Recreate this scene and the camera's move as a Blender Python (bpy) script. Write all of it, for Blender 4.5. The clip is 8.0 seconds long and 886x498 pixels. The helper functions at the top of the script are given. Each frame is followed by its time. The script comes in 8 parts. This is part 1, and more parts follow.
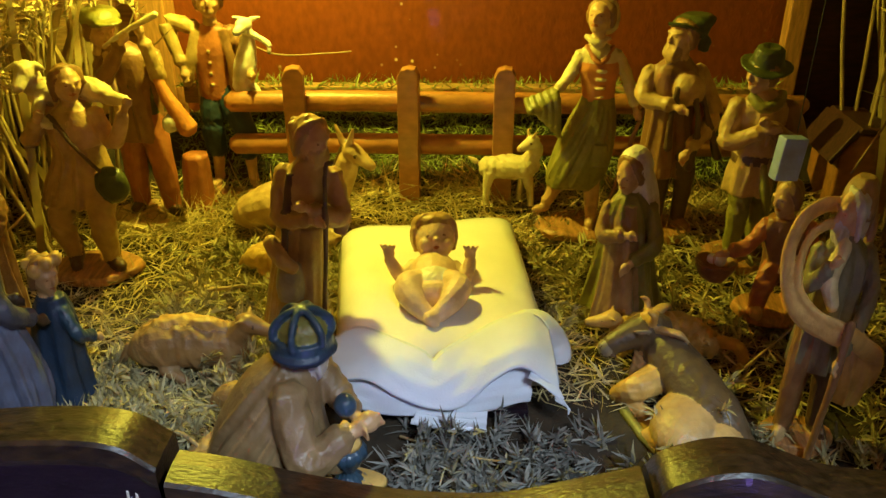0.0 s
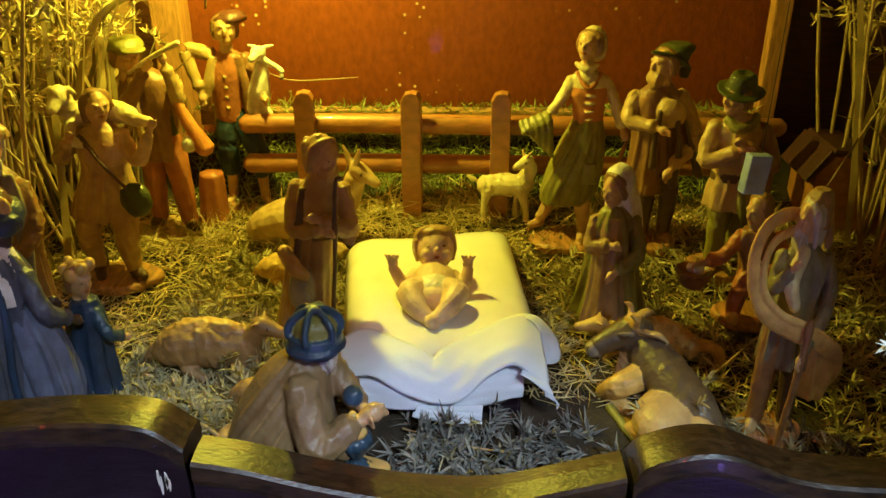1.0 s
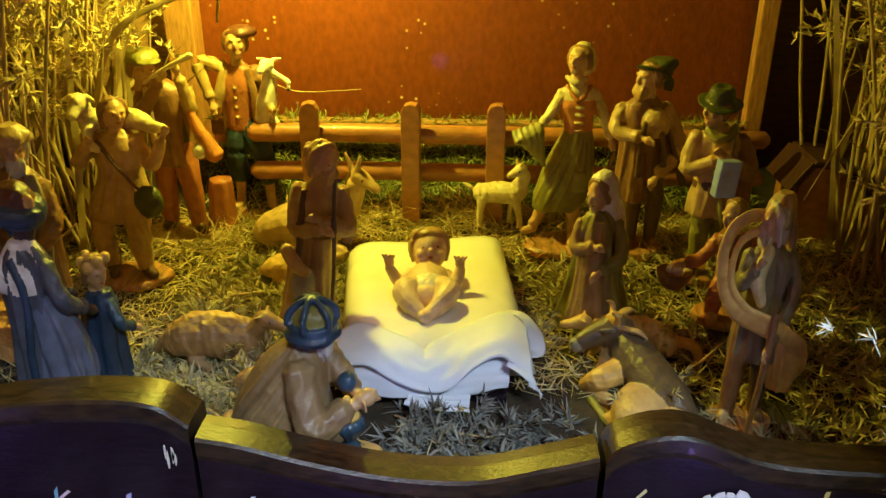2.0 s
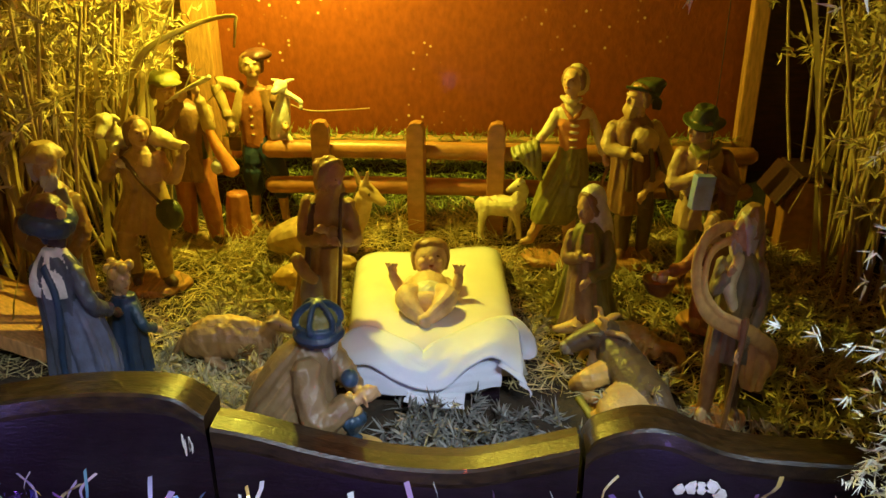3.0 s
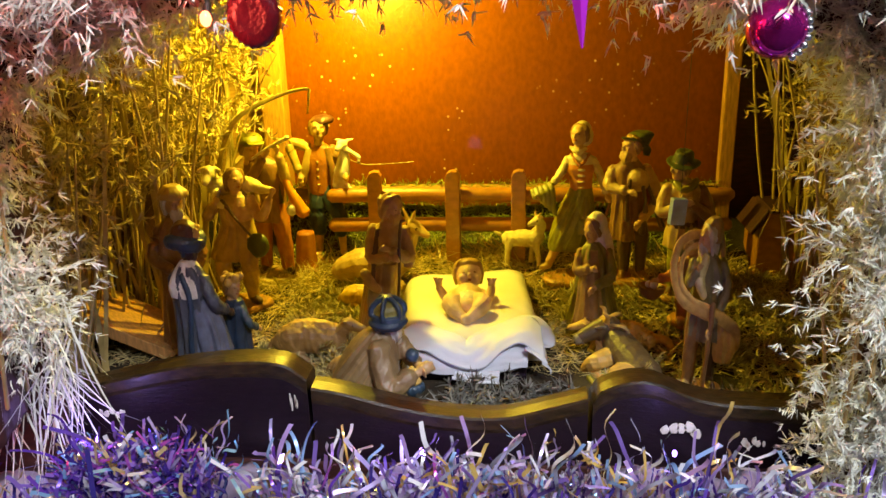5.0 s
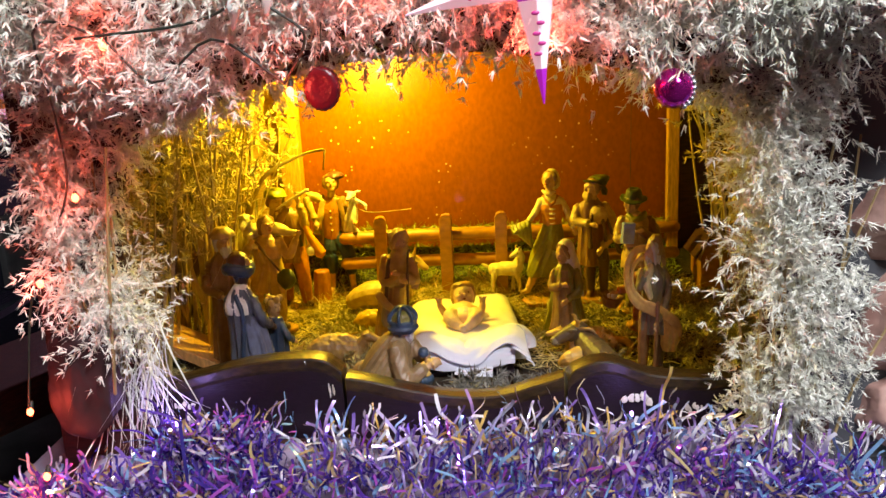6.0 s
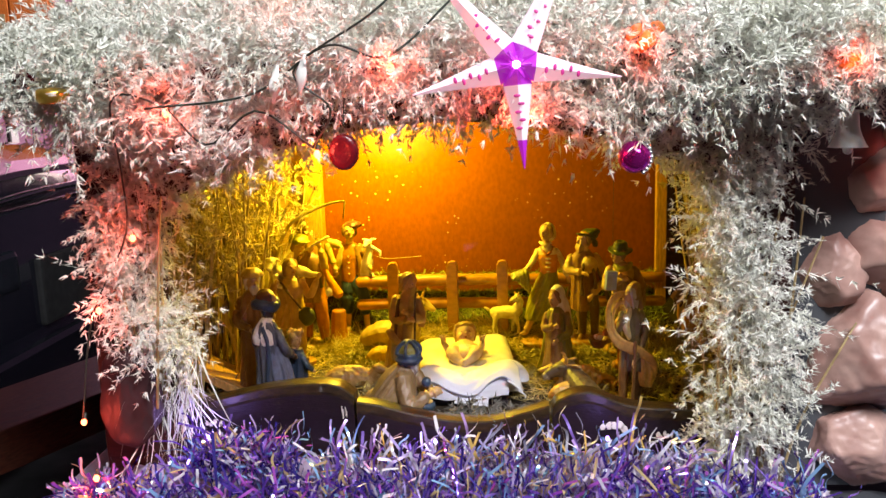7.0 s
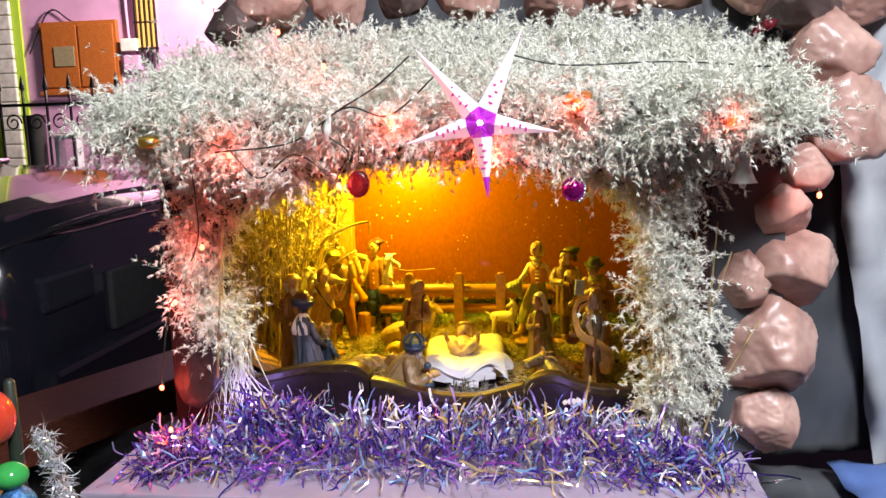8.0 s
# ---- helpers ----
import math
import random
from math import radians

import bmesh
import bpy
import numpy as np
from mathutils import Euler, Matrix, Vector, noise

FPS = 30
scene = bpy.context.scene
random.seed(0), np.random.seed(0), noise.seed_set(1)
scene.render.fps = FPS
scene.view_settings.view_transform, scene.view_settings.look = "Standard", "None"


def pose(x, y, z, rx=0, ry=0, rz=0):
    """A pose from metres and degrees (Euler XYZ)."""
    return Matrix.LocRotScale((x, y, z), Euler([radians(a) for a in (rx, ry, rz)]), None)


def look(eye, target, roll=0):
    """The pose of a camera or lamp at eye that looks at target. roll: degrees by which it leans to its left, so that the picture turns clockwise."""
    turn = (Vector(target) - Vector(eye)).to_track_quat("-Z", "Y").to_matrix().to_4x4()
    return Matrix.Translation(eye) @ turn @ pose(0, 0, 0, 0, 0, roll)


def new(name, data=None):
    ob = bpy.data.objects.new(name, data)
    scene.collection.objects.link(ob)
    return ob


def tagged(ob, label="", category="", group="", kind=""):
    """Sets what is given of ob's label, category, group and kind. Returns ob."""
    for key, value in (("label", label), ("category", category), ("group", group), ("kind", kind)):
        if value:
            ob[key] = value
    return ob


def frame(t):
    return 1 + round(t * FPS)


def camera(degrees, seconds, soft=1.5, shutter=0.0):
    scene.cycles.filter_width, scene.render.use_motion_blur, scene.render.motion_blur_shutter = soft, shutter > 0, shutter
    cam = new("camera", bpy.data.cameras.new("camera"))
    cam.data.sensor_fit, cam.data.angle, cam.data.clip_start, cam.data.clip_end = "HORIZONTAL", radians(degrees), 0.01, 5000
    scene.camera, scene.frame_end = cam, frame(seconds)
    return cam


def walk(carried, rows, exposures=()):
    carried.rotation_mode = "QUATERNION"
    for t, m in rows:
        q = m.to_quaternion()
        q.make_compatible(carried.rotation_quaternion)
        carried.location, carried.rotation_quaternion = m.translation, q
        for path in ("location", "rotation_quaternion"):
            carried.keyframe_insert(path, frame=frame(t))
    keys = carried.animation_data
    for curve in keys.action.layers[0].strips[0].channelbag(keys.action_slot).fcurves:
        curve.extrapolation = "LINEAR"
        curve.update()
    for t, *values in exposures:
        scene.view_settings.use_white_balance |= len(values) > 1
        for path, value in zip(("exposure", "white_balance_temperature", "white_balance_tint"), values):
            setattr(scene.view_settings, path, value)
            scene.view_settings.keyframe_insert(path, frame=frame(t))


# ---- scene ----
cam = camera(56.1, 8.0)
PATH = [
    (0, (0.012, 0.003, 0.43), (-0.018, 1.776, -0.496), 0.0),
    (0.5, (0.01, -0.022, 0.439), (-0.02, 1.771, -0.446), 0.1),
    (1, (0.015, -0.044, 0.442), (-0.022, 1.755, -0.431), 0.0),
    (1.5, (0.02, -0.062, 0.444), (-0.026, 1.744, -0.414), 0.1),
    (2.8, (0.044, -0.117, 0.455), (-0.053, 1.712, -0.349), 0.0),
    (3, (0.046, -0.125, 0.46), (-0.06, 1.704, -0.341), -0.2),
    (3.5, (0.051, -0.148, 0.466), (-0.079, 1.693, -0.307), -0.4),
    (4, (0.059, -0.171, 0.465), (-0.095, 1.676, -0.287), -0.5),
    (4.5, (0.061, -0.208, 0.473), (-0.115, 1.656, -0.231), -0.9),
    (4.7, (0.053, -0.243, 0.477), (-0.12, 1.63, -0.205), -1.0),
    (5.8, (0.024, -0.506, 0.485), (-0.072, 1.427, -0.021), -2.9),
    (6, (0.026, -0.524, 0.489), (-0.071, 1.415, 0.008), -2.9),
    (6.5, (0.025, -0.574, 0.49), (-0.083, 1.375, 0.055), -2.6),
    (7, (0.051, -0.651, 0.506), (-0.086, 1.312, 0.149), -1.9),
    (7.5, (0.119, -0.783, 0.519), (-0.078, 1.184, 0.215), -1.6),
    (8, (0.143, -0.915, 0.532), (-0.102, 1.047, 0.235), -1.7),
]
walk(cam, [(t, look(eye, target, roll)) for t, eye, target, roll in PATH],
     [(0.0, 0.0, 6200, 2), (1.5, 0.0, 6200, 2), (3.5, 0.05, 6500, 5), (4.5, 0.16, 7100, 9), (5.8, 0.56, 7900, 16), (7.0, 0.70, 7900, 16), (8.0, 0.78, 7900, 16)])

from mathutils.bvhtree import BVHTree

# ---- light, exposure ----
world = bpy.data.worlds.new("night")
scene.world = world
world.use_nodes = True
world.node_tree.nodes["Background"].inputs[0].default_value = (0.005, 0.0055, 0.008, 1)
world.node_tree.nodes["Background"].inputs[1].default_value = 1.0


def lamp(name, kind, place, energy, colour, size=0.02, target=None):
    data = bpy.data.lights.new(name, kind)
    data.energy, data.color = energy, colour
    ob = new(name, data)
    if kind == "AREA":
        data.shape, data.size = "DISK", size
        ob.matrix_world = look(place, target)
    else:
        data.shadow_soft_size = size
        ob.location = place
    return ob


AMBER = (1.0, 0.86, 0.075)
lamp("stable_bulb_light", "POINT", (-0.150, 0.695, 0.470), 8.9, AMBER, 0.010)
lamp("street_light", "AREA", (0.78, -1.22, 2.02), 70.0, (0.68, 0.81, 1.0), 0.6, (0.05, 0.25, 0.35))
lamp("porch_light", "AREA", (-1.6, 5.6, 2.4), 150.0, (1.0, 0.93, 0.95), 0.6, (-4.6, 8.0, 0.6))

# ---- materials ----


def mat(name, colour, rough=0.55, metal=0.0, vary=0.18, scale=40.0, bump=0.15, bump_scale=160.0, island=0.0, second=None,
        second_amount=0.5, spec=0.5, coat=0.0, stretch=None, object_random=0.0):
    m = bpy.data.materials.new(name)
    m.use_nodes = True
    nt = m.node_tree
    nd, ln = nt.nodes, nt.links
    b = nd["Principled BSDF"]
    b.inputs["Roughness"].default_value = rough
    b.inputs["Metallic"].default_value = metal
    b.inputs["Specular IOR Level"].default_value = spec
    b.inputs["Coat Weight"].default_value = coat
    co = nd.new("ShaderNodeTexCoord")
    src = co.outputs["Object"]
    if stretch:
        mp = nd.new("ShaderNodeMapping")
        mp.inputs["Scale"].default_value = stretch
        ln.new(src, mp.inputs[0])
        src = mp.outputs[0]
    n1 = nd.new("ShaderNodeTexNoise")
    n1.inputs["Scale"].default_value = scale
    n1.inputs["Detail"].default_value = 5
    ln.new(src, n1.inputs["Vector"])
    ramp = nd.new("ShaderNodeValToRGB")
    c = colour
    d = second or tuple(min(1, v * (1 - 2.2 * vary)) for v in c)
    e = tuple(min(1, v * (1 + vary)) for v in c)
    ramp.color_ramp.elements[0].position, ramp.color_ramp.elements[1].position = 0.5 - second_amount * 0.4, 0.5 + 0.2
    ramp.color_ramp.elements[0].color = (*d, 1)
    ramp.color_ramp.elements[1].color = (*e, 1)
    ln.new(n1.outputs["Fac"], ramp.inputs[0])
    out = ramp.outputs[0]
    if island or object_random:
        hs = nd.new("ShaderNodeHueSaturation")
        mr = nd.new("ShaderNodeMapRange")
        if island:
            g = nd.new("ShaderNodeNewGeometry")
            ln.new(g.outputs["Random Per Island"], mr.inputs[0])
        else:
            g = nd.new("ShaderNodeObjectInfo")
            ln.new(g.outputs["Random"], mr.inputs[0])
        a = island or object_random
        mr.inputs[3].default_value, mr.inputs[4].default_value = 1 - a, 1 + a
        ln.new(mr.outputs[0], hs.inputs["Value"])
        ln.new(out, hs.inputs["Color"])
        out = hs.outputs[0]
    ln.new(out, b.inputs["Base Color"])
    if bump:
        n2 = nd.new("ShaderNodeTexNoise")
        n2.inputs["Scale"].default_value = bump_scale
        n2.inputs["Detail"].default_value = 4
        ln.new(src, n2.inputs["Vector"])
        bp = nd.new("ShaderNodeBump")
        bp.inputs["Strength"].default_value = bump
        bp.inputs["Distance"].default_value = 0.002
        ln.new(n2.outputs["Fac"], bp.inputs["Height"])
        ln.new(bp.outputs[0], b.inputs["Normal"])
    return m


def wood(name, colour, rough=0.4, along=(1, 12, 12), dark=0.45, coat=0.0):
    return mat(name, colour, rough, vary=0.14, scale=26, bump=0.25, bump_scale=60, stretch=along,
               second=tuple(v * dark for v in colour), second_amount=0.45, coat=coat)


def glow(name, colour, strength, base=None):
    m = bpy.data.materials.new(name)
    m.use_nodes = True
    b = m.node_tree.nodes["Principled BSDF"]
    b.inputs["Base Color"].default_value = (*(base or colour), 1)
    b.inputs["Roughness"].default_value = 0.3
    b.inputs["Emission Color"].default_value = (*colour, 1)
    b.inputs["Emission Strength"].default_value = strength
    return m


def resin(name, colour, rough=0.42):
    """Hand-painted resin: slightly uneven satin paint, blue cut to tint in amber bounce light."""
    if colour[2] < 0.8 * colour[0]:
        colour = (colour[0], colour[1], colour[2] * 0.78)
    return mat("resin_" + name, colour, rough, vary=0.12, scale=85, bump=0.34, bump_scale=300,
               second=(colour[0] * 0.74, colour[1] * 0.67, colour[2] * 0.60), second_amount=0.55)


SKIN = resin("skin", (0.58, 0.37, 0.22))
DARKSKIN = resin("dark_skin", (0.07, 0.04, 0.03))
HAIR = resin("hair", (0.26, 0.14, 0.06))
GREYHAIR = resin("grey_hair", (0.52, 0.48, 0.42))
BROWN = resin("brown", (0.26, 0.13, 0.06))
DARKBROWN = resin("dark_brown", (0.11, 0.06, 0.035))
TAN = resin("tan", (0.50, 0.34, 0.18))
CREAM = resin("cream", (0.68, 0.58, 0.40))
WHITE = resin("white", (0.78, 0.75, 0.68))
OLIVE = resin("olive", (0.235, 0.215, 0.055))
GREEN = resin("green", (0.068, 0.078, 0.025))
ORANGE = resin("orange", (0.58, 0.22, 0.07))
RUST = resin("rust", (0.42, 0.15, 0.06))
NAVY = resin("navy", (0.025, 0.045, 0.085))
BLUE = resin("blue", (0.035, 0.068, 0.105), 0.35)
PALEBLUE = resin("pale_blue", (0.115, 0.13, 0.20))
GREYBLUE = resin("grey_blue", (0.070, 0.075, 0.098))
GREY = resin("grey", (0.28, 0.24, 0.20))
RED = resin("red", (0.10, 0.035, 0.025))
MAUVE = resin("mauve", (0.34, 0.215, 0.115))
GOLDEN = resin("golden_wool", (0.62, 0.40, 0.14))
BABYSKIN = resin("baby_skin", (0.78, 0.57, 0.47), 0.5)
FAWN = resin("fawn", (0.45, 0.30, 0.14))
DUN = resin("dun", (0.21, 0.18, 0.13))
OXHIDE = resin("ox_hide", (0.115, 0.078, 0.052))
# Tan pushed towards yellow, standing for amber light on figurine fronts.
GOLDTAN = resin("golden_tan", (0.66, 0.42, 0.14))
CLOAK = resin("beige_cloak", (0.25, 0.165, 0.095))
LIGHTHAIR = resin("light_brown_hair", (0.44, 0.28, 0.14))
BASEWOOD = wood("base_wood", (0.50, 0.24, 0.08), 0.4, (10, 2, 10))

M_FENCE = wood("fence_wood", (0.40, 0.165, 0.045), 0.40, (3, 5, 5), 0.74, 0.2)
M_POST = wood("post_wood", (0.56, 0.27, 0.09), 0.42, (12, 12, 2), 0.6, 0.2)
M_PLANK = wood("plank_wood", (0.50, 0.28, 0.10), 0.5, (2, 12, 12), 0.55)
M_DARKWOOD = wood("dark_varnished_wood", (0.014, 0.006, 0.012), 0.36, (3, 10, 10), 0.6, 0.1)
M_EDGE = wood("worn_top_edge", (0.040, 0.021, 0.008), 0.38, (4, 9, 9), 0.22, 0.3)
M_REDWOOD = wood("red_brown_board", (0.070, 0.022, 0.016), 0.5, (2, 10, 10), 0.5)
M_SOIL = mat("straw_litter", (0.036, 0.022, 0.009), 0.9, vary=0.3, scale=60, bump=0.8, bump_scale=220)
M_STRAW = mat("straw", (0.60, 0.47, 0.20), 0.55, vary=0.2, scale=30, bump=0, island=0.38)
M_GRASS = mat("dyed_green_grass", (0.26, 0.30, 0.07), 0.6, vary=0.2, scale=30, bump=0, island=0.4)
M_SPRIG = mat("dried_sprig", (0.82, 0.82, 0.75), 0.65, vary=0.08, scale=10, bump=0, island=0.12, second=(0.68, 0.68, 0.57))
# Darker, greyer copy of the dried sprigs for the front floor strip.
M_DARKSPRIG = mat("dark_sprig", (0.215, 0.205, 0.175), 0.65, vary=0.2, scale=30, bump=0, island=0.4)
M_YELLOWSPRIG = mat("yellowed_sprig", (0.46, 0.40, 0.20), 0.65, vary=0.2, scale=30, bump=0, island=0.4)
M_STEM = mat("dry_stem", (0.42, 0.29, 0.13), 0.55, vary=0.2, scale=60, bump=0.1, island=0.3)
M_LEAF = mat("dry_leaf", (0.42, 0.30, 0.11), 0.5, vary=0.2, scale=40, bump=0, island=0.3)
M_PILLOW = mat("pillow_satin", (0.86, 0.84, 0.78), 0.20, vary=0.03, scale=30, bump=0.12, bump_scale=500, spec=0.6)
# White cloth; its slight blue tint stands for cool light from the front.
M_SHEET = mat("cool_tinted_white_sheet", (0.76, 0.79, 0.86), 0.6, vary=0.04, scale=30, bump=0.15, bump_scale=700)
M_PAPER = mat("kraft_paper", (0.56, 0.355, 0.295), 0.38, vary=0.12, scale=22, bump=0.45, bump_scale=30, second=(0.34, 0.17, 0.14), object_random=0.2)
M_PAPERDARK = mat("painted_kraft_paper", (0.10, 0.065, 0.06), 0.5, vary=0.2, scale=22, bump=0.35, bump_scale=55)
M_BLACKPLASTIC = mat("black_plastic_sheet", (0.080, 0.084, 0.092), 0.30, vary=0.2, scale=8, bump=0.5, bump_scale=14)
M_GREYPLASTIC = mat("silver_plastic_sheet", (0.42, 0.44, 0.47), 0.28, vary=0.12, scale=5, bump=0.5, bump_scale=12)
M_CLOTH = mat("lilac_cloth", (0.38, 0.31, 0.41), 0.75, vary=0.06, scale=12, bump=0.25, bump_scale=300)
M_CABLE = mat("dark_cable", (0.02, 0.03, 0.02), 0.5, vary=0.1, bump=0)


def wall_material():
    """Varnished hardboard with scattered pale specks."""
    m = wood("varnished_hardboard", (0.205, 0.048, 0.008), 0.42, (7, 7, 4), 0.84, 0.05)
    nt = m.node_tree
    nd, ln = nt.nodes, nt.links
    b = nd["Principled BSDF"]
    b.inputs["Specular IOR Level"].default_value = 0.28
    old = b.inputs["Base Color"].links[0].from_socket
    co = nd.new("ShaderNodeTexCoord")
    v = nd.new("ShaderNodeTexVoronoi")
    v.inputs["Scale"].default_value = 75
    n = nd.new("ShaderNodeTexNoise")
    n.inputs["Scale"].default_value = 9
    ln.new(co.outputs["Object"], v.inputs["Vector"])
    ln.new(co.outputs["Object"], n.inputs["Vector"])
    r1 = nd.new("ShaderNodeMapRange")
    r1.inputs[1].default_value, r1.inputs[2].default_value = 0.16, 0.06
    ln.new(v.outputs["Distance"], r1.inputs[0])
    r2 = nd.new("ShaderNodeMapRange")
    r2.inputs[1].default_value, r2.inputs[2].default_value = 0.54, 0.66
    ln.new(n.outputs["Fac"], r2.inputs[0])
    mu = nd.new("ShaderNodeMath")
    mu.operation = "MULTIPLY"
    ln.new(r1.outputs[0], mu.inputs[0])
    ln.new(r2.outputs[0], mu.inputs[1])
    mx = nd.new("ShaderNodeMix")
    mx.data_type = "RGBA"
    ln.new(mu.outputs[0], mx.inputs[0])
    ln.new(old, mx.inputs[6])
    mx.inputs[7].default_value = (0.75, 0.55, 0.28, 1)
    ln.new(mx.outputs[2], b.inputs["Base Color"])
    return m


M_WALL = wall_material()


def tinsel_material(name, colours, rough=0.18):
    m = bpy.data.materials.new(name)
    m.use_nodes = True
    nd, ln = m.node_tree.nodes, m.node_tree.links
    b = nd["Principled BSDF"]
    b.inputs["Metallic"].default_value = 0.45
    b.inputs["Roughness"].default_value = rough
    g = nd.new("ShaderNodeNewGeometry")
    r = nd.new("ShaderNodeValToRGB")
    r.color_ramp.interpolation = "CONSTANT"
    for i, c in enumerate(colours):
        e = r.color_ramp.elements[i] if i < 2 else r.color_ramp.elements.new(i / len(colours))
        e.position = i / len(colours)
        e.color = (*c, 1)
    ln.new(g.outputs["Random Per Island"], r.inputs[0])
    ln.new(r.outputs[0], b.inputs["Base Color"])
    return m


M_TINSEL = tinsel_material("iridescent_tinsel", [(0.16, 0.08, 0.50), (0.36, 0.20, 0.72), (0.06, 0.03, 0.28), (0.62, 0.50, 0.88), (0.30, 0.58, 0.92),
                                                 (0.18, 0.07, 0.52), (0.92, 0.88, 0.98), (0.52, 0.12, 0.62), (0.80, 0.60, 0.30), (0.07, 0.05, 0.34)])
M_FROST = tinsel_material("frosted_tinsel", [(0.55, 0.50, 0.80), (0.80, 0.82, 0.92), (0.30, 0.50, 0.85), (0.45, 0.30, 0.65), (0.90, 0.90, 0.95), (0.20, 0.12, 0.42), (0.75, 0.50, 0.15), (0.35, 0.35, 0.45)])
M_FROST.node_tree.nodes["Principled BSDF"].inputs["Metallic"].default_value = 0.25
M_SILVER = tinsel_material("silver_tinsel", [(0.7, 0.72, 0.75), (0.5, 0.52, 0.56), (0.85, 0.86, 0.88)])

# ---- building helpers ----


def link(name, data_or_bm, material, parent=None, label="", smooth=False):
    if isinstance(data_or_bm, bmesh.types.BMesh):
        me = bpy.data.meshes.new(name)
        data_or_bm.to_mesh(me)
        data_or_bm.free()
    else:
        me = data_or_bm
    for one in (material if isinstance(material, (list, tuple)) else [material]):
        me.materials.append(one)
    if smooth:
        me.polygons.foreach_set("use_smooth", [True] * len(me.polygons))
    ob = new(name, me)
    if parent:
        ob.parent = parent
    if label:
        ob["label"] = label
    return ob


def part(name, bm, material, parent, label="", smooth=False):
    return link(name, bm, material, parent, label, smooth)


def empty(name, place=(0, 0, 0), turn=0, label="", category="", group="", kind=""):
    ob = new(name)
    ob.matrix_world = pose(*place, 0, 0, turn)
    ob.empty_display_size = 0.02
    return tagged(ob, label, category, group, kind)


def box(x0, x1, y0, y1, z0, z1, bevel=0.0, m=None):
    bm = bmesh.new()
    bmesh.ops.create_cube(bm, size=1)
    for v in bm.verts:
        v.co = Vector((x0 if v.co.x < 0 else x1, y0 if v.co.y < 0 else y1, z0 if v.co.z < 0 else z1))
    if bevel:
        bmesh.ops.bevel(bm, geom=bm.edges[:], offset=bevel, segments=2, affect="EDGES", profile=0.6)
    if m:
        bm.transform(m)
    return bm


def prism(points, y0, y1, bevel=0.0):
    """An outline in x and z, made thick along y."""
    bm = bmesh.new()
    f = bm.faces.new([bm.verts.new((x, y0, z)) for x, z in points])
    r = bmesh.ops.extrude_face_region(bm, geom=[f])
    for v in [g for g in r["geom"] if isinstance(g, bmesh.types.BMVert)]:
        v.co.y = y1
    bmesh.ops.recalc_face_normals(bm, faces=bm.faces[:])
    if bevel:
        sharp = [e for e in bm.edges if abs(e.verts[0].co.y - e.verts[1].co.y) < 1e-6]
        bmesh.ops.bevel(bm, geom=sharp, offset=bevel, segments=2, affect="EDGES", profile=0.6)
    return bm


def spline(points, n):
    p = np.array(points, float)
    if len(p) < 3:
        s = np.linspace(0, 1, n)[:, None]
        return p[0] * (1 - s) + p[-1] * s
    q = np.vstack([2 * p[0] - p[1], p, 2 * p[-1] - p[-2]])
    out = []
    for u in np.linspace(0, len(p) - 1, n):
        i = min(int(u), len(p) - 2)
        t = u - i
        a, b, c, d = q[i:i + 4]
        out.append(0.5 * (2 * b + (c - a) * t + (2 * a - 5 * b + 4 * c - d) * t * t + (3 * b - a - 3 * c + d) * t ** 3))
    return np.array(out)


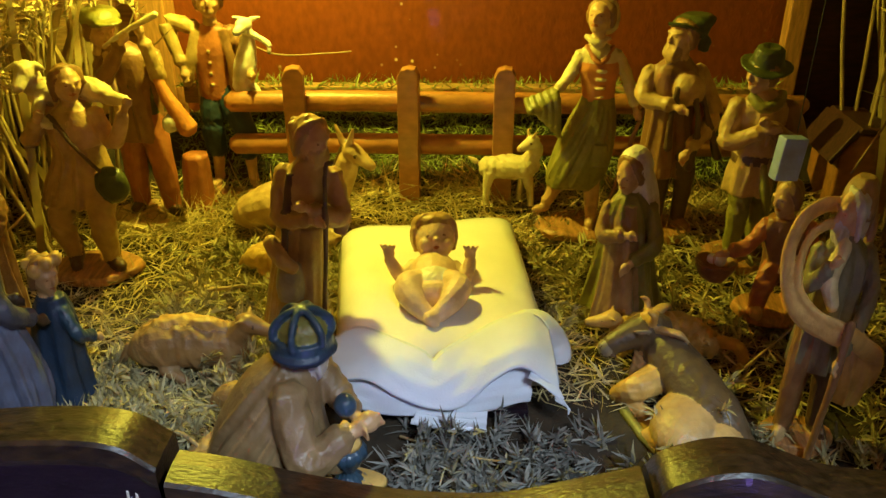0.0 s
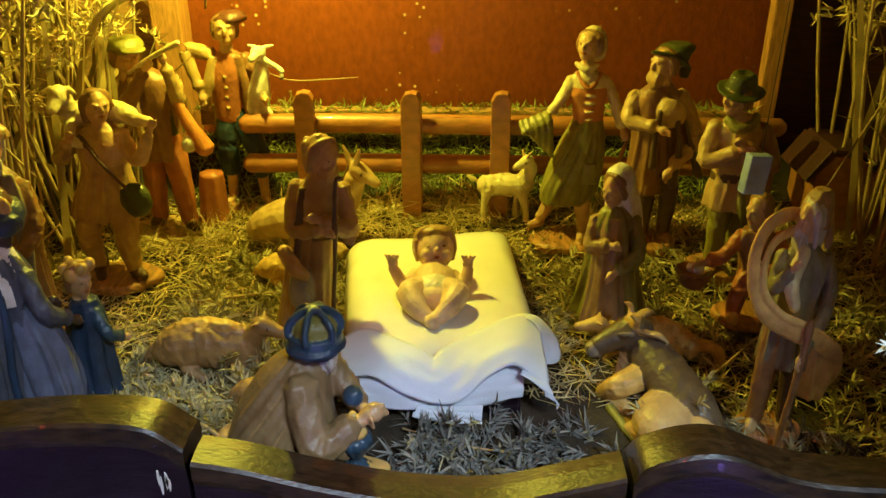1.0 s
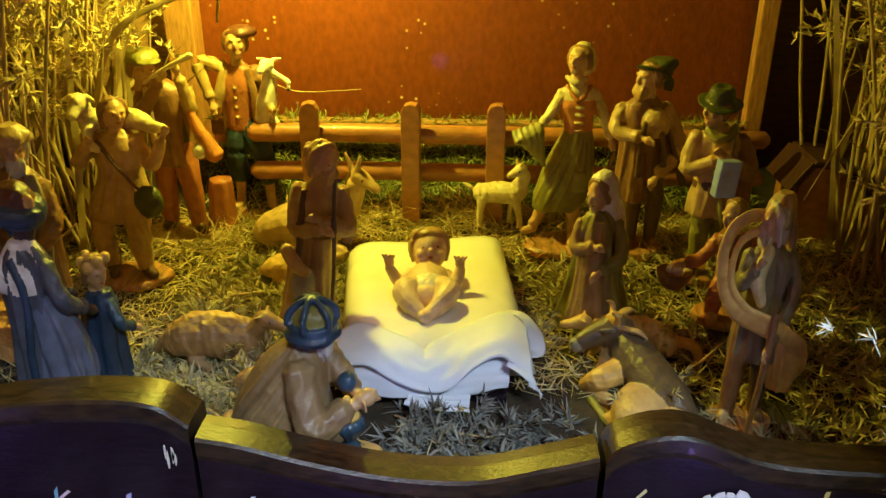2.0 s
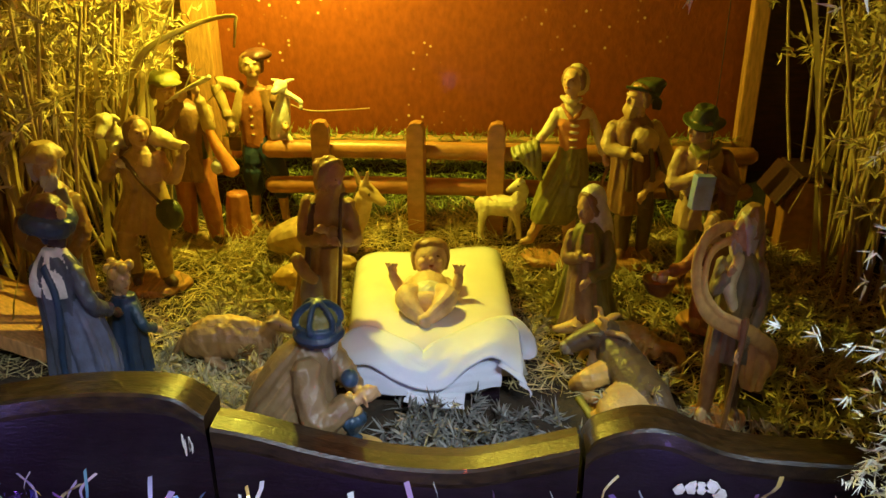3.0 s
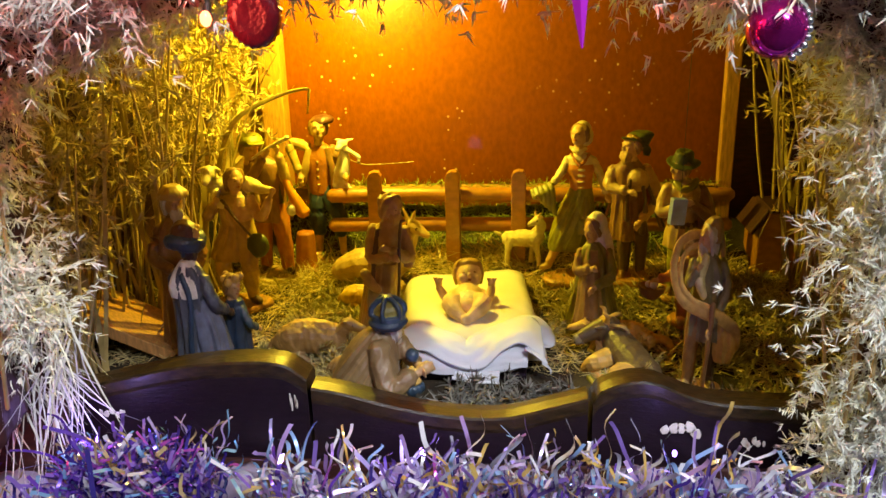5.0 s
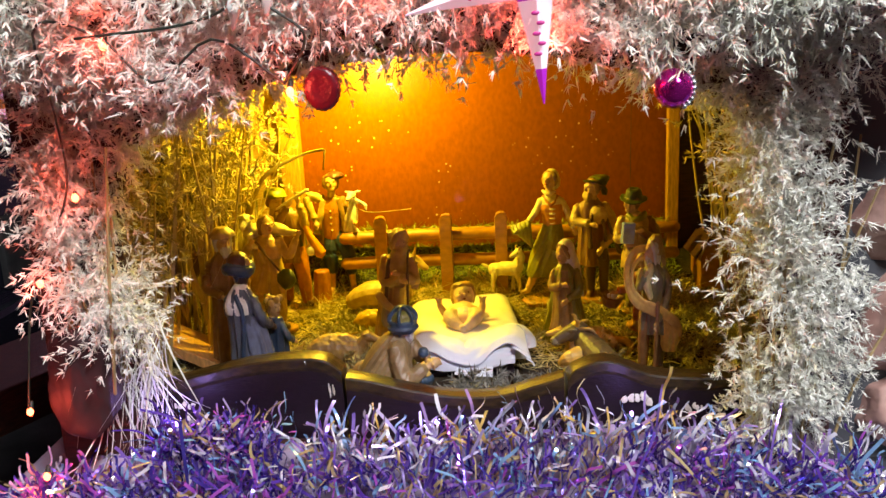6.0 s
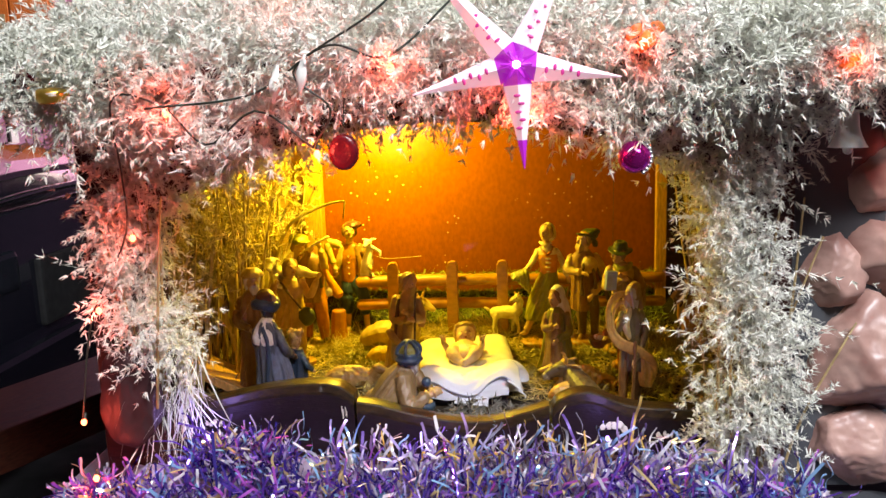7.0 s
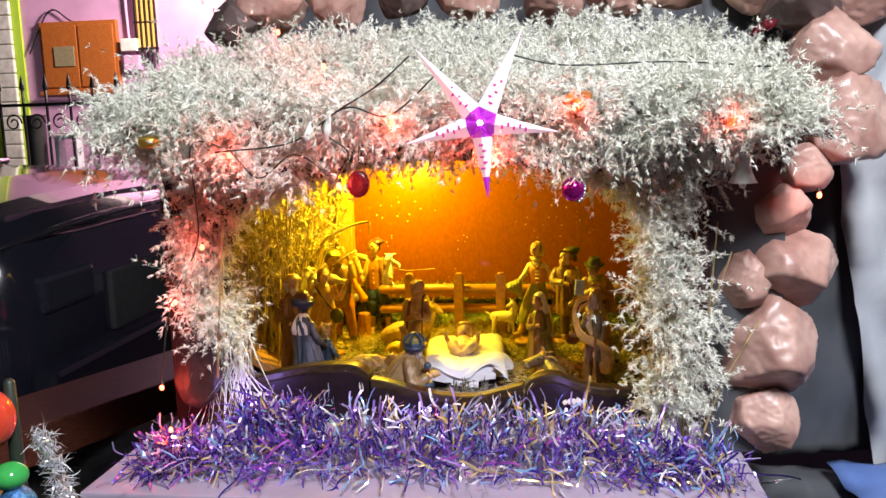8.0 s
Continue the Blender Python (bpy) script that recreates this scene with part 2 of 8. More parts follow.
class Shape:
    """Collects lofted forms into one mesh; every form has its own paint."""

    def __init__(self):
        self.v, self.f, self.m, self.paints, self.flat = [], [], [], [], []

    def paint(self, material):
        if material not in self.paints:
            self.paints.append(material)
        return self.paints.index(material)

    def rings(self, rings, material, closed=True, flat=False):
        k, n, base = self.paint(material), len(rings[0]), len(self.v)
        for r in rings:
            self.v.extend([tuple(map(float, p)) for p in r])
        for i in range(len(rings) - 1):
            for j in range(n):
                a, b = base + i * n + j, base + i * n + (j + 1) % n
                self.f.append((a, b, b + n, a + n))
                self.m.append(k)
                self.flat.append(flat)
        if closed:
            self.f.append(tuple(base + j for j in reversed(range(n))))
            self.f.append(tuple(base + (len(rings) - 1) * n + j for j in range(n)))
            self.m += [k, k]
            self.flat += [flat, flat]

    def ell(self, c, r, material, rot=(0, 0, 0), seg=14, n=9, rough=0.0, freq=3.0):
        e = Euler([radians(a) for a in rot]).to_matrix()
        rings = []
        for i in range(n + 1):
            th = math.pi * (0.03 + 0.94 * i / n)
            ring = []
            for j in range(seg):
                ph = 2 * math.pi * j / seg
                d = Vector((math.sin(th) * math.cos(ph), math.sin(th) * math.sin(ph), -math.cos(th)))
                s = 1 + (rough * noise.noise(d * freq + Vector(c) * 50) if rough else 0)
                ring.append(Vector(c) + e @ Vector((d.x * r[0] * s, d.y * r[1] * s, d.z * r[2] * s)))
            rings.append(ring)
        self.rings(rings, material)

    def tube(self, points, radii, material, seg=10, n=None, squash=1.0, rough=0.0):
        n = n or max(6, 3 * len(points))
        p = spline(points, n)
        rr = np.interp(np.linspace(0, len(radii) - 1, n), range(len(radii)), radii)
        rings = []
        up = Vector((0.13, 0.31, 0.94))
        for i in range(n):
            t = Vector(p[min(i + 1, n - 1)] - p[max(i - 1, 0)]).normalized()
            a = t.cross(up)
            if a.length < 0.2:
                a = t.cross(Vector((1, 0, 0)))
            a.normalize()
            b = t.cross(a)
            ring = []
            for j in range(seg):
                ph = 2 * math.pi * j / seg
                s = rr[i] * (1 + (rough * noise.noise(Vector((math.cos(ph), math.sin(ph), i * 0.7)) * 2) if rough else 0))
                ring.append(Vector(p[i]) + a * (math.cos(ph) * s) + b * (math.sin(ph) * s * squash))
            rings.append(ring)
        first, last = Vector(p[0]), Vector(p[-1])
        d0, d1 = (Vector(p[0] - p[1])).normalized(), (Vector(p[-1] - p[-2])).normalized()
        rings.insert(0, [first + d0 * rr[0] * 0.6 + (q - first) * 0.5 for q in rings[0]])
        rings.append([last + d1 * rr[-1] * 0.6 + (q - last) * 0.5 for q in rings[-1]])
        self.rings(rings, material)

    def loft(self, levels, material, folds=0, deep=0.0, seg=36, n=16, seed=0.0):
        """Levels (z, rx, ry, cx, cy), bottom to top; folds run upwards and fade."""
        lv = spline(levels, n)
        rings = []
        for i, (z, rx, ry, cx, cy) in enumerate(lv):
            fade = 1.45 * deep * (1 - 0.70 * i / (n - 1))
            ring = []
            for j in range(seg):
                ph = 2 * math.pi * j / seg
                w = 0.0
                if folds:
                    w = fade * (math.sin(folds * ph + seed + 0.25 * i) * 0.6 + math.sin((folds * 1.7) * ph - seed * 2 + 0.12 * i) * 0.4)
                    w += fade * 0.6 * noise.noise(Vector((math.cos(ph) * 1.5, math.sin(ph) * 1.5, i * 0.2 + seed)))
                ring.append(Vector((cx + rx * (1 + w) * math.cos(ph), cy + ry * (1 + w) * math.sin(ph), z)))
            rings.append(ring)
        self.rings(rings, material)

    def ribbon(self, points, widths, thick, material, n=24, up=(0, 0, 1)):
        """A soft strap or cloth band of some thickness."""
        p = spline(points, n)
        ww = np.interp(np.linspace(0, len(widths) - 1, n), range(len(widths)), widths)
        rings = []
        for i in range(n):
            t = Vector(p[min(i + 1, n - 1)] - p[max(i - 1, 0)]).normalized()
            a = t.cross(Vector(up))
            a = a.normalized() if a.length > 0.05 else Vector((1, 0, 0))
            b = t.cross(a)
            ring = []
            for j in range(10):
                ph = 2 * math.pi * j / 10
                ring.append(Vector(p[i]) + a * (math.cos(ph) * ww[i] * 0.5) + b * (math.sin(ph) * thick * 0.5))
            rings.append(ring)
        self.rings(rings, material)

    def mesh(self, name, wobble=0.0):
        me = bpy.data.meshes.new(name)
        vs = self.v
        if wobble:
            vs = [tuple(Vector(p) + wobble * noise.noise_vector(Vector(p) * 90)) for p in vs]
        me.from_pydata(vs, [], self.f)
        me.polygons.foreach_set("material_index", self.m)
        me.polygons.foreach_set("use_smooth", [not a for a in self.flat])
        for one in self.paints:
            me.materials.append(one)
        me.update()
        return me

    def done(self, name, place, turn, label, category, group="", size=1.0, wobble=0.0006, slim=1.0):
        ob = new(name, self.mesh(name, wobble))
        ob.matrix_world = pose(*place, 0, 0, turn) @ Matrix.Diagonal((size * slim, size * slim, size, 1))
        if category == "figurine":
            cast(ob, 0.0008 if name == "baby_figurine" else 0.00105 / max(size, 0.75))
        return tagged(ob, label, category, group)


def cast(ob, voxel):
    """Melts the overlapping forms of a figurine into one skin, as in a casting, and paints it anew."""
    old = ob.data
    tree = BVHTree.FromPolygons([v.co for v in old.vertices], [tuple(q.vertices) for q in old.polygons])
    paint = [q.material_index for q in old.polygons]
    m = ob.modifiers.new("skin", "REMESH")
    m.mode, m.voxel_size, m.use_smooth_shade = "VOXEL", voxel, True
    soft = ob.modifiers.new("soften", "SMOOTH")
    soft.factor, soft.iterations = 0.5, 2
    me = bpy.data.meshes.new_from_object(ob.evaluated_get(bpy.context.evaluated_depsgraph_get()))
    ob.modifiers.clear()
    n = len(me.vertices)
    co = np.empty(n * 3)
    no = np.empty(n * 3)
    me.vertices.foreach_get("co", co)
    me.vertices.foreach_get("normal", no)
    co, no = co.reshape(-1, 3), no.reshape(-1, 3)
    cut = np.array([noise.noise(Vector((p[0] * 210, p[1] * 210, p[2] * 60))) + 0.6 * noise.noise(Vector(p) * 420) for p in co])
    co = co + no * (cut * 0.00012)[:, None]
    me.vertices.foreach_set("co", co.ravel())
    me.materials.clear()
    for one in old.materials:
        me.materials.append(one)
    index = []
    for q in me.polygons:
        hit = tree.find_nearest(q.center)
        index.append(paint[hit[2]] if hit[2] is not None else 0)
    me.polygons.foreach_set("material_index", index)
    me.polygons.foreach_set("use_smooth", [True] * len(me.polygons))
    me.update()
    ob.data = me


rng = np.random.default_rng(7)


def blades(base, way, length, width, droop=0.0, segs=2, wave=0.0, name="blades", taper=1.0):
    """One mesh of many narrow tapering blades, each an island."""
    n = len(base)
    way = way / np.linalg.norm(way, axis=1)[:, None]
    side = np.cross(way, rng.normal(size=(n, 3)))
    side /= np.linalg.norm(side, axis=1)[:, None] + 1e-9
    bend = rng.normal(size=(n, 3)) * droop
    bend[:, 2] -= np.abs(droop)
    cols = []
    other = np.cross(way, side)
    phase, turns = rng.uniform(0, 6.28, n), rng.uniform(5.5, 11.0, n)
    for k in range(segs + 1):
        u = k / segs
        c = base + way * (length * u)[:, None] + bend * (length * u * u)[:, None]
        if wave:
            c = c + (other + 0.5 * side) * (wave * length * u * np.sin(phase + turns * u))[:, None]
        w = (width * (0.75 + 0.5 * u) * (1 - taper * u ** 2.5) + width * 0.12)[:, None] * 0.5
        cols += [c - side * w, c + side * w]
    v = np.stack(cols, 1).reshape(-1, 3)
    m = 2 * (segs + 1)
    f = []
    for k in range(segs):
        q = np.array([2 * k, 2 * k + 1, 2 * k + 3, 2 * k + 2])
        f.append(np.arange(n)[:, None] * m + q)
    f = np.concatenate(f)
    me = bpy.data.meshes.new(name)
    me.vertices.add(len(v))
    me.vertices.foreach_set("co", v.ravel())
    me.loops.add(f.size)
    me.loops.foreach_set("vertex_index", f.ravel())
    me.polygons.add(len(f))
    me.polygons.foreach_set("loop_start", np.arange(0, f.size, 4))
    me.update(calc_edges=True)
    me.validate()
    return me


def unit(n, up=0.0):
    d = rng.normal(size=(n, 3))
    d /= np.linalg.norm(d, axis=1)[:, None]
    d[:, 2] += up
    return d / np.linalg.norm(d, axis=1)[:, None]


def sprigs(points, ways, length=0.035, nodes=5, leaves=6, leaf=0.011, wide=0.0022, name="sprigs"):
    """Feathery dried sprigs: a stem with tufts of narrow leaves along it."""
    n = len(points)
    ways = ways / np.linalg.norm(ways, axis=1)[:, None]
    b, w, l, wd = [], [], [], []
    size = length * rng.uniform(0.6, 1.3, n)
    curl = rng.normal(size=(n, 3)) * 0.35
    curl[:, 2] -= 0.2
    for k in range(nodes):
        u = (k + 0.6) / nodes
        c = points + ways * (size * u)[:, None] + curl * (size * u * u)[:, None]
        for _ in range(leaves):
            d = ways * 0.95 + rng.normal(size=(n, 3)) * 0.58
            b.append(c + rng.normal(size=(n, 3)) * 0.0008)
            w.append(d)
            l.append(leaf * rng.uniform(0.55, 1.3, n) * (1.15 - 0.4 * u))
            wd.append(np.full(n, wide) * rng.uniform(0.6, 1.3, n))
    b.append(points)
    w.append(ways + curl * 0.6)
    l.append(size)
    wd.append(np.full(n, wide * 0.5))
    return blades(np.concatenate(b), np.concatenate(w), np.concatenate(l), np.concatenate(wd), 0.12, 2, name=name)


def stuff(name, me, material, label, category):
    me.materials.append(material)
    return tagged(new(name, me), label, category, kind="stuff")


def cable(name, points, radius, material, label="", parent=None, n=40):
    s = Shape()
    s.tube(points, [radius, radius], material, seg=6, n=n)
    ob = new(name, s.mesh(name))
    if parent:
        ob.parent = parent
    if label:
        ob["label"] = label
    return ob

# ---- the stable: floor, walls, frame ----


def ground_z(x, y):
    """Height of the straw bed on the stable floor."""
    z = 0.096
    z += 0.022 * math.exp(-((x - 0.27) ** 2 / 0.012 + (y - 0.60) ** 2 / 0.012))
    z += 0.020 * math.exp(-((x - 0.02) ** 2 / 0.03 + (y - 0.71) ** 2 / 0.002))
    z += 0.006 * noise.noise(Vector((x * 18, y * 18, 0.3)))
    if y < 0.40:
        z -= 0.012 * min(1, (0.40 - y) / 0.05)
    if y > 0.72:
        z += min(1, (y - 0.72) / 0.09) * 0.062
    return z


def height_sheet(x0, x1, y0, y1, nx, ny, fn):
    bm = bmesh.new()
    grid = [[bm.verts.new((x0 + (x1 - x0) * i / nx, y0 + (y1 - y0) * j / ny, 0)) for i in range(nx + 1)] for j in range(ny + 1)]
    for row in grid:
        for v in row:
            v.co.z = fn(v.co.x, v.co.y)
    for j in range(ny):
        for i in range(nx):
            bm.faces.new((grid[j][i], grid[j][i + 1], grid[j + 1][i + 1], grid[j + 1][i]))
    return bm


tagged(link("floor", box(-0.44, 0.46, 0.30, 0.86, 0.045, 0.075, 0.002), M_REDWOOD), "red-brown wooden floor board under the straw", "floor", kind="structure")
tagged(link("ground", height_sheet(-0.43, 0.45, 0.318, 0.825, 90, 52, ground_z), M_SOIL, smooth=True), "litter of trodden straw and soil on the floor", "ground", kind="structure")
tagged(link("wall_back", box(-0.43, 0.46, 0.828, 0.842, 0.07, 0.60), M_WALL), "varnished orange-brown hardboard back wall with pale specks", "wall", kind="structure")
tagged(link("wall_left", box(-0.445, -0.43, 0.30, 0.842, 0.07, 0.60), M_REDWOOD), "red-brown wooden side wall behind reeds", "wall", kind="structure")
tagged(link("wall_right", box(0.46, 0.475, 0.30, 0.842, 0.07, 0.60), M_REDWOOD), "dark red-brown wooden side wall behind reeds", "wall", kind="structure")
tagged(link("wall_panel_right", box(0.343, 0.46, 0.812, 0.827, 0.07, 0.60), M_REDWOOD), "dark red-brown board beside the corner post", "wall", kind="structure")
tagged(link("wall_panel_left", box(-0.43, -0.296, 0.812, 0.827, 0.07, 0.60), M_PLANK), "pale orange board beside the corner post", "wall", kind="structure")


def corner_post(x0, x1, z1, label):
    return tagged(link("corner_post", box(x0, x1, 0.795, 0.811 if x0 > 0 else 0.827, 0.08, z1, 0.0015), M_POST), label, "post")


corner_post(0.322, 0.340, 0.50, "upright orange wooden batten against the back wall")
corner_post(-0.294, -0.264, 0.56, "broad pale wooden batten at the corner of the back wall")

# arch board across the front


def arch_z(x):
    """Lower edge of the arch."""
    if x < -0.29:
        return 0.42 - 0.09 * ((-0.29 - x) / 0.045) ** 2
    if x > 0.265:
        return 0.4175 - 0.11 * ((x - 0.265) / 0.04) ** 2
    return 0.480 - 0.060 * ((x + 0.01) / 0.28) ** 2


ab = bmesh.new()
cols = [-0.43, -0.336, -0.335] + [-0.335 + 0.64 * i / 40 for i in range(1, 40)] + [0.305, 0.306, 0.372]
lows = [0.045 if x < -0.3355 or x > 0.3055 else arch_z(x) for x in cols]
front = [(ab.verts.new((x, 0.272, z)), ab.verts.new((x, 0.272, 0.560))) for x, z in zip(cols, lows)]
for (a, b), (c, d) in zip(front, front[1:]):
    ab.faces.new((a, c, d, b))
r = bmesh.ops.extrude_face_region(ab, geom=ab.faces[:])
for v in [g for g in r["geom"] if isinstance(g, bmesh.types.BMVert)]:
    v.co.y = 0.288
bmesh.ops.recalc_face_normals(ab, faces=ab.faces[:])
tagged(link("arch_board", ab, M_REDWOOD), "red-brown wooden board with an arched opening", "board", kind="structure")


def roof_z(x, y):
    return 0.545 + (y - 0.15) * 0.36 - 0.25 * max(0, abs(x - 0.01) - 0.30) ** 1.2


rb = height_sheet(-0.45, 0.49, 0.15, 0.86, 24, 14, lambda x, y: min(0.66, roof_z(x, y)))
ext = bmesh.ops.extrude_face_region(rb, geom=rb.faces[:])
for v in [g for g in ext["geom"] if isinstance(g, bmesh.types.BMVert)]:
    v.co.z -= 0.014
bmesh.ops.recalc_face_normals(rb, faces=rb.faces[:])
tagged(link("roof", rb, M_REDWOOD), "red-brown board roof buried under dried sprigs", "roof", kind="structure")

# ---- front edging, three scalloped panels ----


def edging(points, y0, y1, label):
    n = 110
    x0, x1 = points[0][0], points[-1][0]
    p = spline(points, n)
    root = empty("edging_panel", ((x0 + x1) / 2, (y0 + y1) / 2, 0.04), 0, label, "edging", "scalloped front edging")
    cx, cy = (x0 + x1) / 2, (y0 + y1) / 2
    out = [(a - cx, b - 0.04) for a, b in p]
    body = prism([(x0 - cx, 0.0)] + [(a, b - 0.010) for a, b in out] + [(x1 - cx, 0.0)], y0 - cy, y0 - cy + 0.012)
    part("panel", body, M_DARKWOOD, root)
    top = bmesh.new()
    rows = []
    sec = [(y0 - cy - 0.001, -0.0105), (y0 - cy - 0.001, -0.0016), (y0 - cy + 0.001, 0.0), (y0 - cy + 0.014, 0.0004), (y1 - cy - 0.003, -0.001), (y1 - cy, -0.004), (y1 - cy, -0.06), (y0 - cy + 0.012, -0.06)]
    for a, b in out:
        rows.append([top.verts.new((a, yy, b + dz)) for yy, dz in sec])
    for i in range(n - 1):
        for k in range(len(sec)):
            k2 = (k + 1) % len(sec)
            top.faces.new((rows[i][k], rows[i + 1][k], rows[i + 1][k2], rows[i][k2]))
    top.faces.new(rows[0])
    top.faces.new(list(reversed(rows[-1])))
    bmesh.ops.recalc_face_normals(top, faces=top.faces[:])
    part("moulding", top, M_EDGE, root, "worn golden-brown moulded top edge")
    return root


edging([(-0.415, 0.132), (-0.36, 0.136), (-0.29, 0.152), (-0.24, 0.163), (-0.19, 0.168), (-0.152, 0.166), (-0.131, 0.152)], 0.305, 0.336, "dark varnished scalloped wooden edging with a high hump")
edging([(-0.127, 0.146), (-0.10, 0.141), (-0.06, 0.130), (-0.013, 0.121), (0.035, 0.120), (0.075, 0.130), (0.106, 0.139)], 0.302, 0.330, "dark varnished scalloped wooden edging, low in its middle")
edging([(0.110, 0.136), (0.118, 0.146), (0.140, 0.154), (0.162, 0.153), (0.20, 0.138), (0.25, 0.133), (0.32, 0.133), (0.39, 0.135)], 0.303, 0.334, "dark varnished scalloped wooden edging with a rounded hump")


def torn_label(x, y, z, w, h, seed):
    random.seed(seed)
    s = Shape()
    for k in range(5):
        cx = x + w * (k / 4 - 0.5) + random.uniform(-0.001, 0.001)
        cz = z + random.uniform(-0.3, 0.3) * h
        a, b = w * random.uniform(0.10, 0.2), h * random.uniform(0.25, 0.5)
        ring = [(cx + a * math.cos(t * 1.05) * random.uniform(0.7, 1.2), cz + b * math.sin(t * 1.05) * random.uniform(0.7, 1.2)) for t in range(6)]
        s.rings([[(p, y, q) for p, q in ring], [(p, y - 0.0008, q) for p, q in ring]], WHITE, flat=True)
    return s.done("torn_label", (0, 0, 0), 0, "torn remains of a white paper sticker on the edging", "sticker", "torn stickers", wobble=0)


torn_label(0.183, 0.3005, 0.112, 0.026, 0.012, 3)
torn_label(0.243, 0.3005, 0.100, 0.016, 0.010, 5)
torn_label(-0.142, 0.3025, 0.132, 0.006, 0.014, 8)
torn_label(-0.305, 0.3025, 0.120, 0.020, 0.008, 9)

# ---- fence at the back of the stable ----
fence = empty("fence", (-0.04, 0.71, 0.10), 0, "orange-brown wooden rail fence of rounded posts and round rails", "fence")
for x in (-0.130, -0.030, 0.0535):
    pts = [(-0.0092, 0.0), (-0.0092, 0.130), (-0.006, 0.1365), (0.0, 0.1385), (0.006, 0.1375), (0.0092, 0.132), (0.0092, 0.0)]
    o = part("post", prism(pts, -0.007, 0.007, 0.0012), M_FENCE, fence)
    o.location = (x + 0.04, -0.003, 0)
    o.rotation_euler = (0, 0, random.uniform(-0.12, 0.12))
for z, r in ((0.102, 0.0095), (0.062, 0.0095)):
    s = Shape()
    s.tube([(-0.15, 0.012, z), (-0.05, 0.0125, z + 0.001), (0.13, 0.012, z), (0.36, 0.016, z - 0.002)], [r, r, r, r * 0.95], M_FENCE, seg=14, n=30, rough=0.05)
    ob = new("rail", s.mesh("rail"))
    ob.parent = fence
tagged(link("back_plank", box(-0.255, 0.318, 0.790, 0.806, 0.178, 0.196, 0.002), M_PLANK), "yellow-lit wooden plank along the grassy bank", "plank")

# ---- straw, grass, reeds ----


def scatter(n, x0, x1, y0, y1, keep=None):
    p = np.stack([rng.uniform(x0, x1, n), rng.uniform(y0, y1, n)], 1)
    if keep is not None:
        p = p[np.array([keep(a, b) for a, b in p])]
    z = np.array([ground_z(a, b) for a, b in p])
    return np.column_stack([p, z])


def off_pillow(x, y):
    return not (-0.066 < x < 0.064 and 0.40 < y < 0.60)


p = scatter(15000, -0.42, 0.44, 0.425, 0.735, off_pillow)
d = unit(len(p))
d[:, 2] = np.abs(d[:, 2]) * 0.35
stuff("straw", blades(p + [0, 0, 0.002], d, rng.uniform(0.010, 0.030, len(p)), rng.uniform(0.0006, 0.0015, len(p)), 0.1, name="straw"), M_STRAW,
      "loose golden straw strewn over the stable floor", "straw")
p = scatter(4200, -0.30, 0.32, 0.64, 0.735)
d = unit(len(p))
d[:, 2] = np.abs(d[:, 2]) * 0.6
stuff("straw", blades(p + [0, 0, 0.004], d, rng.uniform(0.015, 0.045, len(p)), rng.uniform(0.0006, 0.0014, len(p)), 0.1, name="straw"), M_STRAW,
      "heap of golden straw in front of the fence", "straw")
p = scatter(9000, -0.26, 0.33, 0.725, 0.825)
d = unit(len(p), 0.5)
d[:, 2] = np.abs(d[:, 2])
stuff("grass", blades(p, d, rng.uniform(0.006, 0.016, len(p)), rng.uniform(0.0009, 0.0017, len(p)), 0.2, name="grass"), M_GRASS,
      "short green dried grass on the bank behind the fence", "grass")
p = np.column_stack([rng.uniform(-0.26, 0.32, 1500), rng.uniform(0.788, 0.808, 1500), np.full(1500, 0.195)])
stuff("grass", blades(p, unit(1500, 0.5), rng.uniform(0.005, 0.016, 1500), rng.uniform(0.0008, 0.0014, 1500), 0.2, name="grass"), M_GRASS,
      "fringe of dried grass along the back plank", "grass")


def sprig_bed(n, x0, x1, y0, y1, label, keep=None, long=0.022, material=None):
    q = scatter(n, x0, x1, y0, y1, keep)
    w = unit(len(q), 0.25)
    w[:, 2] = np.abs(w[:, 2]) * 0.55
    return stuff("dried_sprigs", sprigs(q + [0, 0, 0.003], w, long, 4, 7, 0.0125, 0.0017), material or M_DARKSPRIG, label, "dried sprigs")


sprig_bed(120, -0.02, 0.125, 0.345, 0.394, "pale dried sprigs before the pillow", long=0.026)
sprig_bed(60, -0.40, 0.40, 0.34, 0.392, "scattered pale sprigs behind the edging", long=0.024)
sprig_bed(230, -0.245, -0.10, 0.37, 0.47, "pale dried sprigs among the straw", material=M_YELLOWSPRIG)
sprig_bed(230, 0.14, 0.40, 0.36, 0.52, "pale dried sprigs beside the ox", material=M_YELLOWSPRIG)
sprig_bed(260, 0.06, 0.36, 0.50, 0.66, "dried sprigs among the shepherds", long=0.02, material=M_YELLOWSPRIG)
sprig_bed(300, -0.20, -0.06, 0.47, 0.64, "yellowish sprigs on the floor", long=0.018, material=M_YELLOWSPRIG)


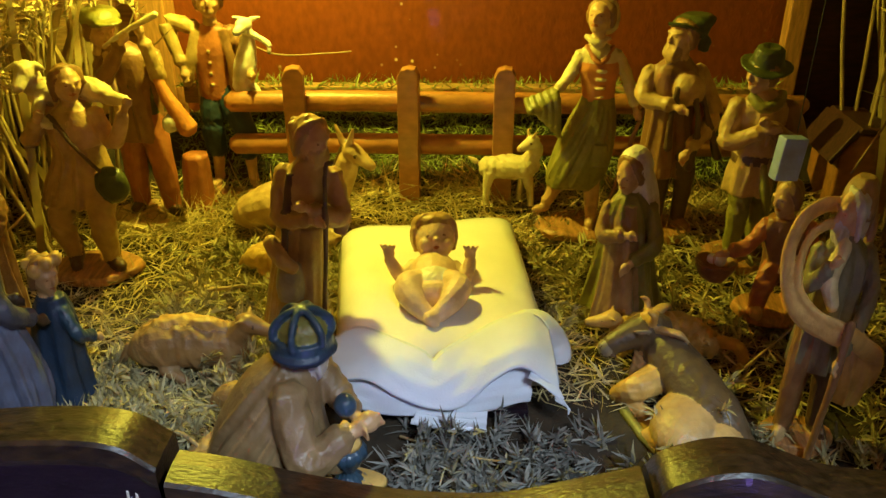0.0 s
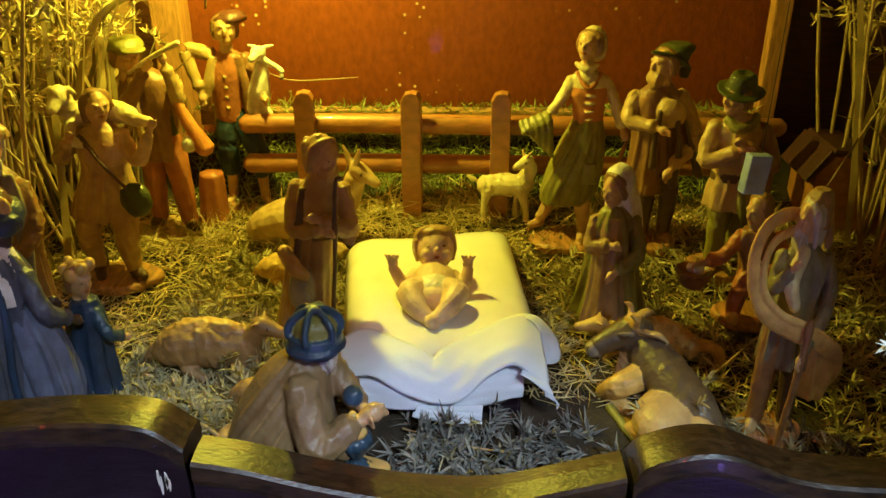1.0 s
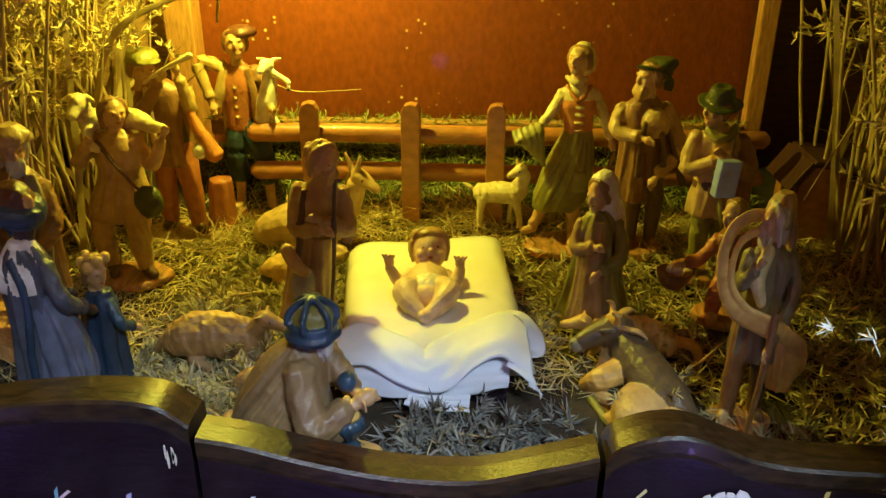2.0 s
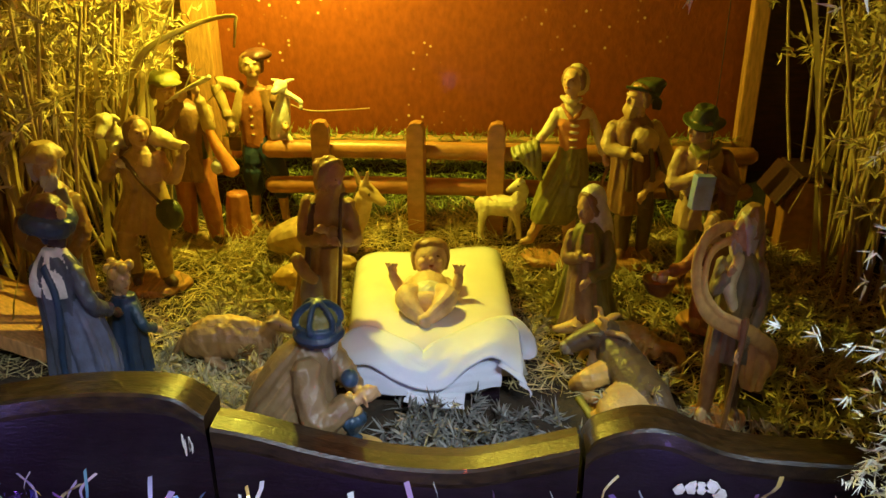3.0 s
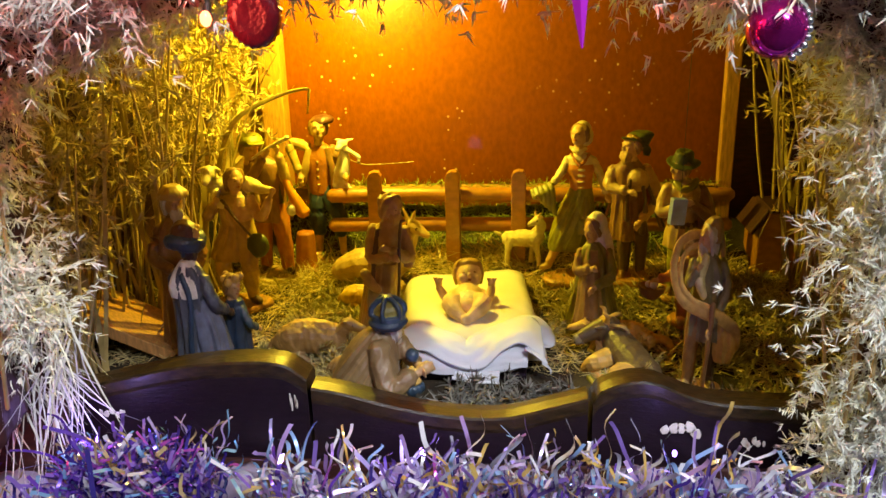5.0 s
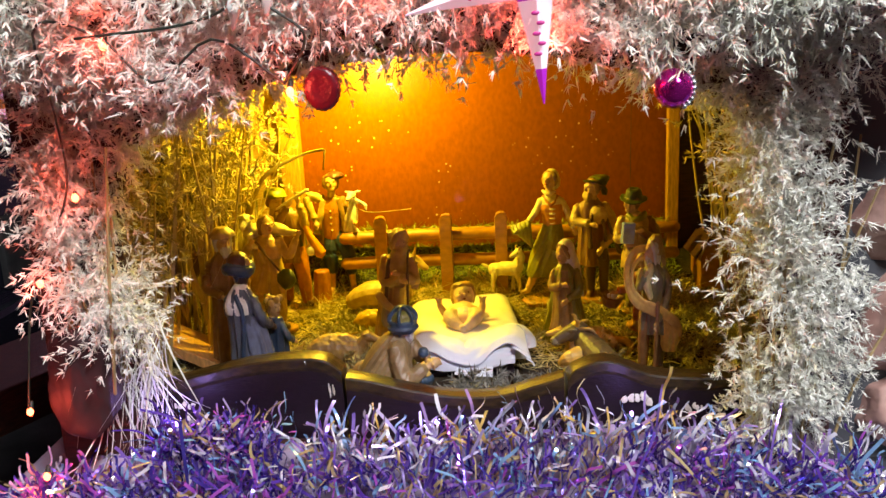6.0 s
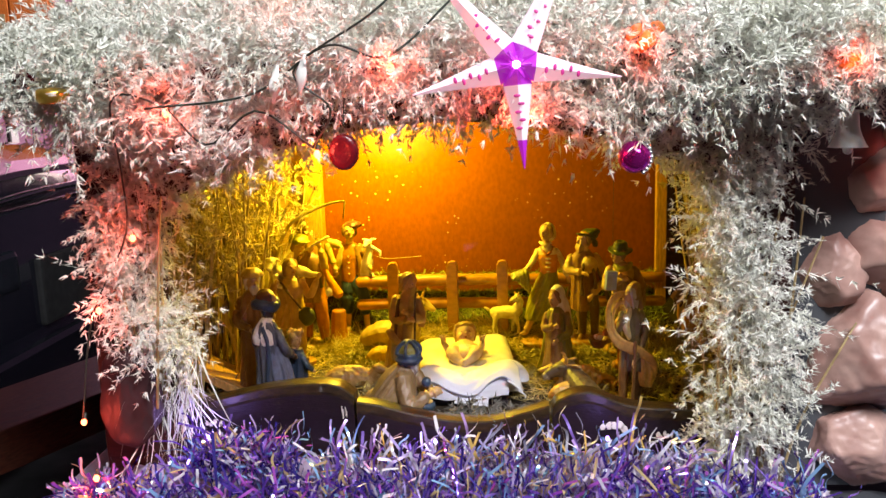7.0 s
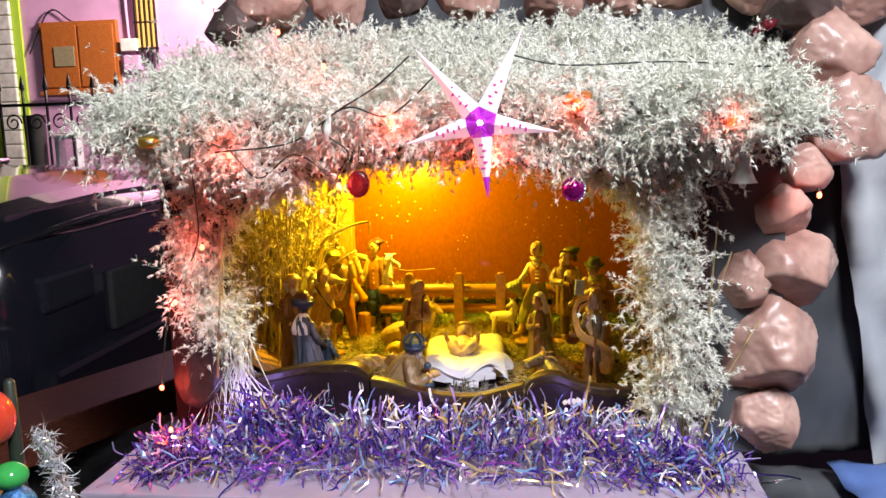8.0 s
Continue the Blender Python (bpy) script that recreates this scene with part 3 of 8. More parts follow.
def reed_bundle(x0, x1, y0, y1, z0, z1, n, label, lean=0.12):
    """Upright dry stems with feathery heads."""
    root = empty("reed_bundle", ((x0 + x1) / 2, (y0 + y1) / 2, z0), 0, label, "reeds")
    q = np.column_stack([rng.uniform(x0, x1, n), rng.uniform(y0, y1, n), np.full(n, z0)])
    w = np.column_stack([rng.normal(0, lean, n), rng.normal(0, lean, n), np.ones(n)])
    l = (z1 - z0) * rng.uniform(0.55, 1.05, n)
    off = np.array([(x0 + x1) / 2, (y0 + y1) / 2, z0])
    for a, b, c in zip(q[: n // 2], w[: n // 2], l[: n // 2]):
        e = a + b / np.linalg.norm(b) * c
        mid = (a + e) / 2 + rng.normal(0, 0.006, 3)
        s = Shape()
        s.tube([a - off, mid - off, e - off], [0.0022, 0.0018, 0.0011], M_STEM, seg=5, n=6)
        o = new("stem", s.mesh("stem"))
        o.parent = root
    for k in range(n // 2, n):
        me = blades(q[k:k + 1] - off, w[k:k + 1], l[k:k + 1], rng.uniform(0.0028, 0.0075, 1), 0.16, 5, name="leaf")
        me.materials.append(M_LEAF)
        o = new("leaf", me)
        o.parent = root
    tips = np.repeat(q + w / np.linalg.norm(w, axis=1)[:, None] * (l * 0.86)[:, None], 5, 0) + rng.normal(0, 0.016, (n * 5, 3)) * [1, 1, 1.6]
    me = sprigs(tips - off, unit(len(tips), 0.6), 0.034, 5, 5, 0.012, 0.0020, "seed_head")
    me.materials.append(M_STRAW)
    o = new("seed_head", me)
    o.parent = root
    o["kind"] = "stuff"
    return root


reed_bundle(-0.425, -0.315, 0.50, 0.80, 0.09, 0.50, 100, "tall bundle of dry golden reeds with feathery heads")
reed_bundle(-0.425, -0.36, 0.35, 0.52, 0.09, 0.42, 44, "dry reeds and grasses leaning on the side wall")
reed_bundle(0.375, 0.455, 0.58, 0.76, 0.09, 0.50, 64, "bundle of dry straw stems with feathery heads", 0.10)
reed_bundle(0.375, 0.45, 0.38, 0.58, 0.09, 0.36, 30, "dry grasses leaning on the side wall", 0.12)
s = Shape()
s.ribbon([(-0.33, 0.66, 0.20), (-0.310, 0.66, 0.27), (-0.285, 0.66, 0.315), (-0.24, 0.68, 0.338), (-0.205, 0.69, 0.345), (-0.203, 0.69, 0.336), (-0.206, 0.69, 0.315)],
         [0.005, 0.006, 0.006, 0.005, 0.004, 0.003, 0.002], 0.0008, M_LEAF, 40, (0, 1, 0.2))
s.done("bent_leaf", (0, 0, 0), 0, "long dry grass leaf bent over in an arc", "leaf", wobble=0)
s = Shape()
s.tube([(-0.176, 0.752, 0.246), (-0.15, 0.755, 0.236), (-0.11, 0.76, 0.236), (-0.085, 0.76, 0.238)], [0.0008, 0.0005], M_STEM, seg=5, n=16)
s.done("straw_stalk", (0, 0, 0), 0, "single curved straw stalk before the back wall", "straw", wobble=0)


def stray(points, r, label):
    s = Shape()
    s.tube(points, [r, r * 0.6], M_STEM, seg=5, n=12)
    return s.done("straw_stalk", (0, 0, 0), 0, label, "straw", "stray stalks", wobble=0)


stray([(0.385, 0.60, 0.335), (0.36, 0.62, 0.26), (0.335, 0.64, 0.17)], 0.0014, "pale dry stalk leaning beside the shepherds")
stray([(-0.39, 0.55, 0.30), (-0.345, 0.54, 0.265), (-0.30, 0.53, 0.22)], 0.0014, "pale dry stalk leaning across the reeds")
stray([(-0.345, 0.48, 0.10), (-0.31, 0.50, 0.16), (-0.28, 0.51, 0.19)], 0.0012, "dry stalk among the figurines")
stray([(-0.20, 0.545, 0.106), (-0.15, 0.56, 0.106), (-0.10, 0.565, 0.108)], 0.0018, "thick straw stalk lying on the floor")
stray([(-0.19, 0.375, 0.107), (-0.155, 0.385, 0.108), (-0.13, 0.37, 0.106)], 0.0022, "pale split stalk lying behind the edging")
stray([(-0.02, 0.392, 0.1), (0.02, 0.375, 0.1), (0.05, 0.37, 0.1)], 0.001, "thin stalk lying before the pillow")
stray([(0.20, 0.45, 0.11), (0.23, 0.46, 0.135), (0.255, 0.47, 0.15)], 0.0011, "thin pale stalk sticking out of the straw")

# loose boards inside the stable
tagged(link("leaning_board", box(-0.06, 0.06, -0.05, 0.05, -0.006, 0.006, 0.0015, pose(-0.375, 0.485, 0.13, 0, 32, 18)), M_POST), "orange wooden board lying aslant at the side", "board")
tagged(link("wood_block", box(-0.404, -0.372, 0.352, 0.392, 0.07, 0.155, 0.002), M_DARKWOOD), "dark wooden block behind the edging", "block")
hut = empty("model_hut", (0.395, 0.73, 0.085), 0, "red-brown wooden model hut under the reeds", "hut")
part("wall", prism([(-0.043, 0.0), (-0.043, 0.076), (-0.029, 0.096), (-0.003, 0.094), (0.043, 0.046), (0.043, 0.0)], -0.03, 0.03, 0.002), M_FENCE, hut)
part("roof", prism([(-0.034, 0.0985), (-0.030, 0.1035), (0.000, 0.1010), (0.051, 0.0480), (0.047, 0.0440), (-0.002, 0.0965)], -0.034, 0.034, 0.001), M_REDWOOD, hut, "sloping board roof")
part("roof", prism([(-0.0505, 0.070), (-0.0540, 0.073), (-0.0345, 0.1025), (-0.0310, 0.0985)], -0.034, 0.034, 0.001), M_REDWOOD, hut)

# ---- roof covering and pillars of dried sprigs ----


def roof_cover():
    n = 4300
    x = rng.uniform(-0.455, 0.475, n)
    y = 0.12 + 0.36 * rng.uniform(0, 1, n) ** 1.15
    lump = np.array([noise.noise(Vector((a * 13, b * 16, 2))) + 0.5 * noise.noise(Vector((a * 31, b * 35, 5))) for a, b in zip(x, y)])
    keep = lump > -0.42
    x, y, lump = x[keep], y[keep], lump[keep]
    n = len(x)
    z = np.array([roof_z(a, b) for a, b in zip(x, y)]) + rng.uniform(-0.006, 0.026, n) + 0.026 * lump
    w = unit(n, 0.35)
    w[:, 1] -= 0.35
    return stuff("dried_sprigs", sprigs(np.column_stack([x, y, z]), w, 0.040, 6, 7, 0.0092, 0.00125), M_SPRIG, "thick silvery-green thatch of dried sprigs on the roof", "thatch")


roof_cover()
n = 1500
x = rng.uniform(-0.45, 0.45, n)
low = np.interp(x, [-0.45, -0.39, -0.30, -0.24, -0.20, -0.12, -0.02, 0.05, 0.13, 0.22, 0.30, 0.38, 0.45], [0.53, 0.465, 0.50, 0.44, 0.455, 0.50, 0.505, 0.49, 0.475, 0.465, 0.50, 0.49, 0.51])
z = low + 0.012 + (0.575 - low) * rng.uniform(0, 1, n)
y = 0.135 + 0.03 * rng.uniform(0, 1, n)
w = unit(n, -0.35)
w[:, 1] -= 0.5
stuff("dried_sprigs", sprigs(np.column_stack([x, y, z]), w, 0.040, 6, 7, 0.0092, 0.00125), M_SPRIG, "fringe of dried sprigs hanging over the arch", "thatch")
n = 330
x = np.concatenate([rng.uniform(-0.45, 0.47, 230), rng.uniform(-0.46, -0.36, 100)])
y = rng.uniform(0.12, 0.40, n)
z = np.array([roof_z(a, c) for a, c in zip(x, y)]) + rng.uniform(0.0, 0.03, n)
w = unit(n, 0.1)
w[:, 0] += np.sign(x) * 0.5 * (np.abs(x) > 0.34)
w[:, 1] -= 0.4
stuff("dried_sprigs", sprigs(np.column_stack([x, y, z]), w, 0.060, 8, 8, 0.0105, 0.0014), M_SPRIG, "longer dried sprigs sticking out of the thatch", "thatch")
# brush under the eaves, between fringe and arch board
n = 900
x = rng.uniform(-0.43, 0.42, n)
y = rng.uniform(0.16, 0.27, n)
z = np.interp(x, [-0.43, -0.30, -0.15, 0.0, 0.15, 0.30, 0.42], [0.47, 0.47, 0.505, 0.52, 0.50, 0.46, 0.47]) + rng.uniform(0, 0.06, n)
stuff("dried_sprigs", sprigs(np.column_stack([x, y, z]), unit(n, -0.3), 0.028, 4, 6, 0.0095, 0.0015), M_SPRIG, "dried sprigs tucked under the eaves", "thatch")

# brush hanging over the edge of the arch
n = 520
x = np.concatenate([rng.uniform(-0.345, 0.31, 340), rng.uniform(-0.35, -0.20, 100), rng.uniform(0.18, 0.31, 80)])
z = np.array([arch_z(min(0.304, max(-0.334, a))) for a in x]) + rng.uniform(-0.004, 0.03, n)
y = rng.uniform(0.252, 0.272, n)
w = unit(n, -0.5)
w[:, 1] -= 0.3
stuff("dried_sprigs", sprigs(np.column_stack([x, y, z]), w, 0.026, 4, 7, 0.0095, 0.0014), M_SPRIG, "dried sprigs along the edge of the arch", "thatch")


def pillar(xc, half, y0, y1, z0, z1, n, label):
    x = xc + half * rng.normal(0, 0.55, n)
    z = rng.uniform(z0, z1, n)
    x += 0.016 * np.sin(z * 22 + xc * 9)
    x = np.clip(x, xc - 1.0 * half, xc + 1.6 * half)
    y = rng.uniform(y0, y1, n)
    w = unit(n, -0.1)
    w[:, 1] -= 0.45
    w[:, 0] += np.sign(xc) * np.clip(np.sign(xc) * (x - xc) / half, -0.2, 2) * 0.5
    stuff("dried_sprigs", sprigs(np.column_stack([x, y, z]), w, 0.040, 6, 7, 0.0092, 0.00125), M_SPRIG, label, "dried sprigs")
    m = n // 75
    b = np.column_stack([xc + half * rng.uniform(-0.9, 0.9, m), rng.uniform(y0, y1, m) - 0.01, np.full(m, z0 - 0.04)])
    root = empty("stem_bundle", (xc, y0, z0 - 0.04), 0, "bare pale stems tied along the front of the frame", "stems")
    off = np.array([xc, y0, z0 - 0.04])
    for a in b:
        e = a + np.array([rng.normal(0, 0.03), rng.normal(0, 0.01), rng.uniform(0.5, 0.9) * (z1 - z0)])
        s = Shape()
        s.tube([a - off, (a + e) / 2 + rng.normal(0, 0.008, 3) - off, e - off], [0.0019, 0.0012], M_STEM, seg=5, n=7)
        o = new("stem", s.mesh("stem"))
        o.parent = root


pillar(-0.356, 0.030, 0.215, 0.285, 0.215, 0.50, 600, "pillar of dried sprigs beside the opening")
pillar(0.314, 0.042, 0.225, 0.285, 0.10, 0.48, 900, "pillar of dried sprigs beside the opening")
n = 150
q = np.column_stack([rng.uniform(-0.37, -0.30, n), rng.uniform(0.24, 0.27, n), rng.uniform(0.16, 0.25, n)])
w = unit(n, -1.6)
stuff("dry_grass", blades(q, w, rng.uniform(0.04, 0.08, n), rng.uniform(0.001, 0.002, n), 0.25, 4, name="dry_grass"), M_SPRIG, "thin dry grass hanging from the sprig pillar", "grass")

# ---- table, tinsel ----
table = empty("table", (-0.0375, 0.50, -0.66), 0, "table under a pale lilac cloth", "table")
part("tabletop", box(-0.4625, 0.4625, -0.40, 0.40, 0.672, 0.704, 0.004), M_CLOTH, table, "cloth-covered table top")
for x in (-0.42, 0.42):
    for y in (-0.34, 0.36):
        part("leg", box(x - 0.02, x + 0.02, y - 0.02, y + 0.02, 0.0, 0.672, 0.003), M_PLANK, table)
tagged(link("table_skirt", box(-0.495, 0.42, 0.102, 0.118, -0.65, 0.011, 0.003), M_CLOTH), "pale lilac cloth hanging down before the table", "cloth")


def cotton(x0, x1, y, z, label):
    root = empty("cotton_wadding", ((x0 + x1) / 2, y, 0.044), 0, label, "wadding")
    m = int((x1 - x0) / 0.045)
    for i in range(m):
        cx = x0 + (i + 0.5) * (x1 - x0) / m - (x0 + x1) / 2
        s = Shape()
        s.ell((cx, random.uniform(-0.01, 0.01), z - 0.044 + random.uniform(-0.004, 0.008)), (0.030, 0.022, 0.024), M_CLOTH, seg=18, n=12, rough=0.35, freq=4)
        o = new("tuft", s.mesh("tuft", 0.002))
        o.parent = root
    return root


random.seed(4)
cotton(-0.40, 0.36, 0.266, 0.062, "pale lilac padding along the foot of the edging")


def tinsel(path, n, spread, length, material, label, wide=0.0022, up=0.45, droop=0.16):
    c = spline(path, n)
    c = c + rng.normal(0, 1, (n, 3)) * spread
    w = unit(n, up)
    w[:, 1] -= 0.25
    me = blades(c, w, rng.uniform(0.55, 1.25, n) * length, rng.uniform(0.7, 1.3, n) * wide, droop, 14, 0.11, name="strands", taper=0.2)
    me.materials.append(material)
    return tagged(new("tinsel_garland", me), label, "tinsel", kind="stuff")


tinsel([(-0.430, 0.18, 0.060), (-0.36, 0.19, 0.062), (-0.20, 0.21, 0.066), (0.0, 0.21, 0.066), (0.2, 0.21, 0.064), (0.385, 0.20, 0.060)], 1250, (0.006, 0.014, 0.008), 0.052, M_TINSEL,
       "bushy iridescent purple tinsel garland on the table", 0.0026, 1.7)
tinsel([(-0.445, 0.16, 0.058), (-0.30, 0.165, 0.060), (0.0, 0.175, 0.060), (0.25, 0.175, 0.060), (0.40, 0.17, 0.058)], 950, (0.008, 0.012, 0.008), 0.046, M_TINSEL,
       "lower strands of the purple tinsel garland spilling over the cloth", 0.0024, 0.1, 0.28)
tinsel([(-0.16, 0.236, 0.084), (0.0, 0.238, 0.088), (0.12, 0.238, 0.088), (0.27, 0.236, 0.084)], 340, (0.004, 0.006, 0.006), 0.056, M_FROST,
       "silvery blue tinsel strands standing up from the garland", 0.0026, 2.2)
tinsel([(-0.31, 0.228, 0.092), (-0.25, 0.232, 0.104), (-0.19, 0.234, 0.094)], 360, (0.004, 0.006, 0.008), 0.044, M_TINSEL, "thick purple tuft of the tinsel garland", 0.0024, 1.6)

# ---- figurines ----
FIG = "nativity figurines"


def base_disc(s, rx, ry, thick=0.006, cx=0.0, cy=0.0, material=None):
    s.loft([(-0.002, rx, ry, cx, cy), (thick * 0.4, rx * 1.02, ry * 1.02, cx, cy), (thick, rx * 0.96, ry * 0.96, cx, cy)], material or BASEWOOD, 3, 0.06, 22, 5)


def head(s, c, r, skin, hair=None, beard=None, face=0, tilt=0, long=0.0):
    """A plain modelled head that looks along -y, turned by face degrees; hair cap, beard, nose and chin."""
    r *= 0.86
    e = Euler((radians(tilt), 0, radians(face)), "XYZ").to_matrix()
    c = Vector(c)

    def at(x, y, z):
        return c + e @ Vector((x * r, y * r, z * r))

    s.ell(c, (r * 0.78, r * 0.90, r * 1.08), skin, (tilt, 0, face), 16, 11)
    s.ell(at(0, -0.42, -0.62), (r * 0.46, r * 0.44, r * 0.42), skin, (tilt, 0, face), 10, 6)
    s.tube([at(0, -0.80, 0.26), at(0, -1.06, -0.12), at(0, -0.84, -0.20)], [r * 0.09, r * 0.15, r * 0.10], skin, 8, 6)
    for k in (-1, 1):
        s.ell(at(0.34 * k, -0.58, -0.18), (r * 0.26, r * 0.24, r * 0.30), skin, (tilt, 0, face), 8, 6)
        s.ell(at(0.33 * k, -0.80, 0.12), (r * 0.085, r * 0.05, r * 0.035), BROWN, (tilt, 0, face), 8, 5)
        s.tube([at(0.12 * k, -0.88, 0.28), at(0.36 * k, -0.84, 0.36), at(0.58 * k, -0.62, 0.26)], [r * 0.07, r * 0.09, r * 0.05], skin, 6, 5)
    s.tube([at(-0.20, -0.74, -0.46), at(0, -0.86, -0.44), at(0.20, -0.74, -0.46)], [r * 0.05, r * 0.08, r * 0.05], RUST if skin is not DARKSKIN else skin, 6, 5)
    if hair:
        s.ell(at(0, 0.34, 0.26), (r * 0.92, r * 0.84, r * 0.92), hair, (tilt, 0, face), 22, 13, 0.16, 5)
        for k in range(11):
            q = radians(-100 + 20 * k)
            s.tube([at(0.30 * math.sin(q), -0.1, 1.10), at(0.86 * math.sin(q), -0.30 * math.cos(q) + 0.12, 0.78 - 0.1 * abs(math.sin(q))), at(0.98 * math.sin(q), 0.30 - 0.34 * math.cos(q), 0.30 - 0.5 * abs(math.sin(q)))],
                   [r * 0.14, r * 0.17, r * 0.12], hair, 6, 7)
        for k in (-1, 1):
            s.tube([at(0.66 * k, -0.10, 0.62), at(0.86 * k, 0.12, 0.0), at(0.76 * k, 0.26, -0.55 - long)], [r * 0.24, r * 0.27, r * 0.16], hair, 8, 8, rough=0.3)
        if long:
            s.tube([at(0, 0.6, 0.2), at(0, 0.85, -0.5), at(0, 0.75, -0.9 - long)], [r * 0.6, r * 0.62, r * 0.4], hair, 10, 8, rough=0.3)
    if beard:
        s.ell(at(0, -0.55, -0.80), (r * 0.58, r * 0.44, r * 0.72), beard, (tilt + 8, 0, face), 14, 10, 0.3, 5)
        for k in range(5):
            s.tube([at(0.24 * (k - 2), -0.78, -0.55), at(0.22 * (k - 2), -0.92, -1.0), at(0.12 * (k - 2), -0.80, -1.5)], [r * 0.12, r * 0.14, r * 0.06], beard, 6, 6)
    s.tube([at(0, 0.1, -0.5), at(0, 0.15, -1.5)], [r * 0.44, r * 0.50], skin, 10, 5)


def ridges(s, levels, runs, r, material):
    """Rounded drapery folds laid over a lofted garment: (z0, angle0, z1, angle1), angles in degrees, 270 at the front."""
    lv = np.array(levels, float)
    for z0, a0, z1, a1 in runs:
        pts = []
        for k in range(6):
            u = k / 5
            z, a = z0 + (z1 - z0) * u, radians(a0 + (a1 - a0) * u ** 1.3)
            rx, ry, cx, cy = [float(np.interp(z, lv[:, 0], lv[:, i])) for i in (1, 2, 3, 4)]
            pts.append((cx + rx * 0.97 * math.cos(a), cy + ry * 0.97 * math.sin(a), z))
        s.tube(pts, [r * 0.6, r * 1.15, r], material, 7, 14)


def limb(s, points, radii, cloth, skin=None, cuff=True):
    """An arm in a sleeve with a fist at its end, or a trouser leg."""
    radii = [0.86 * q for q in radii]
    s.tube(points, radii, cloth, 10, 12, rough=0.25)
    if skin:
        a, b = Vector(points[-2]), Vector(points[-1])
        d = (b - a).normalized()
        r = radii[-1]
        s.tube([b - d * r * 0.4, b + d * r * 1.6], [r * 0.62, r * 0.58], skin, 8, 5)
        p = b + d * r * 2.2
        s.ell(p, (r * 0.85, r * 0.75, r * 0.85), skin, (0, 0, 0), 10, 7)
        side = d.cross(Vector((0, 1, 0.2))).normalized()
        for k in (-1.2, -0.4, 0.4, 1.2):
            q = p + side * (k * r * 0.42)
            s.tube([q, q + d * r * 1.1 + Vector((0, -r * 0.3, -r * 0.2))], [r * 0.24, r * 0.18], skin, 6, 4)
        if cuff:
            s.tube([b - d * r * 0.7, b + d * r * 0.1], [r * 1.15, r * 1.2], cloth, 10, 4)


def foot(s, p, way, r, material):
    w = Vector((math.sin(radians(way)), -math.cos(radians(way)), 0))
    p = Vector(p)
    s.tube([p + Vector((0, 0, r * 2.4)), p + Vector((0, 0, r * 0.9)), p + w * r * 2.0 + Vector((0, 0, r * 0.5))], [r * 0.9, r * 0.95, r * 0.7], material, 10, 8)


def hat_brim(s, c, r, h, material, tilt=(0, 0, 0), wide=1.9, dent=True):
    e = Euler([radians(a) for a in tilt]).to_matrix()
    rings = []
    prof = [(0.98, -0.06), (wide, -0.12), (wide * 1.02, -0.06), (wide * 0.98, 0.0), (1.05, 0.08), (0.98, 0.45), (0.85, 0.85), (0.55, 1.0), (0.1, 0.88 if dent else 1.06)]
    for a, b in prof:
        ring = []
        for j in range(24):
            ph = 2 * math.pi * j / 24
            wob = 0.16 * math.sin(2 * ph + 0.6) * (a - 0.9 if a > 1 else 0)
            ring.append(Vector(c) + e @ Vector((a * r * math.cos(ph), a * r * math.sin(ph), b * h + wob * r)))
        rings.append(ring)
    s.rings(rings, material)


def stick(s, points, r, material=DARKBROWN):
    s.tube(points, [r, r * 0.9, r * 0.8], material, 7, 14, rough=0.15)


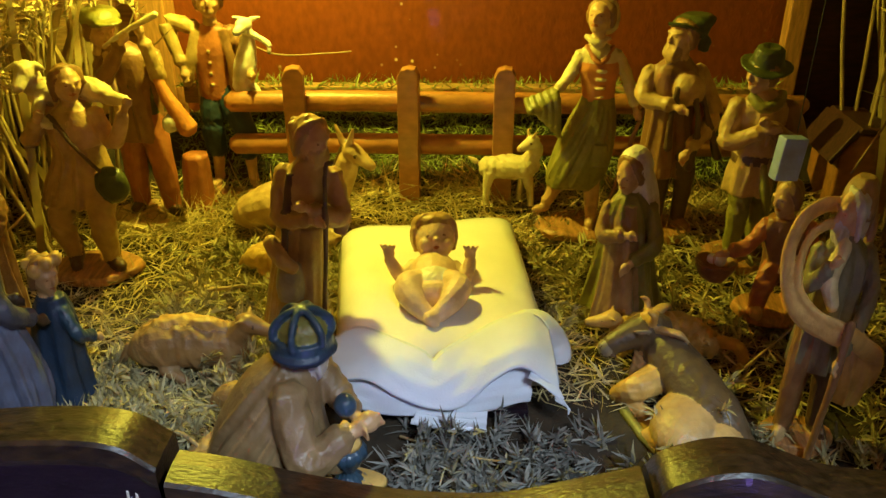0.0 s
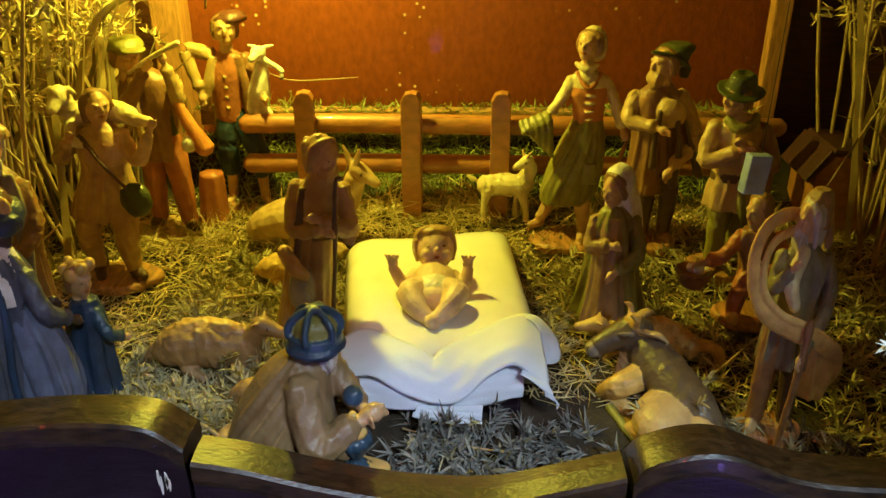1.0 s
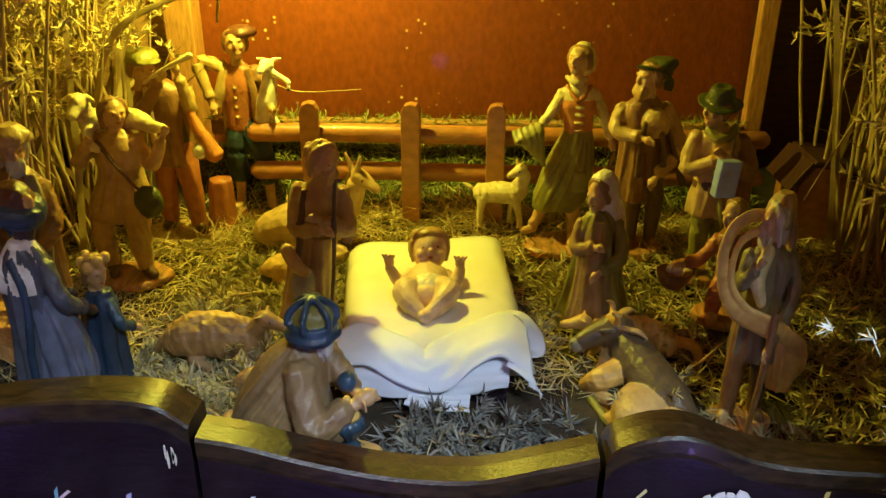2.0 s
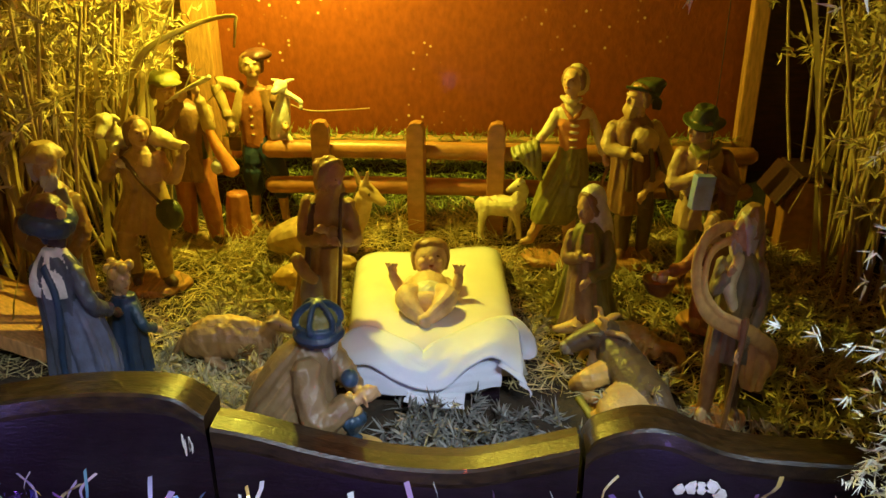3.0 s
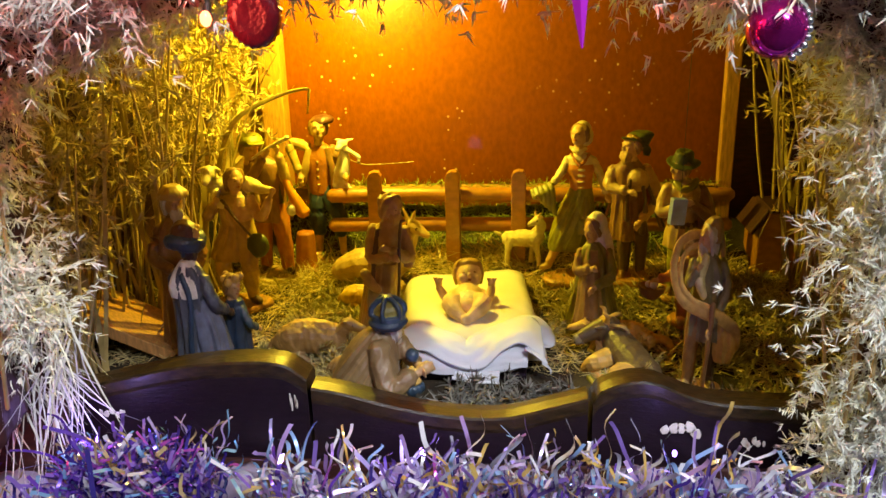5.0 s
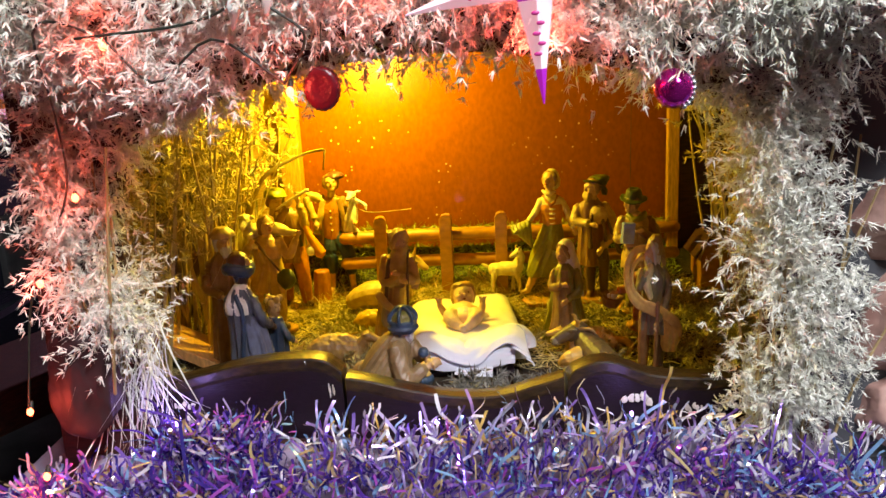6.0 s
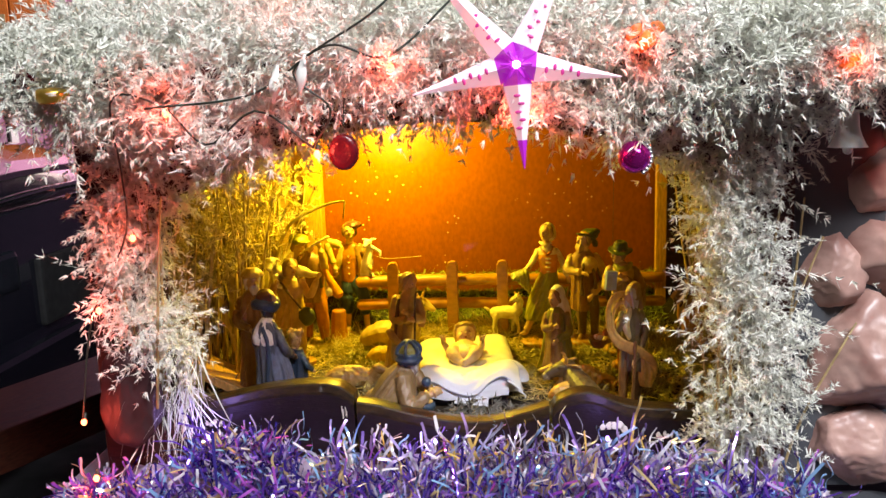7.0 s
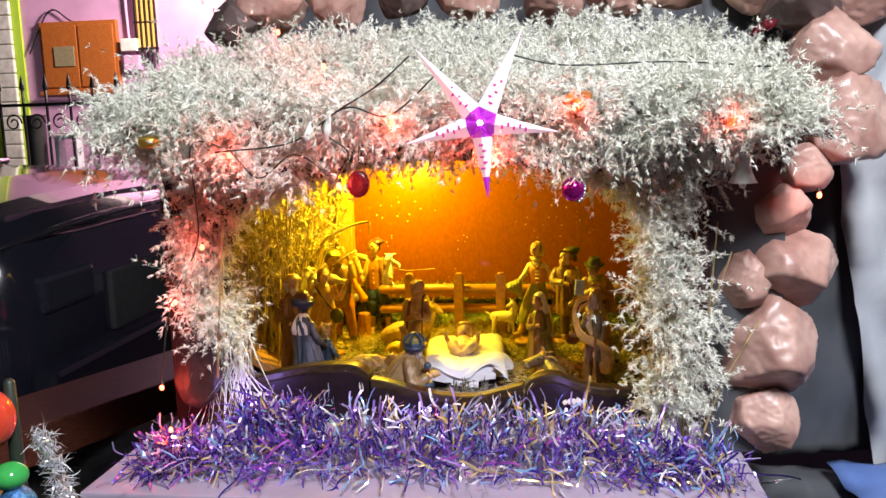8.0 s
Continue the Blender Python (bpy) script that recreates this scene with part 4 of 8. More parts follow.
def woman_with_vest():
    s = Shape()
    s.loft([(0.000, 0.040, 0.026, 0.006, -0.012), (0.006, 0.042, 0.028, 0.006, -0.012), (0.009, 0.039, 0.025, 0.006, -0.012)], BASEWOOD, 4, 0.08, 24, 5)
    s.tube([(-0.010, 0.004, 0.060), (-0.020, 0.004, 0.036), (-0.026, 0.004, 0.020)], [0.0085, 0.0066, 0.0046], SKIN, 10, 8)
    foot(s, (-0.027, 0.004, 0.012), -70, 0.0052, SKIN)
    s.tube([(0.008, -0.004, 0.055), (0.010, -0.010, 0.032), (0.010, -0.014, 0.016)], [0.0085, 0.0068, 0.0048], SKIN, 10, 8)
    foot(s, (0.010, -0.016, 0.010), -15, 0.0054, SKIN)
    skirt = [(0.040, 0.0225, 0.017, -0.006, 0), (0.050, 0.0255, 0.019, -0.004, -0.001), (0.070, 0.0250, 0.019, 0.000, -0.001), (0.095, 0.0205, 0.0155, 0.006, 0), (0.112, 0.0150, 0.0118, 0.009, 0), (0.118, 0.0135, 0.011, 0.010, 0)]
    s.loft(skirt, OLIVE, 5, 0.07, 40, 14, 0.7)
    ridges(s, skirt, [(0.112, 285, 0.044, 262), (0.108, 262, 0.042, 232), (0.110, 240, 0.050, 205), (0.108, 300, 0.048, 300), (0.110, 320, 0.050, 328)], 0.0024, OLIVE)
    s.loft([(0.064, 0.0070, 0.0030, 0.013, -0.0195), (0.072, 0.0078, 0.0032, 0.013, -0.0190), (0.082, 0.0070, 0.0030, 0.012, -0.0175)], OLIVE, 0, 0, 16, 6)
    s.loft([(0.108, 0.0150, 0.0118, 0.009, 0), (0.117, 0.0132, 0.0108, 0.010, 0), (0.130, 0.0140, 0.0116, 0.009, 0), (0.142, 0.0162, 0.0128, 0.008, -0.001), (0.152, 0.0150, 0.0105, 0.008, 0)], ORANGE, 3, 0.03, 28, 12)
    s.loft([(0.148, 0.0160, 0.0116, 0.008, -0.0006), (0.156, 0.0150, 0.010, 0.008, 0), (0.161, 0.007, 0.0065, 0.007, 0)], CREAM, 0, 0, 24, 6)
    for z in (0.121, 0.128, 0.135, 0.142):
        s.tube([(0.005, -0.0128, z), (0.009, -0.0142, z), (0.013, -0.0128, z)], [0.0010, 0.0012, 0.0010], CREAM, 6, 5)
    s.tube([(-0.003, -0.002, 0.160), (0.003, -0.012, 0.151), (0.009, -0.0135, 0.149), (0.019, -0.003, 0.160)], [0.0018, 0.0020, 0.0018], RUST, 6, 12)
    limb(s, [(-0.006, 0, 0.153), (-0.013, -0.002, 0.139), (-0.022, -0.006, 0.127)], [0.0064, 0.0062, 0.0050], CREAM, SKIN)
    limb(s, [(0.022, 0, 0.153), (0.031, -0.001, 0.136), (0.038, -0.008, 0.115)], [0.0064, 0.0060, 0.0048], CREAM, SKIN)
    for k in range(5):
        x = -0.024 - 0.0052 * k
        s.tube([(x - 0.004, -0.004, 0.124 - 0.002 * k), (x - 0.001, -0.013, 0.120 - 0.003 * k), (x + 0.001, -0.012, 0.095 + 0.004 * k), (x + 0.003, -0.008, 0.086 + 0.005 * k)], [0.0030, 0.0034, 0.0034, 0.0026], OLIVE, 8, 10)
    head(s, (0.006, -0.003, 0.182), 0.0136, SKIN, HAIR, None, -32, -8)
    s.ell((0.010, 0.004, 0.184), (0.0122, 0.0125, 0.0140), CREAM, (-8, 0, -30), 20, 11, 0.05)
    s.ell((0.015, 0.008, 0.177), (0.0085, 0.008, 0.0115), CREAM, (0, 20, 0), 14, 9, 0.10)
    s.tube([(-0.004, -0.002, 0.168), (0.004, -0.009, 0.163), (0.015, -0.003, 0.166)], [0.0022, 0.0030, 0.0022], CREAM, 8, 9)
    stick(s, [(0.053, -0.008, 0.132), (0.036, -0.012, 0.072), (0.016, -0.022, 0.004)], 0.0022, BROWN)
    return s.done("figurine", (0.118, 0.668, 0.1075), 0, "shepherdess figurine in an orange bodice and olive skirt", "figurine", FIG)


def old_man_with_hat():
    s = Shape()
    base_disc(s, 0.028, 0.024)
    s.tube([(-0.004, 0, 0.080), (-0.005, -0.002, 0.045), (-0.004, 0, 0.012)], [0.0110, 0.0090, 0.0064], DARKBROWN, 10, 9)
    foot(s, (-0.004, 0, 0.006), -20, 0.0060, BROWN)
    s.tube([(0.008, 0, 0.080), (0.014, -0.008, 0.058), (0.015, 0.000, 0.012)], [0.0110, 0.0086, 0.0060], DARKBROWN, 10, 9)
    foot(s, (0.015, 0, 0.006), 25, 0.0060, BROWN)
    coat = [(0.052, 0.0215, 0.018, 0.001, 0.005), (0.075, 0.0205, 0.017, 0.000, 0.004), (0.100, 0.0180, 0.0150, -0.002, 0.001), (0.124, 0.0195, 0.0150, -0.003, -0.002), (0.140, 0.0170, 0.0125, -0.003, -0.004), (0.150, 0.008, 0.0075, -0.002, -0.005)]
    s.loft(coat, BROWN, 6, 0.08, 36, 14)
    ridges(s, coat, [(0.118, 250, 0.054, 240), (0.116, 292, 0.055, 300), (0.114, 220, 0.056, 205), (0.100, 270, 0.054, 268)], 0.0024, BROWN)
    s.ell((0.006, -0.017, 0.128), (0.0125, 0.0095, 0.0135), TAN, (0, -20, 0), 18, 11, 0.05)
    for pts in ([(-0.004, -0.022, 0.130), (-0.007, -0.024, 0.105), (-0.006, -0.022, 0.082)], [(0.010, -0.024, 0.122), (0.014, -0.026, 0.100), (0.012, -0.024, 0.066)], [(0.016, -0.018, 0.124), (0.026, -0.018, 0.098), (0.035, -0.018, 0.073)]):
        s.tube(pts, [0.0022, 0.0024, 0.0038], DARKBROWN, 8, 10)
    limb(s, [(-0.021, 0, 0.138), (-0.026, -0.010, 0.120), (-0.010, -0.025, 0.118)], [0.0080, 0.0080, 0.0058], TAN, SKIN)
    limb(s, [(0.016, 0, 0.138), (0.030, -0.008, 0.104), (0.012, -0.025, 0.086)], [0.0084, 0.0088, 0.0062], TAN, SKIN)
    head(s, (-0.002, -0.008, 0.165), 0.0140, SKIN, HAIR, LIGHTHAIR, -62, -2)
    s.loft([(0.166, 0.0135, 0.0145, 0.006, 0.000), (0.172, 0.0150, 0.0155, 0.006, 0.000), (0.1775, 0.0150, 0.0150, 0.009, 0.000), (0.181, 0.0100, 0.0100, 0.010, 0.000)], GREEN, 4, 0.07, 26, 8)
    s.ribbon([(-0.014, -0.010, 0.176), (0.000, -0.014, 0.174), (0.013, -0.012, 0.166), (0.016, -0.004, 0.154)], [0.008, 0.010, 0.011, 0.009], 0.003, GREEN, 18, (0.2, 0.3, 1))
    s.loft([(0.084, 0.010, 0.008, 0.020, 0.008), (0.110, 0.013, 0.011, 0.018, 0.010), (0.136, 0.010, 0.009, 0.012, 0.008)], RUST, 3, 0.06, 18, 8)
    return s.done("figurine", (0.183, 0.640, 0.1170), 0, "bearded bagpiper figurine in a brown cloak and brimmed hat", "figurine", FIG)


def man_with_green_hat():
    s = Shape()
    base_disc(s, 0.026, 0.024)
    for x, y, w in ((-0.006, -0.004, -30), (0.012, 0.004, 20)):
        s.tube([(x * 0.8, 0, 0.078), (x, y - 0.003, 0.045), (x * 1.1, y, 0.014)], [0.0102, 0.0084, 0.0058], OLIVE, 10, 9, rough=0.1)
        foot(s, (x * 1.1, y, 0.006), w, 0.0056, DARKBROWN)
    tunic = [(0.060, 0.0190, 0.0155, 0.001, 0), (0.078, 0.0175, 0.0145, 0.001, 0), (0.088, 0.0155, 0.0130, 0.001, 0), (0.108, 0.0170, 0.0135, 0.001, 0), (0.124, 0.0175, 0.0128, 0.001, -0.001), (0.132, 0.0120, 0.0100, 0, -0.001), (0.138, 0.007, 0.007, -0.001, -0.002)]
    s.loft(tunic, TAN, 5, 0.06, 34, 16)
    ridges(s, tunic, [(0.086, 250, 0.060, 242), (0.086, 275, 0.060, 278), (0.086, 225, 0.061, 218), (0.086, 300, 0.060, 306), (0.130, 250, 0.098, 266), (0.130, 292, 0.100, 280)], 0.0020, TAN)
    s.loft([(0.084, 0.0163, 0.0138, 0.001, 0), (0.090, 0.0163, 0.0138, 0.001, 0)], DARKBROWN, 0, 0, 24, 3)
    s.tube([(0.004, -0.0155, 0.084), (0.007, -0.018, 0.066), (0.011, -0.017, 0.046)], [0.0024, 0.0040, 0.0014], OLIVE, 8, 8)
    s.tube([(-0.010, -0.004, 0.134), (-0.004, -0.013, 0.128), (0.008, -0.010, 0.131), (0.014, 0.002, 0.134)], [0.0036, 0.0040, 0.0036], OLIVE, 8, 10)
    limb(s, [(-0.017, 0, 0.128), (-0.024, -0.009, 0.102), (-0.006, -0.020, 0.112)], [0.0078, 0.0086, 0.0056], TAN, SKIN)
    limb(s, [(0.020, 0, 0.126), (0.028, -0.008, 0.098), (0.003, -0.021, 0.116)], [0.0080, 0.0090, 0.0056], BROWN, SKIN)
    cape = [(0.066, 0.0115, 0.012, 0.026, 0.008), (0.090, 0.0135, 0.013, 0.024, 0.008), (0.118, 0.0115, 0.011, 0.018, 0.006), (0.130, 0.007, 0.007, 0.012, 0.004)]
    s.loft(cape, BROWN, 5, 0.10, 24, 10)
    ridges(s, cape, [(0.118, 270, 0.068, 262), (0.116, 300, 0.068, 305)], 0.0020, BROWN)
    head(s, (-0.005, -0.003, 0.149), 0.0134, SKIN, HAIR, None, -64, 0)
    hat_brim(s, (-0.002, -0.001, 0.1560), 0.0112, 0.014, GREEN, (6, 10, -50), 1.65)
    return s.done("figurine", (0.232, 0.586, 0.1185), 0, "young shepherd figurine in a green felt hat, fists clasped", "figurine", FIG)


def kneeling_woman():
    s = Shape()
    s.loft([(0.0, 0.033, 0.030, 0.004, 0.004), (0.012, 0.031, 0.028, 0.004, 0.004), (0.035, 0.024, 0.022, 0.003, 0.003), (0.06, 0.020, 0.017, 0.001, 0.001), (0.078, 0.019, 0.015, 0, 0), (0.088, 0.014, 0.011, 0, 0), (0.093, 0.008, 0.008, 0, 0)], OLIVE, 8, 0.20, 44, 16, 1.3)
    s.loft([(0.0, 0.020, 0.010, -0.004, -0.022), (0.03, 0.015, 0.009, -0.003, -0.016), (0.07, 0.013, 0.009, -0.002, -0.009), (0.086, 0.010, 0.008, 0, -0.005)], MAUVE, 6, 0.18, 30, 12)
    limb(s, [(-0.017, 0, 0.082), (-0.021, -0.012, 0.064), (-0.006, -0.022, 0.068)], [0.007, 0.007, 0.0055], MAUVE, SKIN)
    limb(s, [(0.017, 0, 0.082), (0.024, -0.014, 0.060), (0.008, -0.026, 0.052)], [0.008, 0.0085, 0.006], OLIVE, SKIN)
    head(s, (-0.003, -0.003, 0.106), 0.0138, SKIN, HAIR, None, -40, 14)
    s.ell((0.002, 0.003, 0.111), (0.0145, 0.0145, 0.0140), WHITE, (14, 0, -35), 20, 11, 0.05)
    s.loft([(0.044, 0.017, 0.008, 0.012, 0.014), (0.06, 0.017, 0.010, 0.011, 0.012), (0.085, 0.0165, 0.012, 0.008, 0.008), (0.105, 0.0140, 0.0125, 0.004, 0.006), (0.118, 0.008, 0.008, 0.002, 0.003)], WHITE, 6, 0.14, 32, 12, 0.4)
    return s.done("figurine", (0.130, 0.520, 0.112), -8, "kneeling woman figurine with a white veil and olive mantle", "figurine", FIG, slim=0.80)


def kneeling_boy():
    s = Shape()
    base_disc(s, 0.030, 0.024)
    s.tube([(0.004, 0.004, 0.040), (-0.012, -0.014, 0.030), (-0.014, -0.010, 0.008)], [0.0105, 0.009, 0.007], RUST, 10, 10)
    foot(s, (-0.014, -0.010, 0.004), -10, 0.0065, SKIN)
    s.tube([(0.008, 0.004, 0.040), (0.018, -0.016, 0.014), (0.020, 0.018, 0.010)], [0.0105, 0.0095, 0.007], RUST, 10, 10)
    s.loft([(0.026, 0.018, 0.016, 0.006, 0.004), (0.045, 0.017, 0.014, 0.004, 0.0), (0.065, 0.019, 0.014, -0.002, -0.004), (0.076, 0.012, 0.010, -0.004, -0.006)], BROWN, 5, 0.12, 30, 11)
    limb(s, [(-0.016, -0.004, 0.070), (-0.030, -0.012, 0.056), (-0.042, -0.014, 0.052)], [0.0075, 0.007, 0.0058], RUST, SKIN)
    limb(s, [(0.016, -0.004, 0.070), (0.020, -0.020, 0.052), (0.006, -0.026, 0.05)], [0.0075, 0.007, 0.0058], RUST, SKIN)
    head(s, (-0.006, -0.008, 0.090), 0.0135, SKIN, HAIR, None, -60, 10)
    s.loft([(0.030, 0.010, 0.010, -0.054, -0.012), (0.036, 0.015, 0.014, -0.054, -0.012), (0.044, 0.018, 0.017, -0.054, -0.012), (0.042, 0.013, 0.012, -0.054, -0.012), (0.038, 0.008, 0.008, -0.054, -0.012)], BROWN, 3, 0.03, 26, 10)
    for x, y in ((-0.058, -0.014), (-0.050, -0.010), (-0.052, -0.018)):
        s.ell((x, y, 0.0455), (0.0050, 0.0042, 0.0040), WHITE, (0, 0, 40 * x), 10, 7)
    return s.done("figurine", (0.232, 0.505, 0.120), -6, "kneeling boy figurine holding out a basket of eggs", "figurine", FIG, slim=0.80)


def old_man_with_shawl():
    s = Shape()
    base_disc(s, 0.036, 0.028, 0.007)
    s.tube([(-0.012, 0, 0.085), (-0.016, -0.004, 0.045), (-0.017, -0.002, 0.012)], [0.0125, 0.0112, 0.009], BROWN, 10, 10, rough=0.14)
    s.tube([(0.010, 0.002, 0.085), (0.014, 0.004, 0.045), (0.016, 0.006, 0.012)], [0.0125, 0.0112, 0.008], DARKBROWN, 10, 10, rough=0.14)
    foot(s, (-0.018, -0.004, 0.005), -30, 0.0075, TAN)
    foot(s, (0.017, 0.005, 0.005), 15, 0.0075, DARKBROWN)
    s.loft([(0.058, 0.024, 0.019, 0.002, 0.002), (0.085, 0.023, 0.018, 0.002, 0.001), (0.11, 0.022, 0.0165, 0.002, 0), (0.130, 0.0235, 0.016, 0.002, -0.002), (0.143, 0.016, 0.012, 0.001, -0.004), (0.150, 0.009, 0.008, 0, -0.004)], DUN, 7, 0.17, 40, 14)
    # long shawl: over the shoulder, swinging out in a loop and round to the hip
    s.ribbon([(0.010, 0.010, 0.158), (-0.016, 0.002, 0.166), (-0.040, -0.008, 0.160), (-0.050, -0.014, 0.140), (-0.046, -0.020, 0.118), (-0.032, -0.026, 0.102), (-0.006, -0.032, 0.094), (0.022, -0.031, 0.088), (0.042, -0.020, 0.076), (0.046, -0.010, 0.058), (0.034, -0.008, 0.044)],
             [0.010, 0.011, 0.012, 0.012, 0.012, 0.013, 0.013, 0.015, 0.019, 0.022, 0.014], 0.0065, GOLDTAN, 60, (0.3, 1, 0.2))
    s.ribbon([(0.012, 0.008, 0.152), (-0.012, -0.004, 0.157), (-0.033, -0.012, 0.150), (-0.040, -0.019, 0.134), (-0.036, -0.024, 0.118), (-0.020, -0.030, 0.106), (0.004, -0.034, 0.100), (0.028, -0.028, 0.090)], [0.006, 0.007, 0.007, 0.007, 0.007, 0.007, 0.007, 0.007], 0.0065, GOLDTAN, 46, (0.3, 1, 0.2))
    s.loft([(0.036, 0.012, 0.010, 0.034, -0.006), (0.055, 0.017, 0.013, 0.036, -0.006), (0.080, 0.015, 0.013, 0.032, -0.004)], GOLDTAN, 6, 0.18, 30, 9)
    s.tube([(-0.004, -0.016, 0.146), (-0.012, -0.020, 0.126), (-0.004, -0.022, 0.108)], [0.006, 0.008, 0.005], CREAM, 9, 9)
    limb(s, [(-0.020, 0, 0.138), (-0.026, -0.014, 0.120), (-0.018, -0.026, 0.134)], [0.0085, 0.008, 0.0056], DUN, SKIN)
    limb(s, [(0.022, 0, 0.138), (0.030, -0.012, 0.112), (0.010, -0.034, 0.084)], [0.009, 0.0085, 0.0060], DUN, SKIN)
    head(s, (-0.002, -0.006, 0.163), 0.0150, SKIN, GREYHAIR, GREYHAIR, -72, 4, 0.5)
    s.loft([(0.160, 0.012, 0.015, 0.007, 0.002), (0.170, 0.0145, 0.0155, 0.005, 0.001), (0.178, 0.0125, 0.013, 0.006, 0.003), (0.183, 0.007, 0.008, 0.008, 0.004)], MAUVE, 6, 0.14, 28, 9)
    s.tube([(0.016, 0.004, 0.172), (0.022, 0.004, 0.150), (0.018, 0.004, 0.130)], [0.004, 0.005, 0.003], MAUVE, 8, 9)
    stick(s, [(0.008, -0.040, 0.104), (0.005, -0.040, 0.06), (0.000, -0.036, -0.002)], 0.0044, BROWN)
    return s.done("figurine", (0.217, 0.397, 0.097), -6, "white-bearded shepherd figurine with a golden shawl and stick", "figurine", FIG, 0.93, slim=0.63)


def standing_man_in_robe():
    s = Shape()
    base_disc(s, 0.024, 0.022, 0.004)
    robe = [(0.0, 0.0215, 0.019, -0.003, 0), (0.02, 0.0200, 0.0175, -0.002, 0), (0.06, 0.0178, 0.0155, 0.003, 0), (0.095, 0.0165, 0.0140, 0.009, -0.001), (0.118, 0.0165, 0.0130, 0.013, -0.003), (0.130, 0.0120, 0.0100, 0.015, -0.004), (0.136, 0.007, 0.007, 0.017, -0.005)]
    s.loft(robe, FAWN, 6, 0.08, 44, 18, 0.2)
    ridges(s, robe, [(0.112, 250, 0.003, 236), (0.100, 232, 0.004, 214), (0.104, 268, 0.003, 258), (0.080, 285, 0.003, 280), (0.100, 215, 0.004, 196), (0.07, 300, 0.003, 300)], 0.0024, FAWN)
    s.loft([(0.0, 0.010, 0.008, 0.007, -0.014), (0.05, 0.0095, 0.008, 0.009, -0.011), (0.09, 0.009, 0.007, 0.013, -0.010)], MAUVE, 5, 0.12, 26, 12)
    limb(s, [(-0.002, 0, 0.126), (-0.004, -0.012, 0.098), (0.014, -0.022, 0.100)], [0.0078, 0.0084, 0.0054], FAWN, SKIN)
    limb(s, [(0.029, 0, 0.124), (0.035, -0.012, 0.098), (0.020, -0.024, 0.108)], [0.0078, 0.0084, 0.0054], FAWN, SKIN)
    s.ribbon([(0.004, -0.012, 0.128), (0.000, -0.018, 0.100), (-0.002, -0.020, 0.075)], [0.005, 0.005, 0.005], 0.0025, DARKBROWN, 16, (0, 1, 0))
    s.loft([(0.040, 0.0085, 0.007, -0.001, -0.020), (0.052, 0.0095, 0.008, -0.001, -0.020), (0.066, 0.007, 0.0055, -0.001, -0.018)], GREY, 3, 0.08, 18, 8)
    s.tube([(-0.012, -0.016, 0.082), (-0.004, -0.024, 0.072), (0.004, -0.023, 0.065)], [0.0055, 0.0058, 0.0040], TAN, 8, 8)
    stick(s, [(0.020, -0.026, 0.006), (0.026, -0.027, 0.075), (0.029, -0.025, 0.134), (0.034, -0.024, 0.140)], 0.0020, DARKBROWN)
    head(s, (0.019, -0.006, 0.150), 0.0138, SKIN, LIGHTHAIR, LIGHTHAIR, 52, 16, 0.5)
    for k in range(9):
        a = radians(130 + 26 * k)
        s.ell((0.017 + 0.0110 * math.cos(a), 0.000 + 0.0105 * math.sin(a), 0.153 + 0.004 * (k % 2)), (0.0036, 0.0036, 0.0034), LIGHTHAIR, (0, 0, 0), 8, 6, 0.2, 5)
    s.ribbon([(0.030, -0.004, 0.126), (0.037, -0.010, 0.100), (0.034, -0.014, 0.086)], [0.008, 0.011, 0.010], 0.005, FAWN, 20, (0.4, 1, 0))
    return s.done("figurine", (-0.098, 0.504, 0.1000), 0, "standing bearded man figurine in a long fawn robe", "figurine", FIG)


